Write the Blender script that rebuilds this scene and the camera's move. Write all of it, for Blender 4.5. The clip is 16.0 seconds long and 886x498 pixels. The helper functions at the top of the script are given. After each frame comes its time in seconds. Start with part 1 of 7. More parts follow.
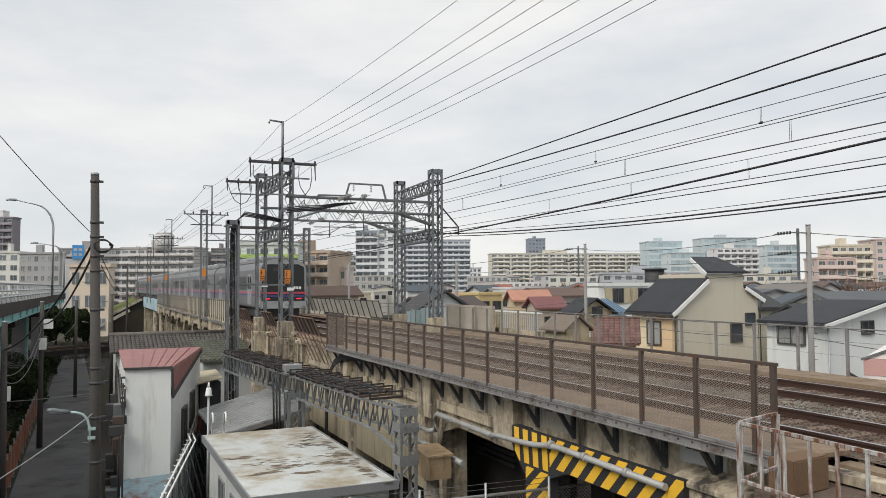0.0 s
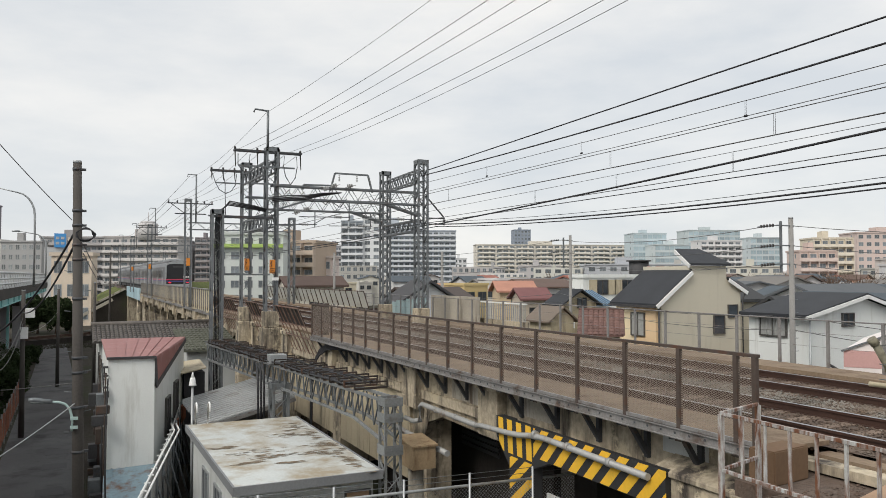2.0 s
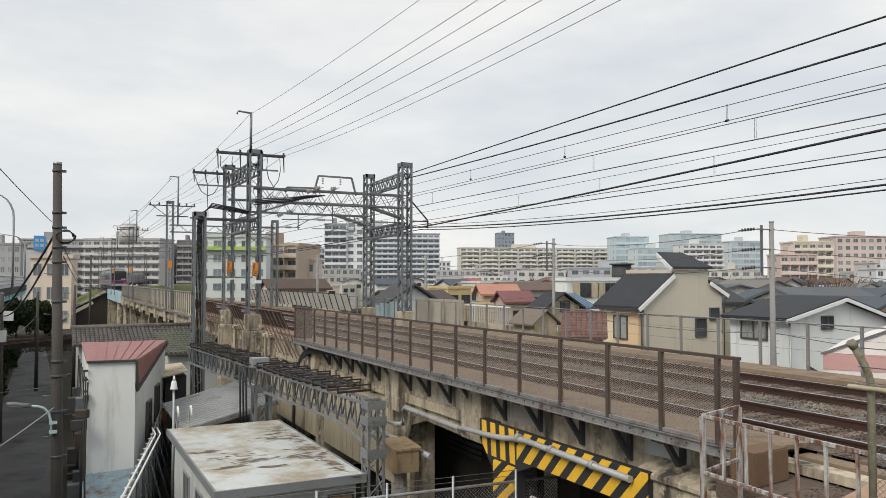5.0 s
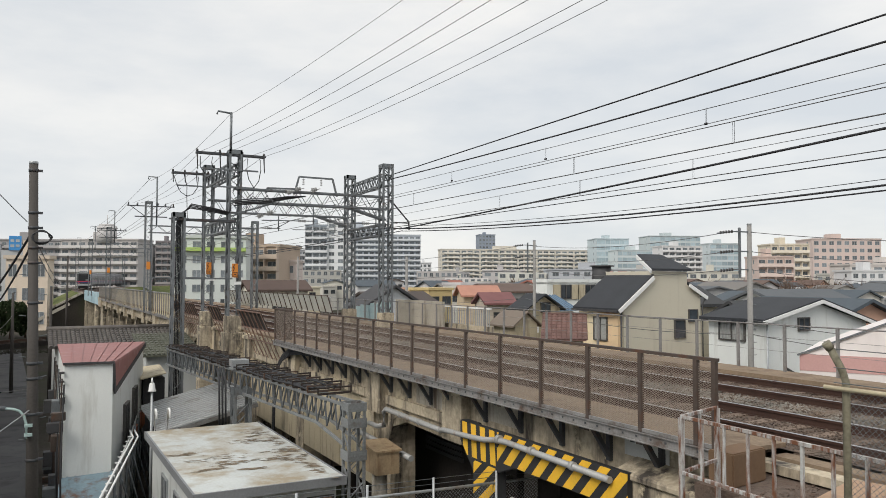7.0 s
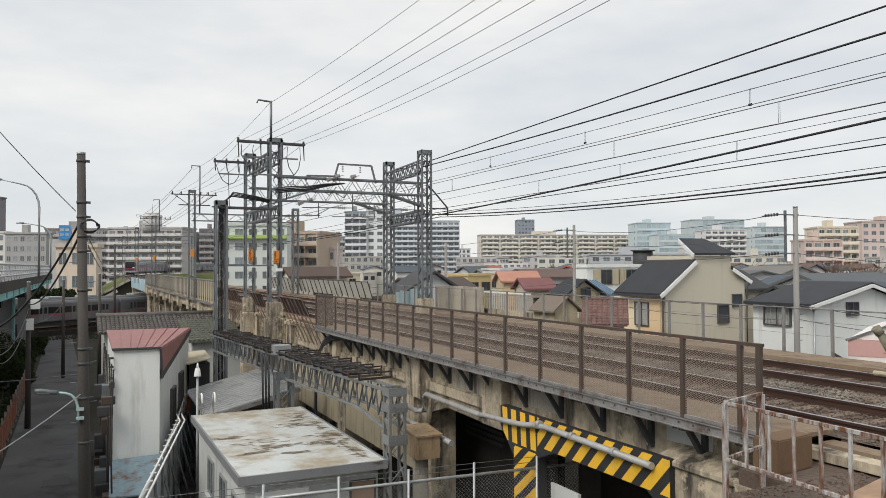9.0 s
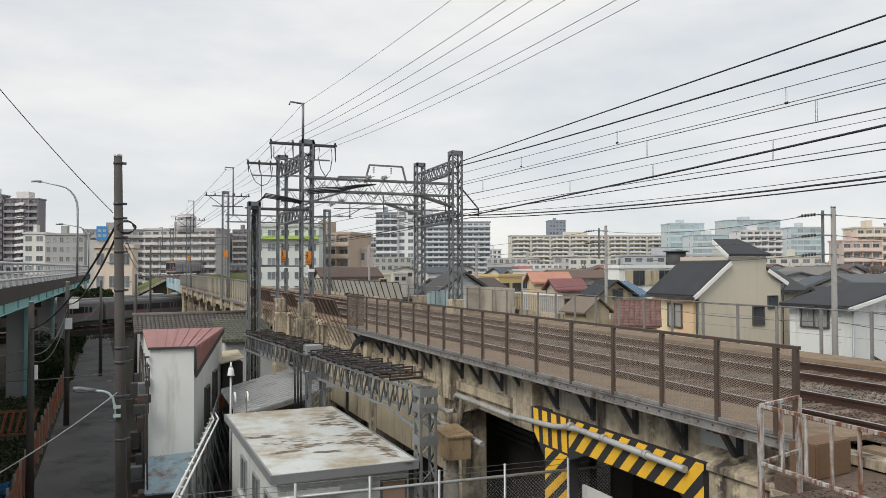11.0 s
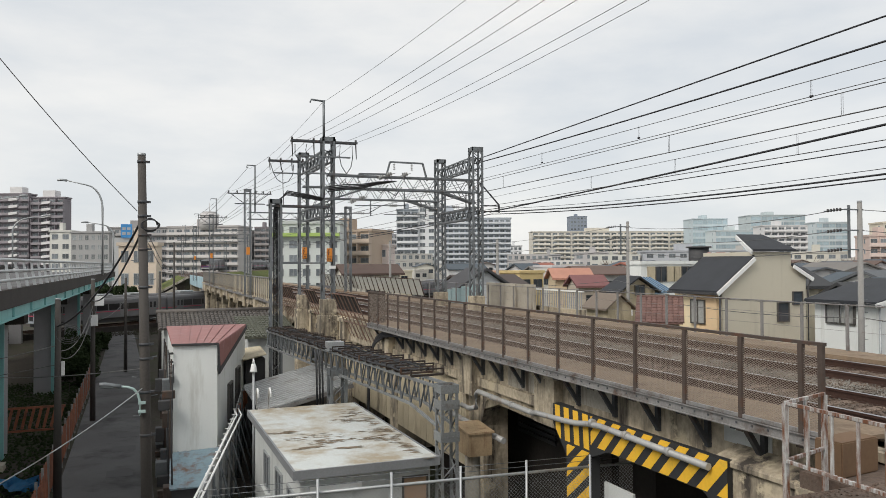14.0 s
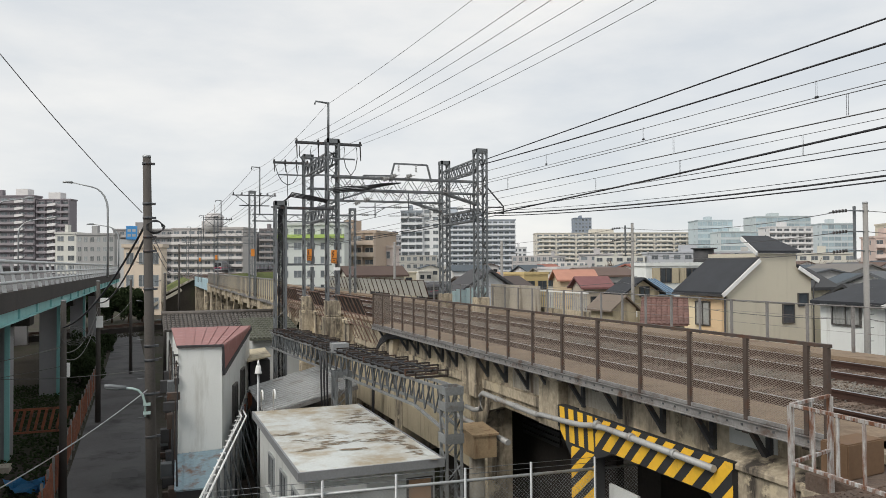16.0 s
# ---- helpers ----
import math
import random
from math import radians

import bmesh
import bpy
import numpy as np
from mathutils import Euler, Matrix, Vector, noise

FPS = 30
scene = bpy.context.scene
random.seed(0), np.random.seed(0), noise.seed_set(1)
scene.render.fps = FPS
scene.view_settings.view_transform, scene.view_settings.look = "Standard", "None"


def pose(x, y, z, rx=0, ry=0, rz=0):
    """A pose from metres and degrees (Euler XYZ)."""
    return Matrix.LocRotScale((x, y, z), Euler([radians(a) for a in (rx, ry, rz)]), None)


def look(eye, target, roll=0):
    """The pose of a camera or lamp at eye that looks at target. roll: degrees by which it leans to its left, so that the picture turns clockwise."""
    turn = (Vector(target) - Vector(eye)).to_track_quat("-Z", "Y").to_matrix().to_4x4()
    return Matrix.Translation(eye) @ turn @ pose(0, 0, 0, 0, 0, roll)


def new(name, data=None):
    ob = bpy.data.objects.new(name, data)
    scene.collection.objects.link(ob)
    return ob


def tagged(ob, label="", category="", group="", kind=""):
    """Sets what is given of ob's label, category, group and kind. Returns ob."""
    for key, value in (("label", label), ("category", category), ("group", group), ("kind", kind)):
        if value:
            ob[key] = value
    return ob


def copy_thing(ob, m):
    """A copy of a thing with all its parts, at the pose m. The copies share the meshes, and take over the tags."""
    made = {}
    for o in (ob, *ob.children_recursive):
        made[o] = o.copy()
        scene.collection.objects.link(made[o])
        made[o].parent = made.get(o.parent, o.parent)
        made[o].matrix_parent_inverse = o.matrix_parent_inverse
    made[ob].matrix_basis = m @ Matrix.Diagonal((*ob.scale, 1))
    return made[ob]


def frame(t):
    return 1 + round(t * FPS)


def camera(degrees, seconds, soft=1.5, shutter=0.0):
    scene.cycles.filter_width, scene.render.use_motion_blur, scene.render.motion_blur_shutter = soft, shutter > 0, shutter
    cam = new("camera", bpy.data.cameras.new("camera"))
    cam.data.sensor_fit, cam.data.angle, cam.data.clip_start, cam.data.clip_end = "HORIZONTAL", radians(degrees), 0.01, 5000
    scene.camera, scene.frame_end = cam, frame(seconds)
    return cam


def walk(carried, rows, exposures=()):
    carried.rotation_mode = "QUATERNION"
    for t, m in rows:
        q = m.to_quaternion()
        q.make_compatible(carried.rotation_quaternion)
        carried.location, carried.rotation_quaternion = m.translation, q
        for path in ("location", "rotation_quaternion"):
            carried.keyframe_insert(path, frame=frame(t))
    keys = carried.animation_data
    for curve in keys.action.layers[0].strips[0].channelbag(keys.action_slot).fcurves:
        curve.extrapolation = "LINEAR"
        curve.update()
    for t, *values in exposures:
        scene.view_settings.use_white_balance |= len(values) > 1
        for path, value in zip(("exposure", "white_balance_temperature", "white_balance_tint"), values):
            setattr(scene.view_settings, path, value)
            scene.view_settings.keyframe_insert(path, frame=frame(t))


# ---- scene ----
EYE = (0.0, 0.0, 8.5)
TURNS = [(0.0, -24.62, 2.69, 0.3), (0.5, -24.78, 2.71, 0.69), (1.0, -24.88, 2.13, 0.76), (1.5, -25.32, 1.91, 0.12),
         (2.0, -25.71, 1.99, 0.02), (2.5, -26.14, 2.09, -0.04), (3.0, -26.39, 2.21, -0.08), (3.5, -26.57, 2.18, -0.05),
         (6.0, -27.49, 2.31, -0.06), (6.5, -27.97, 2.34, -0.08), (7.0, -28.35, 2.33, -0.12), (7.5, -28.47, 2.25, -0.06),
         (8.0, -27.31, 1.8, 0.16), (8.5, -25.96, 1.35, 0.2), (9.0, -25.43, 1.27, 0.2), (11.5, -22.61, 1.23, 0.16),
         (12.0, -22.22, 1.01, 0.2), (12.5, -21.93, 0.86, 0.23), (13.0, -21.74, 0.84, 0.27), (13.5, -21.61, 0.9, 0.31),
         (14.0, -21.59, 1.08, 0.3), (14.5, -21.46, 1.27, 0.3), (15.0, -21.36, 1.29, 0.33), (15.5, -21.29, 1.26, 0.34),
         (16.0, -21.26, 1.2, 0.33)]
cam = camera(60.0, 16.0, soft=0.65)
walk(cam, [(t, pose(*EYE, 90 + p, r, y)) for t, y, p, r in TURNS])

# ---- sky and sun: bright, thinly clouded afternoon ----
SUN_FROM = Vector((-0.64, -0.32, 0.70)).normalized()
world = bpy.data.worlds.new("sky")
scene.world = world
world.use_nodes = True
wn, wl = world.node_tree.nodes, world.node_tree.links
wn.clear()
w_out = wn.new("ShaderNodeOutputWorld")
w_bg = wn.new("ShaderNodeBackground")
w_sky = wn.new("ShaderNodeTexSky")
w_sky.sky_type, w_sky.sun_disc = "NISHITA", False
w_sky.sun_elevation = math.asin(SUN_FROM.z)
w_sky.sun_rotation = math.atan2(SUN_FROM.x, SUN_FROM.y)
w_co = wn.new("ShaderNodeTexCoord")
w_map = wn.new("ShaderNodeMapping")
w_map.inputs["Scale"].default_value = (1.0, 1.0, 3.2)
w_noise = wn.new("ShaderNodeTexNoise")
w_noise.inputs["Scale"].default_value, w_noise.inputs["Detail"].default_value = 2.6, 7.0
w_noise.inputs["Roughness"].default_value = 0.55
w_ramp = wn.new("ShaderNodeValToRGB")
w_ramp.color_ramp.elements[0].position, w_ramp.color_ramp.elements[1].position = 0.34, 0.66
w_ramp.color_ramp.elements[0].color = (0.712, 0.745, 0.775, 1)
w_ramp.color_ramp.elements[1].color = (0.945, 0.933, 0.905, 1)
w_dim = wn.new("ShaderNodeVectorMath")
w_dim.operation = "SCALE"
w_dim.inputs["Scale"].default_value = 0.1
w_mix = wn.new("ShaderNodeMix")
w_mix.data_type = "RGBA"
w_mix.inputs[0].default_value = 0.9
wl.new(w_co.outputs["Generated"], w_map.inputs["Vector"])
wl.new(w_map.outputs[0], w_noise.inputs["Vector"])
wl.new(w_noise.outputs["Fac"], w_ramp.inputs[0])
wl.new(w_sky.outputs[0], w_dim.inputs[0])
wl.new(w_dim.outputs[0], w_mix.inputs[6])
wl.new(w_ramp.outputs[0], w_mix.inputs[7])
wl.new(w_mix.outputs[2], w_bg.inputs[0])
w_bg.inputs[1].default_value = 1.0
wl.new(w_bg.outputs[0], w_out.inputs[0])
sun = new("sun", bpy.data.lights.new("sun", "SUN"))
sun.data.energy, sun.data.angle, sun.data.color = 2.25, radians(28), (1.0, 0.94, 0.86)
sun.matrix_world = look(SUN_FROM * 100, (0, 0, 0))
scene.view_settings.exposure = 0.05


# ---- materials ----
def mat(name, col, rough=0.75, metal=0.0, var=0.18, scale=0.8, fine=22.0, bump=0.15, stain=None, amount=0.5,
        streak=False, each=0.0, depth=0.01, blotch=None):
    m = bpy.data.materials.new(name)
    m.use_nodes = True
    n, l = m.node_tree.nodes, m.node_tree.links
    p = n["Principled BSDF"]
    p.inputs["Roughness"].default_value, p.inputs["Metallic"].default_value = rough, metal
    co = n.new("ShaderNodeTexCoord")
    big, small = n.new("ShaderNodeTexNoise"), n.new("ShaderNodeTexNoise")
    big.inputs["Scale"].default_value, big.inputs["Detail"].default_value = scale, 6
    small.inputs["Scale"].default_value, small.inputs["Detail"].default_value = fine, 4
    l.new(co.outputs["Object"], big.inputs["Vector"])
    l.new(co.outputs["Object"], small.inputs["Vector"])
    add = n.new("ShaderNodeMath")
    add.operation = "ADD"
    l.new(big.outputs["Fac"], add.inputs[0])
    l.new(small.outputs["Fac"], add.inputs[1])
    rng = n.new("ShaderNodeMapRange")
    rng.inputs[1].default_value, rng.inputs[2].default_value = 0.65, 1.35
    rng.inputs[3].default_value, rng.inputs[4].default_value = 1 - var, 1 + var
    l.new(add.outputs[0], rng.inputs[0])
    value = rng.outputs[0]
    if each:
        info, er, mul = n.new("ShaderNodeObjectInfo"), n.new("ShaderNodeMapRange"), n.new("ShaderNodeMath")
        er.inputs[3].default_value, er.inputs[4].default_value = 1 - each, 1 + each
        mul.operation = "MULTIPLY"
        l.new(info.outputs["Random"], er.inputs[0])
        l.new(er.outputs[0], mul.inputs[0])
        l.new(value, mul.inputs[1])
        value = mul.outputs[0]
    tint = n.new("ShaderNodeVectorMath")
    tint.operation = "SCALE"
    tint.inputs[0].default_value = col
    l.new(value, tint.inputs["Scale"])
    colour = tint.outputs[0]
    if stain:
        mp, sn, sr, mx = (n.new("ShaderNodeMapping"), n.new("ShaderNodeTexNoise"), n.new("ShaderNodeMapRange"), n.new("ShaderNodeMix"))
        mp.inputs["Scale"].default_value = (2.2, 2.2, 0.35) if streak else (1, 1, 1)
        mp.inputs["Location"].default_value = (3.1, 7.7, 1.3)
        sn.inputs["Scale"].default_value, sn.inputs["Detail"].default_value = scale * 1.3, 8
        sn.inputs["Roughness"].default_value = 0.65
        sr.inputs[1].default_value, sr.inputs[2].default_value = 0.62 - 0.25 * amount, 0.78 - 0.2 * amount
        mx.data_type = "RGBA"
        l.new(co.outputs["Object"], mp.inputs["Vector"])
        l.new(mp.outputs[0], sn.inputs["Vector"])
        l.new(sn.outputs["Fac"], sr.inputs[0])
        l.new(sr.outputs[0], mx.inputs[0])
        l.new(colour, mx.inputs[6])
        mx.inputs[7].default_value = (*stain, 1)
        colour = mx.outputs[2]
    if blotch:
        bn, br, bx = n.new("ShaderNodeTexNoise"), n.new("ShaderNodeMapRange"), n.new("ShaderNodeMix")
        bn.inputs["Scale"].default_value, bn.inputs["Detail"].default_value, bn.inputs["Roughness"].default_value = scale * 2.1, 9, 0.7
        br.inputs[1].default_value, br.inputs[2].default_value = 0.55, 0.62
        bx.data_type = "RGBA"
        l.new(co.outputs["Object"], bn.inputs["Vector"])
        l.new(bn.outputs["Fac"], br.inputs[0])
        l.new(br.outputs[0], bx.inputs[0])
        l.new(colour, bx.inputs[6])
        bx.inputs[7].default_value = (*blotch, 1)
        colour = bx.outputs[2]
    l.new(colour, p.inputs["Base Color"])
    if bump:
        b = n.new("ShaderNodeBump")
        b.inputs["Strength"].default_value, b.inputs["Distance"].default_value = bump, depth
        l.new(small.outputs["Fac"], b.inputs["Height"])
        l.new(b.outputs[0], p.inputs["Normal"])
    return m


def glow(name, col, strength):
    m = mat(name, col, 0.4, bump=0)
    p = m.node_tree.nodes["Principled BSDF"]
    p.inputs["Emission Color"].default_value, p.inputs["Emission Strength"].default_value = (*col, 1), strength
    return m


M = {
    "asphalt": mat("asphalt", (0.1, 0.1, 0.102), 0.9, var=0.3, scale=0.35, fine=30, bump=0.4, stain=(0.035, 0.035, 0.036), amount=0.5),
    "soil": mat("soil", (0.056, 0.05, 0.043), 0.95, var=0.4, scale=0.15, fine=6, bump=0.5, stain=(0.045, 0.052, 0.03), amount=0.6),
    "concrete": mat("weathered_concrete", (0.43, 0.37, 0.275), 0.9, var=0.38, scale=0.75, fine=9, bump=0.5,
                    stain=(0.05, 0.042, 0.036), amount=0.66, streak=True, blotch=(0.52, 0.45, 0.32)),
    "pale_concrete": mat("pale_concrete", (0.40, 0.37, 0.31), 0.9, var=0.2, scale=0.8, fine=16, bump=0.3,
                         stain=(0.13, 0.10, 0.075), amount=0.4, streak=True),
    "rusty_deck": mat("rusty_dust_deck", (0.23, 0.17, 0.115), 0.9, var=0.25, scale=1.2, fine=18, bump=0.3, stain=(0.12, 0.075, 0.05), amount=0.4),
    "ballast": mat("rusty_ballast", (0.105, 0.078, 0.062), 0.95, var=0.4, scale=1.5, fine=16, bump=0.6, stain=(0.11, 0.07, 0.05), amount=0.5, depth=0.04),
    "stone": mat("ballast_stone", (0.18, 0.17, 0.15), 0.9, var=0.65, scale=1.1, fine=11, bump=0.2, stain=(0.15, 0.11, 0.08), amount=0.55),
    "rust_stone": mat("rusty_stone", (0.09, 0.064, 0.048), 0.9, var=0.65, scale=1.1, fine=11, bump=0.2, stain=(0.18, 0.155, 0.13), amount=0.3),
    "rail": mat("rusty_rail", (0.055, 0.028, 0.02), 0.7, 0.2, var=0.3, scale=2, fine=30),
    "railhead": mat("polished_railhead", (0.42, 0.42, 0.44), 0.28, 1.0, var=0.1, bump=0.02),
    "sleeper": mat("sleeper", (0.17, 0.125, 0.095), 0.9, var=0.3, scale=2, fine=18, bump=0.4, each=0.2),
    "brown_steel": mat("brown_painted_steel", (0.075, 0.056, 0.046), 0.6, 0.1, var=0.25, scale=2.5, fine=25, stain=(0.11, 0.05, 0.028), amount=0.35),
    "mesh_wire": mat("expanded_metal", (0.30, 0.255, 0.215), 0.65, 0.2, var=0.2, scale=2, fine=25),
    "bracket": mat("dark_bracket_steel", (0.065, 0.07, 0.077), 0.6, 0.2, var=0.3, scale=3, fine=25, stain=(0.11, 0.06, 0.04), amount=0.3),
    "channel": mat("grey_channel_steel", (0.25, 0.245, 0.24), 0.55, 0.3, var=0.25, scale=2, fine=25, stain=(0.11, 0.07, 0.05), amount=0.35),
    "rusty_frame": mat("rusty_pale_frame", (0.20, 0.135, 0.105), 0.75, 0.1, var=0.3, scale=2.5, fine=20, stain=(0.16, 0.07, 0.045), amount=0.5),
    "dark_panel": mat("sooty_brown_panel", (0.034, 0.026, 0.022), 0.75, var=0.3, scale=1.5, fine=16),
    "galv": mat("weathered_galvanised_steel", (0.165, 0.18, 0.19), 0.55, 0.35, var=0.25, scale=1.5, fine=25, stain=(0.12, 0.09, 0.07), amount=0.2),
    "galv_mid": mat("grey_galvanised_steel", (0.235, 0.25, 0.255), 0.5, 0.35, var=0.25, scale=1.5, fine=25, stain=(0.14, 0.11, 0.09), amount=0.25),
    "galv_light": mat("pale_galvanised_steel", (0.36, 0.38, 0.39), 0.45, 0.4, var=0.18, scale=1.5, fine=25, stain=(0.2, 0.15, 0.11), amount=0.25),
    "wire": mat("dark_cable", (0.025, 0.026, 0.03), 0.6, var=0.2, bump=0),
    "wire_thin": mat("copper_wire", (0.11, 0.11, 0.11), 0.5, 0.3, var=0.2, bump=0),
    "insulator": mat("dark_insulator", (0.03, 0.027, 0.026), 0.35, var=0.2, bump=0),
    "disc": mat("pale_insulator", (0.33, 0.335, 0.33), 0.3, var=0.1, bump=0),
    "pole": mat("concrete_pole", (0.062, 0.056, 0.051), 0.85, var=0.22, scale=1.1, fine=25, bump=0.2, stain=(0.07, 0.065, 0.06), amount=0.4, streak=True),
    "pole_pale": mat("pale_concrete_pole", (0.25, 0.245, 0.235), 0.85, var=0.15, scale=1.1, fine=25, bump=0.2),
    "white_wall": mat("white_stucco", (0.72, 0.745, 0.73), 0.85, var=0.05, scale=0.7, fine=30, bump=0.15, stain=(0.56, 0.57, 0.54), amount=0.25, streak=True),
    "grey_wall": mat("grey_painted_wall", (0.52, 0.54, 0.53), 0.8, var=0.07, scale=0.8, fine=30, bump=0.1, stain=(0.33, 0.34, 0.33), amount=0.35, streak=True),
    "red_roof": mat("faded_red_metal_roof", (0.30, 0.125, 0.115), 0.55, 0.1, var=0.15, scale=1.4, fine=20, bump=0.05, stain=(0.38, 0.24, 0.22), amount=0.3),
    "white_roof": mat("dirty_white_roof", (0.52, 0.55, 0.54), 0.7, var=0.1, scale=0.6, fine=14, bump=0.2, stain=(0.34, 0.29, 0.21), amount=0.75, depth=0.02),
    "roof_stain": mat("roof_dirt", (0.21, 0.165, 0.115), 0.9, var=0.4, scale=1.2, fine=9, bump=0.2),
    "roof_edge": mat("dark_grey_roof_edge", (0.20, 0.21, 0.22), 0.6, var=0.15, scale=1, fine=20),
    "tile_grey": mat("dark_grey_roof_tile", (0.085, 0.077, 0.071), 0.7, var=0.25, scale=3, fine=25, each=0.22, stain=(0.16, 0.14, 0.12), amount=0.3),
    "tile_red": mat("brown_red_roof_tile", (0.15, 0.083, 0.07), 0.75, var=0.25, scale=3, fine=25, each=0.22),
    "slate": mat("black_slate_roof", (0.027, 0.03, 0.036), 0.75, var=0.25, scale=1.2, fine=18, bump=0.3),
    "corrugated": mat("corrugated_sheet", (0.47, 0.485, 0.49), 0.6, 0.1, var=0.12, scale=0.9, fine=20, stain=(0.28, 0.26, 0.24), amount=0.4),
    "blue_tin": mat("rusted_blue_tin", (0.22, 0.31, 0.36), 0.7, 0.1, var=0.2, scale=1.8, fine=16, stain=(0.16, 0.09, 0.06), amount=0.5),
    "turquoise": mat("turquoise_girder_paint", (0.19, 0.42, 0.42), 0.55, var=0.12, scale=0.6, fine=16, stain=(0.13, 0.29, 0.29), amount=0.3, streak=True),
    # near-black: soot, with the shade under decks and in arches put in
    "dark_slab": mat("sooty_shaded_concrete", (0.034, 0.029, 0.026), 0.9, var=0.3, scale=0.5, fine=12, bump=0.3, stain=(0.025, 0.022, 0.02), amount=0.4, streak=True),
    "alu": mat("aluminium_guard_rail", (0.46, 0.48, 0.49), 0.45, 0.5, var=0.12, scale=1.2, fine=25),
    "lamp_paint": mat("pale_green_lamp_paint", (0.42, 0.55, 0.53), 0.5, 0.1, var=0.1),
    "orange_fence": mat("orange_rust_fence", (0.24, 0.085, 0.045), 0.8, var=0.3, scale=1.5, fine=18, stain=(0.10, 0.05, 0.04), amount=0.4),
    "yellow": mat("warning_yellow", (0.78, 0.46, 0.035), 0.55, var=0.08, scale=2, fine=18, stain=(0.5, 0.32, 0.07), amount=0.2),
    "black": mat("warning_black", (0.025, 0.026, 0.028), 0.6, var=0.2, scale=2, fine=18),
    "dark": mat("deep_grey_metal", (0.05, 0.05, 0.053), 0.7, var=0.2),
    "pipe": mat("grey_pipe", (0.36, 0.365, 0.36), 0.5, 0.1, var=0.15, scale=2, fine=20, stain=(0.26, 0.19, 0.14), amount=0.3),
    "beige_box": mat("weathered_beige_metal", (0.42, 0.31, 0.19), 0.6, 0.1, var=0.2, scale=2, fine=18, stain=(0.24, 0.14, 0.08), amount=0.4, streak=True),
    "cream_panel": mat("cream_panel", (0.47, 0.41, 0.29), 0.75, var=0.12, scale=1, fine=18, stain=(0.24, 0.2, 0.15), amount=0.4, streak=True),
    "rust_white": mat("flaking_white_paint", (0.46, 0.47, 0.46), 0.75, var=0.2, scale=5, fine=30, stain=(0.15, 0.06, 0.028), amount=0.95, bump=0.5, streak=True),
    "plywood": mat("weathered_plywood", (0.38, 0.25, 0.16), 0.8, var=0.15, scale=1, fine=14, stain=(0.27, 0.17, 0.11), amount=0.4),
    "card": mat("brown_cardboard", (0.15, 0.09, 0.05), 0.85, var=0.12, scale=2, fine=18),
    "orange_sign": mat("orange_sign", (0.68, 0.24, 0.03), 0.5, var=0.06, bump=0),
    "white": mat("white_paint", (0.76, 0.77, 0.76), 0.6, var=0.06, scale=1.5, fine=20, bump=0.05),
    "glass": mat("window_glass", (0.045, 0.055, 0.065), 0.08, var=0.3, scale=0.4, fine=3, bump=0.02, each=0.5),
    "pale_glass": mat("curtained_window", (0.22, 0.24, 0.245), 0.15, var=0.3, scale=0.4, fine=3, bump=0.02, each=0.5),
    "curtain_glass": mat("pale_curtained_glass", (0.36, 0.37, 0.36), 0.2, var=0.2, scale=1.5, fine=8, bump=0.02),
    "blue_glass": mat("pale_blue_curtain_glass", (0.34, 0.43, 0.47), 0.12, var=0.2, scale=0.3, fine=3, bump=0.02, each=0.25),
    # paler than the near glass: reflected sky is put into the base colour
    "far_glass": mat("sky_lit_window", (0.15, 0.17, 0.185), 0.12, var=0.3, scale=0.4, fine=3, bump=0.02, each=0.5),
    "frame_pale": mat("pale_window_frame", (0.42, 0.43, 0.43), 0.6, 0.1, var=0.1, bump=0),
    "frame": mat("dark_window_frame", (0.09, 0.085, 0.08), 0.5, 0.2, var=0.1, bump=0),
    "yellow_wall": mat("yellow_siding", (0.78, 0.68, 0.49), 0.8, var=0.05, scale=0.8, fine=25, bump=0.1),
    "orange_wall": mat("orange_siding", (0.76, 0.57, 0.36), 0.8, var=0.05, scale=0.8, fine=25, bump=0.1),
    "khaki_wall": mat("khaki_siding", (0.55, 0.515, 0.42), 0.8, var=0.05, scale=0.5, fine=25, bump=0.1, stain=(0.49, 0.455, 0.37), amount=0.25, streak=True),
    "pink": mat("pink_band", (0.55, 0.33, 0.31), 0.75, var=0.06),
    "steel": mat("brushed_stainless_body", (0.2, 0.205, 0.215), 0.5, 0.4, var=0.05, scale=0.6, fine=30, bump=0.02),
    "train_red": mat("train_red", (0.50, 0.05, 0.10), 0.4, var=0.05, bump=0),
    "train_blue": mat("train_blue", (0.05, 0.06, 0.22), 0.4, var=0.05, bump=0),
    "train_black": mat("train_black", (0.014, 0.015, 0.018), 0.3, var=0.1, bump=0),
    "train_roof": mat("train_roof", (0.12, 0.122, 0.125), 0.7, var=0.12),
    "tail": glow("tail_lamp", (1.0, 0.03, 0.06), 0.9),
    "signal": glow("green_signal", (0.05, 1.0, 0.45), 8.0),
    "grass": mat("grass", (0.105, 0.125, 0.045), 0.95, var=0.35, scale=0.35, fine=5, bump=0.6, stain=(0.19, 0.16, 0.08), amount=0.4),
    "leaf": mat("dark_leaf", (0.03, 0.045, 0.02), 1.0, var=0.45, scale=1.2, fine=6, bump=0),
    "twig": mat("bare_twig", (0.12, 0.085, 0.065), 0.9, var=0.3, scale=0.6, fine=6, bump=0),
    "blue_sign": mat("blue_signboard", (0.06, 0.28, 0.62), 0.5, var=0.08, bump=0),
    "blue_sheet": mat("blue_tarpaulin", (0.03, 0.20, 0.42), 0.6, var=0.2, scale=3),
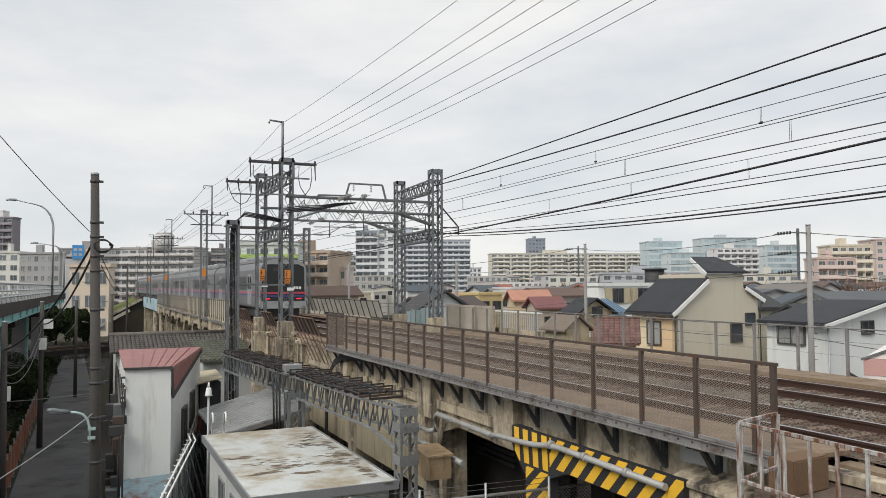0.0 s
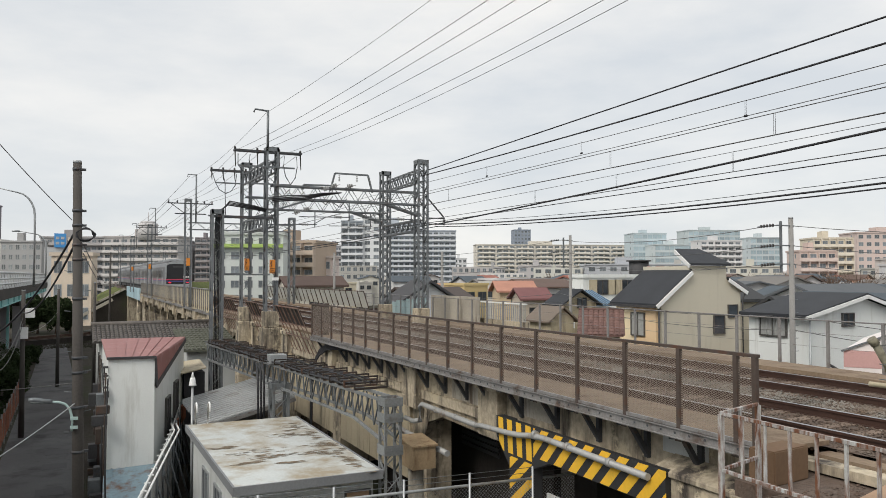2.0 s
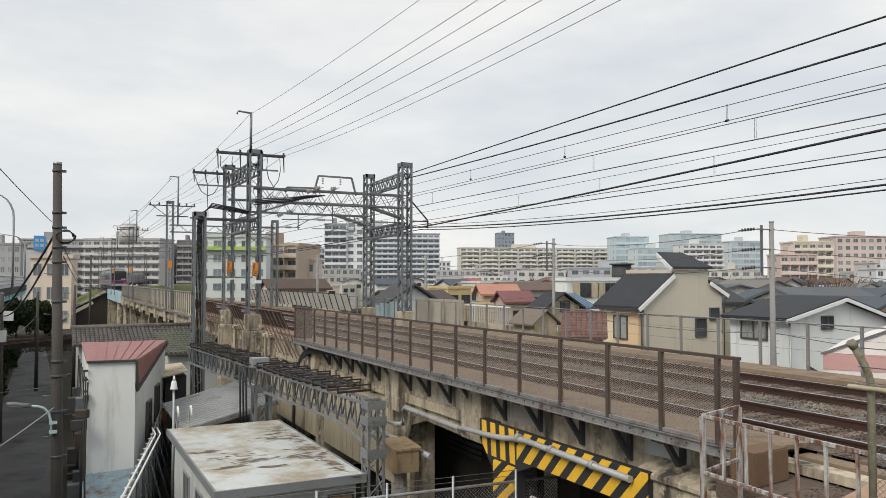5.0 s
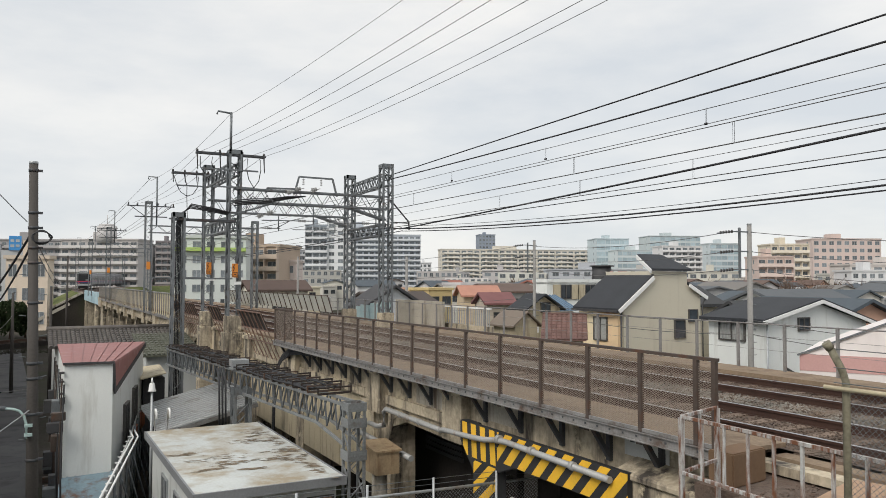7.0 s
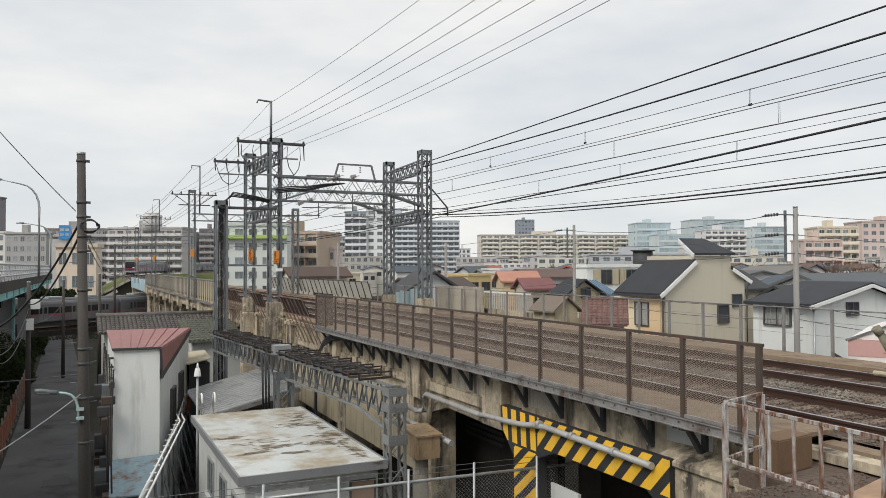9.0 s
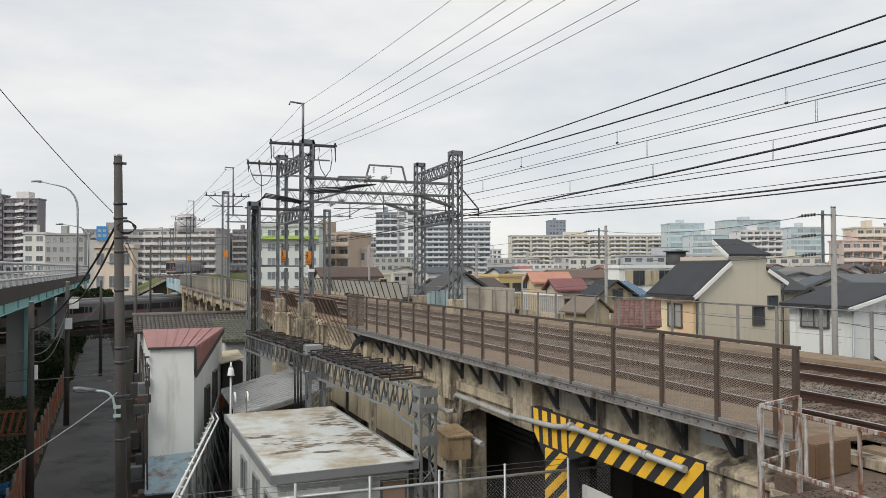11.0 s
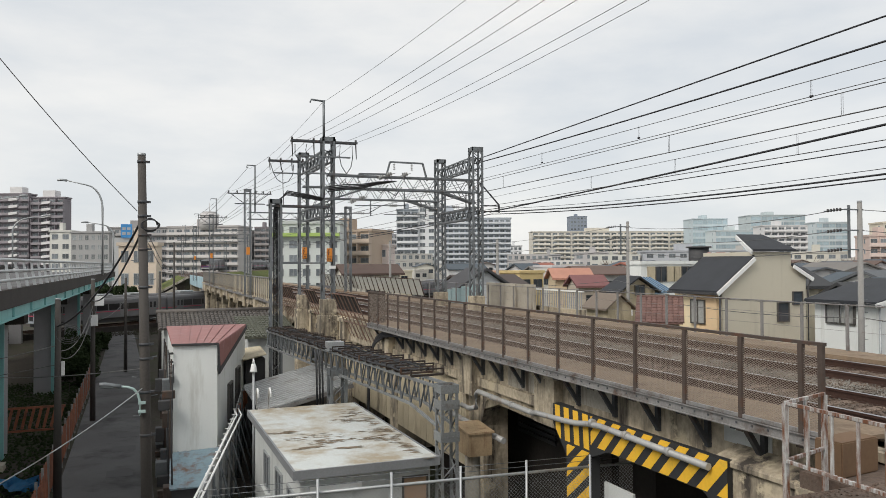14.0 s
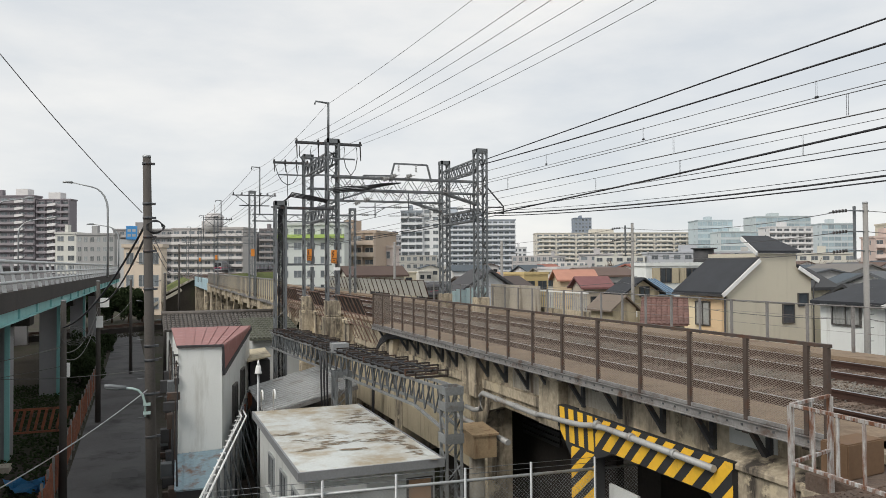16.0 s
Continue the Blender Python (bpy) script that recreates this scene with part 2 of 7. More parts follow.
    "light_blue": mat("pale_blue_girder", (0.40, 0.53, 0.58), 0.6, var=0.1, scale=0.5, fine=10, stain=(0.3, 0.4, 0.44), amount=0.3, streak=True),
    "green_panel": mat("translucent_green_panel", (0.46, 0.48, 0.45), 0.4, var=0.12, scale=0.8, fine=14, stain=(0.26, 0.26, 0.22), amount=0.4),
}
for k in ("leaf", "twig", "grass", "soil"):
    M[k].node_tree.nodes["Principled BSDF"].inputs["Specular IOR Level"].default_value = 0.1
SHADES = {}


def paint(col, rough=0.8):
    """A plain wall paint of that colour, made once."""
    if col not in SHADES:
        SHADES[col] = mat("wall_paint", col, rough, var=0.06, scale=0.12, fine=3, bump=0.05,
                          stain=tuple(c * 0.85 for c in col), amount=0.3, streak=True)
    return SHADES[col]


# ---- mesh helpers ----
def box(bm, x0, y0, z0, x1, y1, z1, mi=0):
    v = [bm.verts.new(p) for p in ((x0, y0, z0), (x1, y0, z0), (x1, y1, z0), (x0, y1, z0), (x0, y0, z1), (x1, y0, z1), (x1, y1, z1), (x0, y1, z1))]
    for f in ((3, 2, 1, 0), (4, 5, 6, 7), (0, 1, 5, 4), (1, 2, 6, 5), (2, 3, 7, 6), (3, 0, 4, 7)):
        bm.faces.new([v[i] for i in f]).material_index = mi


def beam(bm, a, b, w, h=None, mi=0):
    """A bar of rectangular section from a to b."""
    a, b, h = Vector(a), Vector(b), h or w
    d = (b - a).normalized()
    s = d.cross(Vector((0, 0, 1)))
    s = s.normalized() if s.length > 1e-4 else Vector((1, 0, 0))
    u = s.cross(d)
    v = [bm.verts.new(e + s * (w / 2 * i) + u * (h / 2 * j)) for e in (a, b) for i, j in ((-1, -1), (1, -1), (1, 1), (-1, 1))]
    for f in ((0, 1, 2, 3), (7, 6, 5, 4), (0, 4, 5, 1), (1, 5, 6, 2), (2, 6, 7, 3), (3, 7, 4, 0)):
        bm.faces.new([v[i] for i in f]).material_index = mi


def tube(bm, pts, r, n=8, r1=None, mi=0, caps=True):
    """A round bar along the points, from radius r to r1."""
    pts = [Vector(p) for p in pts]
    r1 = r if r1 is None else r1
    rings = []
    for k, p in enumerate(pts):
        d = (pts[min(k + 1, len(pts) - 1)] - pts[max(k - 1, 0)]).normalized()
        s = d.cross(Vector((0, 0, 1)))
        s = s.normalized() if s.length > 1e-3 else Vector((1, 0, 0))
        u = s.cross(d)
        rr = r + (r1 - r) * k / max(1, len(pts) - 1)
        rings.append([bm.verts.new(p + (s * math.cos(a) + u * math.sin(a)) * rr) for a in (2 * math.pi * i / n for i in range(n))])
    for q, w in zip(rings, rings[1:]):
        for i in range(n):
            f = bm.faces.new((q[i], q[(i + 1) % n], w[(i + 1) % n], w[i]))
            f.smooth, f.material_index = True, mi
    if caps:
        bm.faces.new(rings[0][::-1]).material_index = mi
        bm.faces.new(rings[-1]).material_index = mi


def prism(bm, poly, off, mi=0):
    """A polygon (list of 3D points) pushed along off."""
    a = [bm.verts.new(p) for p in poly]
    b = [bm.verts.new(Vector(p) + Vector(off)) for p in poly]
    n = len(a)
    faces = [bm.faces.new(a[::-1]), bm.faces.new(b)]
    faces += [bm.faces.new((a[i], a[(i + 1) % n], b[(i + 1) % n], b[i])) for i in range(n)]
    for f in faces:
        f.material_index = mi


def mesh_of(bm, name, *mats):
    bmesh.ops.recalc_face_normals(bm, faces=bm.faces)
    me = bpy.data.meshes.new(name)
    bm.to_mesh(me)
    bm.free()
    for m in mats:
        me.materials.append(M[m] if isinstance(m, str) else m)
    return me


def part(name, bm, material, parent, label=""):
    mats = material if isinstance(material, (list, tuple)) else [material]
    ob = new(name, mesh_of(bm, name, *mats))
    ob.parent = parent
    return tagged(ob, label)


def put(name, me, parent, m=None):
    """Another object on the same mesh."""
    ob = new(name, me)
    ob.parent = parent
    if m is not None:
        ob.matrix_basis = m
    return ob


def solid(name, bm, material, label="", category="", group="", kind=""):
    mats = material if isinstance(material, (list, tuple)) else [material]
    return tagged(new(name, mesh_of(bm, name, *mats)), label, category, group, kind)


def thing(name, m, label, category, group="", kind=""):
    ob = new(name)
    ob.empty_display_size = 0.2
    ob.matrix_basis = m
    return tagged(ob, label, category, group, kind)


def B():
    return bmesh.new()


# ---- ground, lane ----
bm = B()
box(bm, -2500, -300, -1.0, 2500, 4000, 0.0)
solid("ground", bm, "soil", "bare brown soil ground between the houses", "ground", kind="structure")
bm = B()
prism(bm, [(-2.75, 6, 0.0), (0.75, 6, 0.0), (0.05, 76, 0.0), (-0.7, 107, 0.0), (-3.4, 107, 0.0), (-3.05, 76, 0.0)], (0, 0, 0.03))
lane = solid("road", bm, "asphalt", "narrow dark grey asphalt lane beside the viaduct", "road", kind="structure")
bm = B()
for y in (27, 33.5, 38, 41, 52):
    box(bm, -1.9 + 0.02 * y, y, 0.03, -0.9 + 0.02 * y, y + 1.1, 0.036)
part("patch", bm, "dark", lane, "dark asphalt repair patches")

# ---- viaduct ----
RAIL = 6.3
DECK_X0, DECK_X1, Y_NEAR, Y_FAR = 8.75, 17.6, -40.0, 116.0
viaduct = thing("viaduct", pose(0, 0, 0), "stained concrete railway viaduct with pilasters and arches", "viaduct", kind="structure")
bm = B()
box(bm, DECK_X0, Y_NEAR, 5.12, DECK_X1, Y_FAR, 5.98)
part("deck", bm, "concrete", viaduct)
bm = B()
box(bm, DECK_X0 - 0.12, Y_NEAR, 5.98, DECK_X0 + 0.15, Y_FAR, 6.1)
part("coping", bm, "concrete", viaduct)
for y0, y1, z0, z1 in ((8.85, 9.85, 5.64, 5.95), (13.0, 14.4, 5.5, 5.9), (16.2, 17.6, 5.4, 5.85)):
    bm = B()
    box(bm, DECK_X0 - 0.012, y0, z0, DECK_X0, y1, z1)
    part("patch", bm, "pale_concrete" if y0 > 12 else "grey_wall", viaduct, "pale repaired patch")
bm = B()
box(bm, DECK_X0 - 0.07, Y_NEAR, 5.12, DECK_X0, Y_FAR, 5.36)
part("ledge", bm, "concrete", viaduct)
bm = B()
box(bm, 8.32, 6.4, 0.0, 16.8, 9.52, 5.5)
prism(bm, [(8.26, 6.4, 5.5), (8.76, 6.4, 5.66), (8.76, 6.4, 5.36), (8.26, 6.4, 5.4)], (0, 3.18, 0))
bmesh.ops.bevel(bm, geom=bm.edges[:], offset=0.02, segments=1, affect="EDGES")
part("abutment", bm, "concrete", viaduct, "stained concrete abutment block")
# piers and arch backs; the openings' shade is put into near-black concrete
PIERS = [(14.9, 15.8), (19.4, 20.4), (27.0, 27.9), (33.5, 34.5), (40.5, 41.5), (48, 49), (55, 56), (62, 63.2), (69, 70), (76, 77), (83, 84), (90, 91), (97, 98), (104, 105), (112, 116)]
for y0, y1 in PIERS:
    bm = B()
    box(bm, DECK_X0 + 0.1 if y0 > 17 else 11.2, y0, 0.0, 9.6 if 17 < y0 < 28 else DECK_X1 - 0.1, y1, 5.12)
    # near pier: the opening's shade is put into its dark colour
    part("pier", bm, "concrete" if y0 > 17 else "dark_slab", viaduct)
    bm = B()
    box(bm, DECK_X0 - 0.24, y0, 4.85, DECK_X0, y1, 5.96)
    box(bm, DECK_X0 - 0.3, y0 - 0.06, 5.9, DECK_X0, y1 + 0.06, 6.04)
    part("pilaster", bm, "concrete", viaduct)
    if y0 < 17:
        continue
    bm = B()
    for s, yy in ((1, y1), (-1, y0)):
        prism(bm, [(DECK_X0 + 0.02, yy, 5.12), (DECK_X0 + 0.02, yy + s * 1.3, 5.12), (DECK_X0 + 0.02, yy + s * 0.35, 4.75), (DECK_X0 + 0.02, yy, 4.0)], (0.5, 0, 0))
    part("haunch", bm, "concrete", viaduct)
# back walls: the dark colour carries the shade inside the openings
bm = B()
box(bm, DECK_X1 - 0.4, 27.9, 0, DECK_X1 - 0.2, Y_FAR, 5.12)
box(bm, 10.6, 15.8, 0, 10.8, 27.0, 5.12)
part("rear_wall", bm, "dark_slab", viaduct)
for y0, y1 in ((20.4, 27.0), (27.9, 33.5)):
    n = 11
    for i in range(n):
        bm = B()
        w = (y1 - y0) / n
        box(bm, DECK_X0 + 0.12, y0 + i * w + 0.01, 2.6, DECK_X0 + 0.17, y0 + (i + 1) * w - 0.01, 5.12)
        part("wall_panel", bm, "cream_panel", viaduct, "cream sheet panel under the deck")

# edge girder between the first two piers, and a slatted vent in the dark wall
bm = B()
prism(bm, [(8.79, 15.8, 5.08), (8.79, 19.4, 5.08), (8.79, 19.4, 4.45), (8.79, 18.3, 4.78), (8.79, 15.8, 4.74)], (0.3, 0, 0))
part("edge_girder", bm, "concrete", viaduct, "stained concrete edge girder")
for k in range(7):
    bm = B()
    box(bm, 10.54, 18.4, 3.5 + 0.16 * k, 10.6, 20.6, 3.6 + 0.16 * k)
    part("vent_slat", bm, "dark", viaduct)

# ballast bed and tracks
def ridge(x):
    near = min(abs(x - 10.5), abs(x - 13.78))
    return 6.14 if near < 1.35 else 6.14 - 0.12 * min(1, (near - 1.35) / 0.5)


bm = B()
xs, ys = [9.35 + 0.22 * i for i in range(34)], [Y_NEAR + 0.6 * j for j in range(262)]
grid = [[bm.verts.new((x, y, ridge(x) + 0.035 * noise.noise((x * 2.1, y * 2.1, 0)))) for x in xs] for y in ys]
for a, b in zip(grid, grid[1:]):
    for i in range(len(xs) - 1):
        bm.faces.new((a[i], a[i + 1], b[i + 1], b[i]))
solid("ballast", bm, "ballast", "rust-brown crushed stone ballast under the tracks", "ballast", kind="stuff")


def scatter(name, count, spot, size, material, label, category):
    """Many small stones in one mesh."""
    rs = np.random.RandomState(5)
    base = np.array([(1, 0, 0), (-1, 0, 0), (0, 1, 0), (0, -1, 0), (0, 0, 1), (0, 0, -1)], float)
    tri = np.array([(0, 2, 4), (2, 1, 4), (1, 3, 4), (3, 0, 4), (2, 0, 5), (1, 2, 5), (3, 1, 5), (0, 3, 5)])
    v = base[None] * (size * rs.uniform(0.5, 1.3, (count, 6, 1)))
    a = rs.uniform(0, 6.28, count)
    c, s = np.cos(a)[:, None], np.sin(a)[:, None]
    v = np.stack([v[..., 0] * c - v[..., 1] * s, v[..., 0] * s + v[..., 1] * c, v[..., 2] * 0.75 + v[..., 0] * 0.3], -1) + spot(rs, count)[:, None]
    f = (tri[None] + 6 * np.arange(count)[:, None, None]).reshape(-1, 3)
    me = bpy.data.meshes.new(name)
    me.from_pydata(v.reshape(-1, 3).tolist(), [], f.tolist())
    me.materials.append(M[material])
    return tagged(new(name, me), label, category, kind="stuff")


def on_bed(rs, n):
    y = 3 + 42 * rs.uniform(0, 1, n) ** 1.6
    x = rs.uniform(9.4, 16.4, n)
    z = np.array([ridge(q) for q in x]) + 0.012
    return np.stack([x, y, z], 1)


def mid_bed(rs, n):
    y = 3 + 42 * rs.uniform(0, 1, n) ** 1.6
    x = rs.normal(12.14, 0.36, n)
    return np.stack([x, y, np.array([ridge(q) for q in x]) + 0.014], 1)


scatter("ballast_stones", 46000, on_bed, 0.025, "rust_stone", "loose rusty brown ballast stones round the rails", "ballast")
scatter("ballast_stones", 26000, mid_bed, 0.027, "stone", "loose grey ballast stones between the tracks", "ballast")

RAIL_X = (9.78, 11.22, 13.05, 14.5)
bm = B()
box(bm, -1.15, -0.11, -0.1, 1.15, 0.11, 0.0)
sleeper_me = mesh_of(bm, "sleeper", "sleeper")
for t_i, (xl, xr) in enumerate(((RAIL_X[0], RAIL_X[1]), (RAIL_X[2], RAIL_X[3]))):
    track = thing("railway_track", pose(0, 0, 0), "standard gauge railway track with rusty rails on worn sleepers", "track", "viaduct tracks", kind="structure")
    for x in (xl, xr):
        bm = B()
        box(bm, x - 0.07, Y_NEAR, RAIL - 0.155, x + 0.07, 400, RAIL - 0.135)
        box(bm, x - 0.012, Y_NEAR, RAIL - 0.135, x + 0.012, 400, RAIL - 0.04)
        box(bm, x - 0.034, Y_NEAR, RAIL - 0.04, x + 0.034, 400, RAIL - 0.004)
        rail = part("rail", bm, "rail", track, "rust-brown steel rail")
        bm = B()
        box(bm, x - 0.03, Y_NEAR, RAIL - 0.004, x + 0.03, 400, RAIL)
        part("running_surface", bm, "railhead", rail, "polished bright running surface")
    for k in range(150):
        put("sleeper", sleeper_me, track, pose((xl + xr) / 2 + random.uniform(-0.03, 0.03), -6 + k * 0.62, 6.155, 0, 0, random.uniform(-0.6, 0.6)))

# side walkway behind the mesh fence and the ledge on the far side
bm = B()
box(bm, 8.14, 7.2, 6.20, 9.3, 28.2, 6.26)
part("walkway", bm, "rusty_deck", viaduct, "rust-dusted concrete walkway slab")
bm = B()
box(bm, DECK_X0, 28.2, 5.98, 9.4, 116, 6.2)
box(bm, 9.0, Y_NEAR, 5.98, 9.3, 7.2, 6.12)
part("kerb", bm, "rusty_deck", viaduct)
bm = B()
box(bm, 16.35, Y_NEAR, 5.98, 16.6, 116, 6.14)
part("kerb", bm, "rusty_deck", viaduct)
bm = B()
box(bm, 16.6, Y_NEAR, 5.98, 17.6, 116, 6.13)
part("walkway", bm, "rusty_deck", viaduct, "rust-dusted concrete walkway slab")

# ---- near mesh fence on the overhanging walkway ----
FX, F_TOP, F_BOT = 8.1, 7.43, 6.27
fence = thing("mesh_fence", pose(0, 0, 0), "brown steel fence with expanded metal mesh panels along the walkway", "fence")
POSTS = [7.36, 7.68, 8.77, 10.0, 11.31, 12.66, 14.0, 15.3, 16.55, 17.75, 18.9, 20.0, 21.15, 22.3, 23.45, 24.6, 25.75, 26.9, 28.1]
bm = B()
box(bm, -0.03, -0.035, 6.1, 0.03, 0.035, F_TOP)
box(bm, -0.045, -0.06, 6.06, -0.03, 0.06, 6.2)
post_me = mesh_of(bm, "post", "brown_steel")
for y in POSTS:
    put("post", post_me, fence, pose(FX, y, 0))
for y0, y1 in zip(POSTS, POSTS[1:]):
    w, h, p = y1 - y0 - 0.08, 1.06, 0.066
    bm = B()
    for s in (1, -1):
        for k in range(-int(2 * h / p) - 1, int(w / p) + 1):
            a = k * p
            u0, u1 = max(a, 0), min(a + 2 * h, w)
            if u1 - u0 > 0.01:
                z0, z1 = (u0 - a) / 2, (u1 - a) / 2
                if s < 0:
                    z0, z1 = h - z0, h - z1
                bm.faces.new([bm.verts.new((0.002 * s, u, z)) for u, z in ((u0, z0 - 0.0036), (u1, z1 - 0.0036), (u1, z1 + 0.0036), (u0, z0 + 0.0036))])
    m = part("mesh_panel", bm, "mesh_wire", fence, "rust-dusted expanded metal panel")
    m.matrix_basis = pose(FX, y0 + 0.04, F_BOT + 0.05)
bm = B()
box(bm, FX - 0.03, 7.3, F_TOP - 0.01, FX + 0.03, 28.15, F_TOP + 0.035)
part("top_rail", bm, "brown_steel", fence)
bm = B()
box(bm, FX - 0.02, 7.3, F_BOT - 0.02, FX + 0.02, 28.15, F_BOT + 0.035)
part("bottom_rail", bm, "channel", fence)
bm = B()
box(bm, FX - 0.05, 7.15, 6.1, FX - 0.035, 28.2, 6.25)
box(bm, FX - 0.08, 7.15, 6.235, FX - 0.035, 28.2, 6.25)
box(bm, FX - 0.08, 7.15, 6.1, FX - 0.035, 28.2, 6.115)
part("edge_channel", bm, "channel", fence, "grey steel edge channel with bolts")
bm = B()
for k in range(70):
    y = 7.3 + k * 0.3
    box(bm, FX - 0.062, y, 6.165, FX - 0.048, y + 0.03, 6.195)
part("bolts", bm, "bracket", fence)["kind"] = "stuff"
bm = B()
beam(bm, (-0.64, 0, 6.09), (0.0, 0, 6.09), 0.08, 0.08)
beam(bm, (-0.4, 0, 6.06), (-0.04, 0, 5.52), 0.09, 0.07)
box(bm, -0.06, -0.055, 5.46, 0.0, 0.055, 6.06)
box(bm, -0.075, -0.055, 5.46, -0.06, -0.03, 6.06)
for z in (5.52, 5.62, 5.9):
    box(bm, -0.085, -0.015, z, -0.06, 0.015, z + 0.03)
bracket_me = mesh_of(bm, "bracket", "bracket")
for y in POSTS[2:]:
    put("bracket", bracket_me, fence, pose(DECK_X0, y + 0.21, 0))
bm = B()
box(bm, FX - 0.03, 28.1, 6.1, FX + 0.65, 28.16, F_TOP + 0.02)
part("end_plate", bm, "brown_steel", fence)

# ---- far-side railing: thin posts, wires ----
far_fence = thing("wire_fence", pose(0, 0, 0), "tall thin steel post fence with wires beside the tracks", "fence")
bm = B()
box(bm, -0.03, -0.035, 6.12, 0.03, 0.035, 7.36)
fp_me = mesh_of(bm, "post", "channel")
for k in range(42):
    put("post", fp_me, far_fence, pose(17.45, 4.5 + 1.5 * k, 0))
for z in (7.34, 7.0, 6.65):
    bm = B()
    tube(bm, [(17.45, Y_NEAR, z), (17.45, 66, z)], 0.02 if z > 7.3 else 0.005, 6)
    part("top_rail" if z > 7.3 else "strand", bm, "channel", far_fence)


# ---- catenary gantries ----
def lattice_mast(base, h, w=0.42, step=0.4, bar=0.08, leg=0.09):
    """Legs and bracing of a four-legged mast."""
    x, y, z = base
    out = []
    for i, j in ((-1, -1), (1, -1), (1, 1), (-1, 1)):
        b = B()
        beam(b, (x + i * w / 2, y + j * w / 2, z), (x + i * w / 2, y + j * w / 2, z + h), leg, leg)
        out.append(("leg", b))
    n = max(2, int(h / step))
    for a, c in (((-1, -1), (1, -1)), ((1, -1), (1, 1)), ((1, 1), (-1, 1)), ((-1, 1), (-1, -1))):
        b = B()
        for k in range(n):
            z0, z1 = z + h * k / n, z + h * (k + 1) / n
            p, q = (a, c) if k % 2 else (c, a)
            beam(b, (x + p[0] * w / 2, y + p[1] * w / 2, z0), (x + q[0] * w / 2, y + q[1] * w / 2, z1), bar, 0.012)
        out.append(("bracing", b))
    b = B()
    for i in (-1, 1):
        box(b, x - w / 2 - 0.045, y + i * (w / 2 + 0.035) - 0.01, z + h - 0.2, x + w / 2 + 0.045, y + i * (w / 2 + 0.035) + 0.01, z + h)
        box(b, x + i * (w / 2 + 0.035) - 0.01, y - w / 2 - 0.025, z + h - 0.2, x + i * (w / 2 + 0.035) + 0.01, y + w / 2 + 0.025, z + h)
    out.append(("cap", b))
    return out


def lattice_beam(a, b, d=0.55, w=0.45, step=0.5, bar=0.05, up=(0, 0, 1)):
    """Four chords and zigzag bracing from a to b (top centre line)."""
    a, b, up = Vector(a), Vector(b), Vector(up)
    ax = (b - a).normalized()
    s = ax.cross(up).normalized() * (w / 2)
    dn = -up * d
    out = []
    for q in (s, -s, s + dn, -s + dn):
        k = B()
        beam(k, a + q, b + q, 0.075, 0.075)
        out.append(("chord", k))
    n = max(2, int((b - a).length / step))
    k = B()
    for i in range(n):
        p0, p1 = a + (b - a) * (i / n), a + (b - a) * ((i + 1) / n)
        for q in (s, -s):
            u, v = (p0 + q, p1 + q + dn) if i % 2 else (p0 + q + dn, p1 + q)
            beam(k, u, v, bar, 0.02)
    out.append(("bracing", k))
    k = B()
    for i in range(n):
        p0, p1 = a + (b - a) * (i / n), a + (b - a) * ((i + 1) / n)
        for o in (Vector((0, 0, 0)), dn):
            u, v = (p0 + s + o, p1 - s + o) if i % 2 else (p0 - s + o, p1 + s + o)
            beam(k, u, v, bar, 0.02)
    out.append(("bracing", k))
    return out


def add_parts(parent, items, material="galv"):
    for nm, b in items:
        o = part(nm, b, material, parent)
        if nm == "bracing":
            o["kind"] = "stuff"


def pedestal(parent, x, y, top, w=0.84, low=0.0):
    bm = B()
    box(bm, x - w / 2, y - w / 2, low, x + w / 2, y + w / 2, top - 0.75)
    box(bm, x - w / 2 + 0.08, y - w / 2 + 0.08, top - 0.75, x + w / 2 - 0.08, y + w / 2 - 0.08, top)
    bmesh.ops.bevel(bm, geom=[e for e in bm.edges], offset=0.03, segments=1, affect="EDGES")
    part("pedestal", bm, "concrete", parent, "stepped stained concrete footing")


gantry = thing("catenary_gantry", pose(0, 0, 0), "grey lattice steel catenary gantry spanning both tracks", "gantry", "catenary gantries")
MAIN = [(8.3, 35.8, 6.8, 7.7), (8.3, 41.6, 6.8, 7.75), (15.95, 35.7, 6.8, 7.6), (16.3, 41.6, 6.8, 7.75)]
for x, y, z, h in MAIN:
    add_parts(gantry, lattice_mast((x, y, z), h, 0.5 if y < 40 else 0.45))
    pedestal(gantry, x, y, 6.85, low=0.0 if x < 10 else 6.0)
# cross beams over the tracks
for y, xr in ((35.75, 15.95), (41.6, 16.3)):
    add_parts(gantry, lattice_beam((8.3, y, 12.72), (xr, y, 12.72), 0.62, 0.5, 0.42))
    for sx, x0, x1 in ((1, 8.4, 10.2), (-1, xr - 0.1, xr - 2.2)):
        bm = B()
        for s in (-0.22, 0.22):
            beam(bm, (x0, y + s, 11.55), (x1, y + s, 12.15), 0.08, 0.08)
            for k in range(4):
                u, v = x0 + (x1 - x0) * k / 4, x0 + (x1 - x0) * (k + 0.5) / 4
                beam(bm, (u, y + s, 11.55 + 0.6 * k / 4), (v, y + s, 12.12), 0.04, 0.03)
        part("knee_brace", bm, "galv", gantry)
# ties between the front and rear masts
for x0, x1 in ((8.3, 8.3), (15.95, 16.3)):
    for z in (13.9, 11.35):
        add_parts(gantry, lattice_beam((x0, 35.8, z), (x1, 41.6, z), 0.55, 0.35, 0.4))


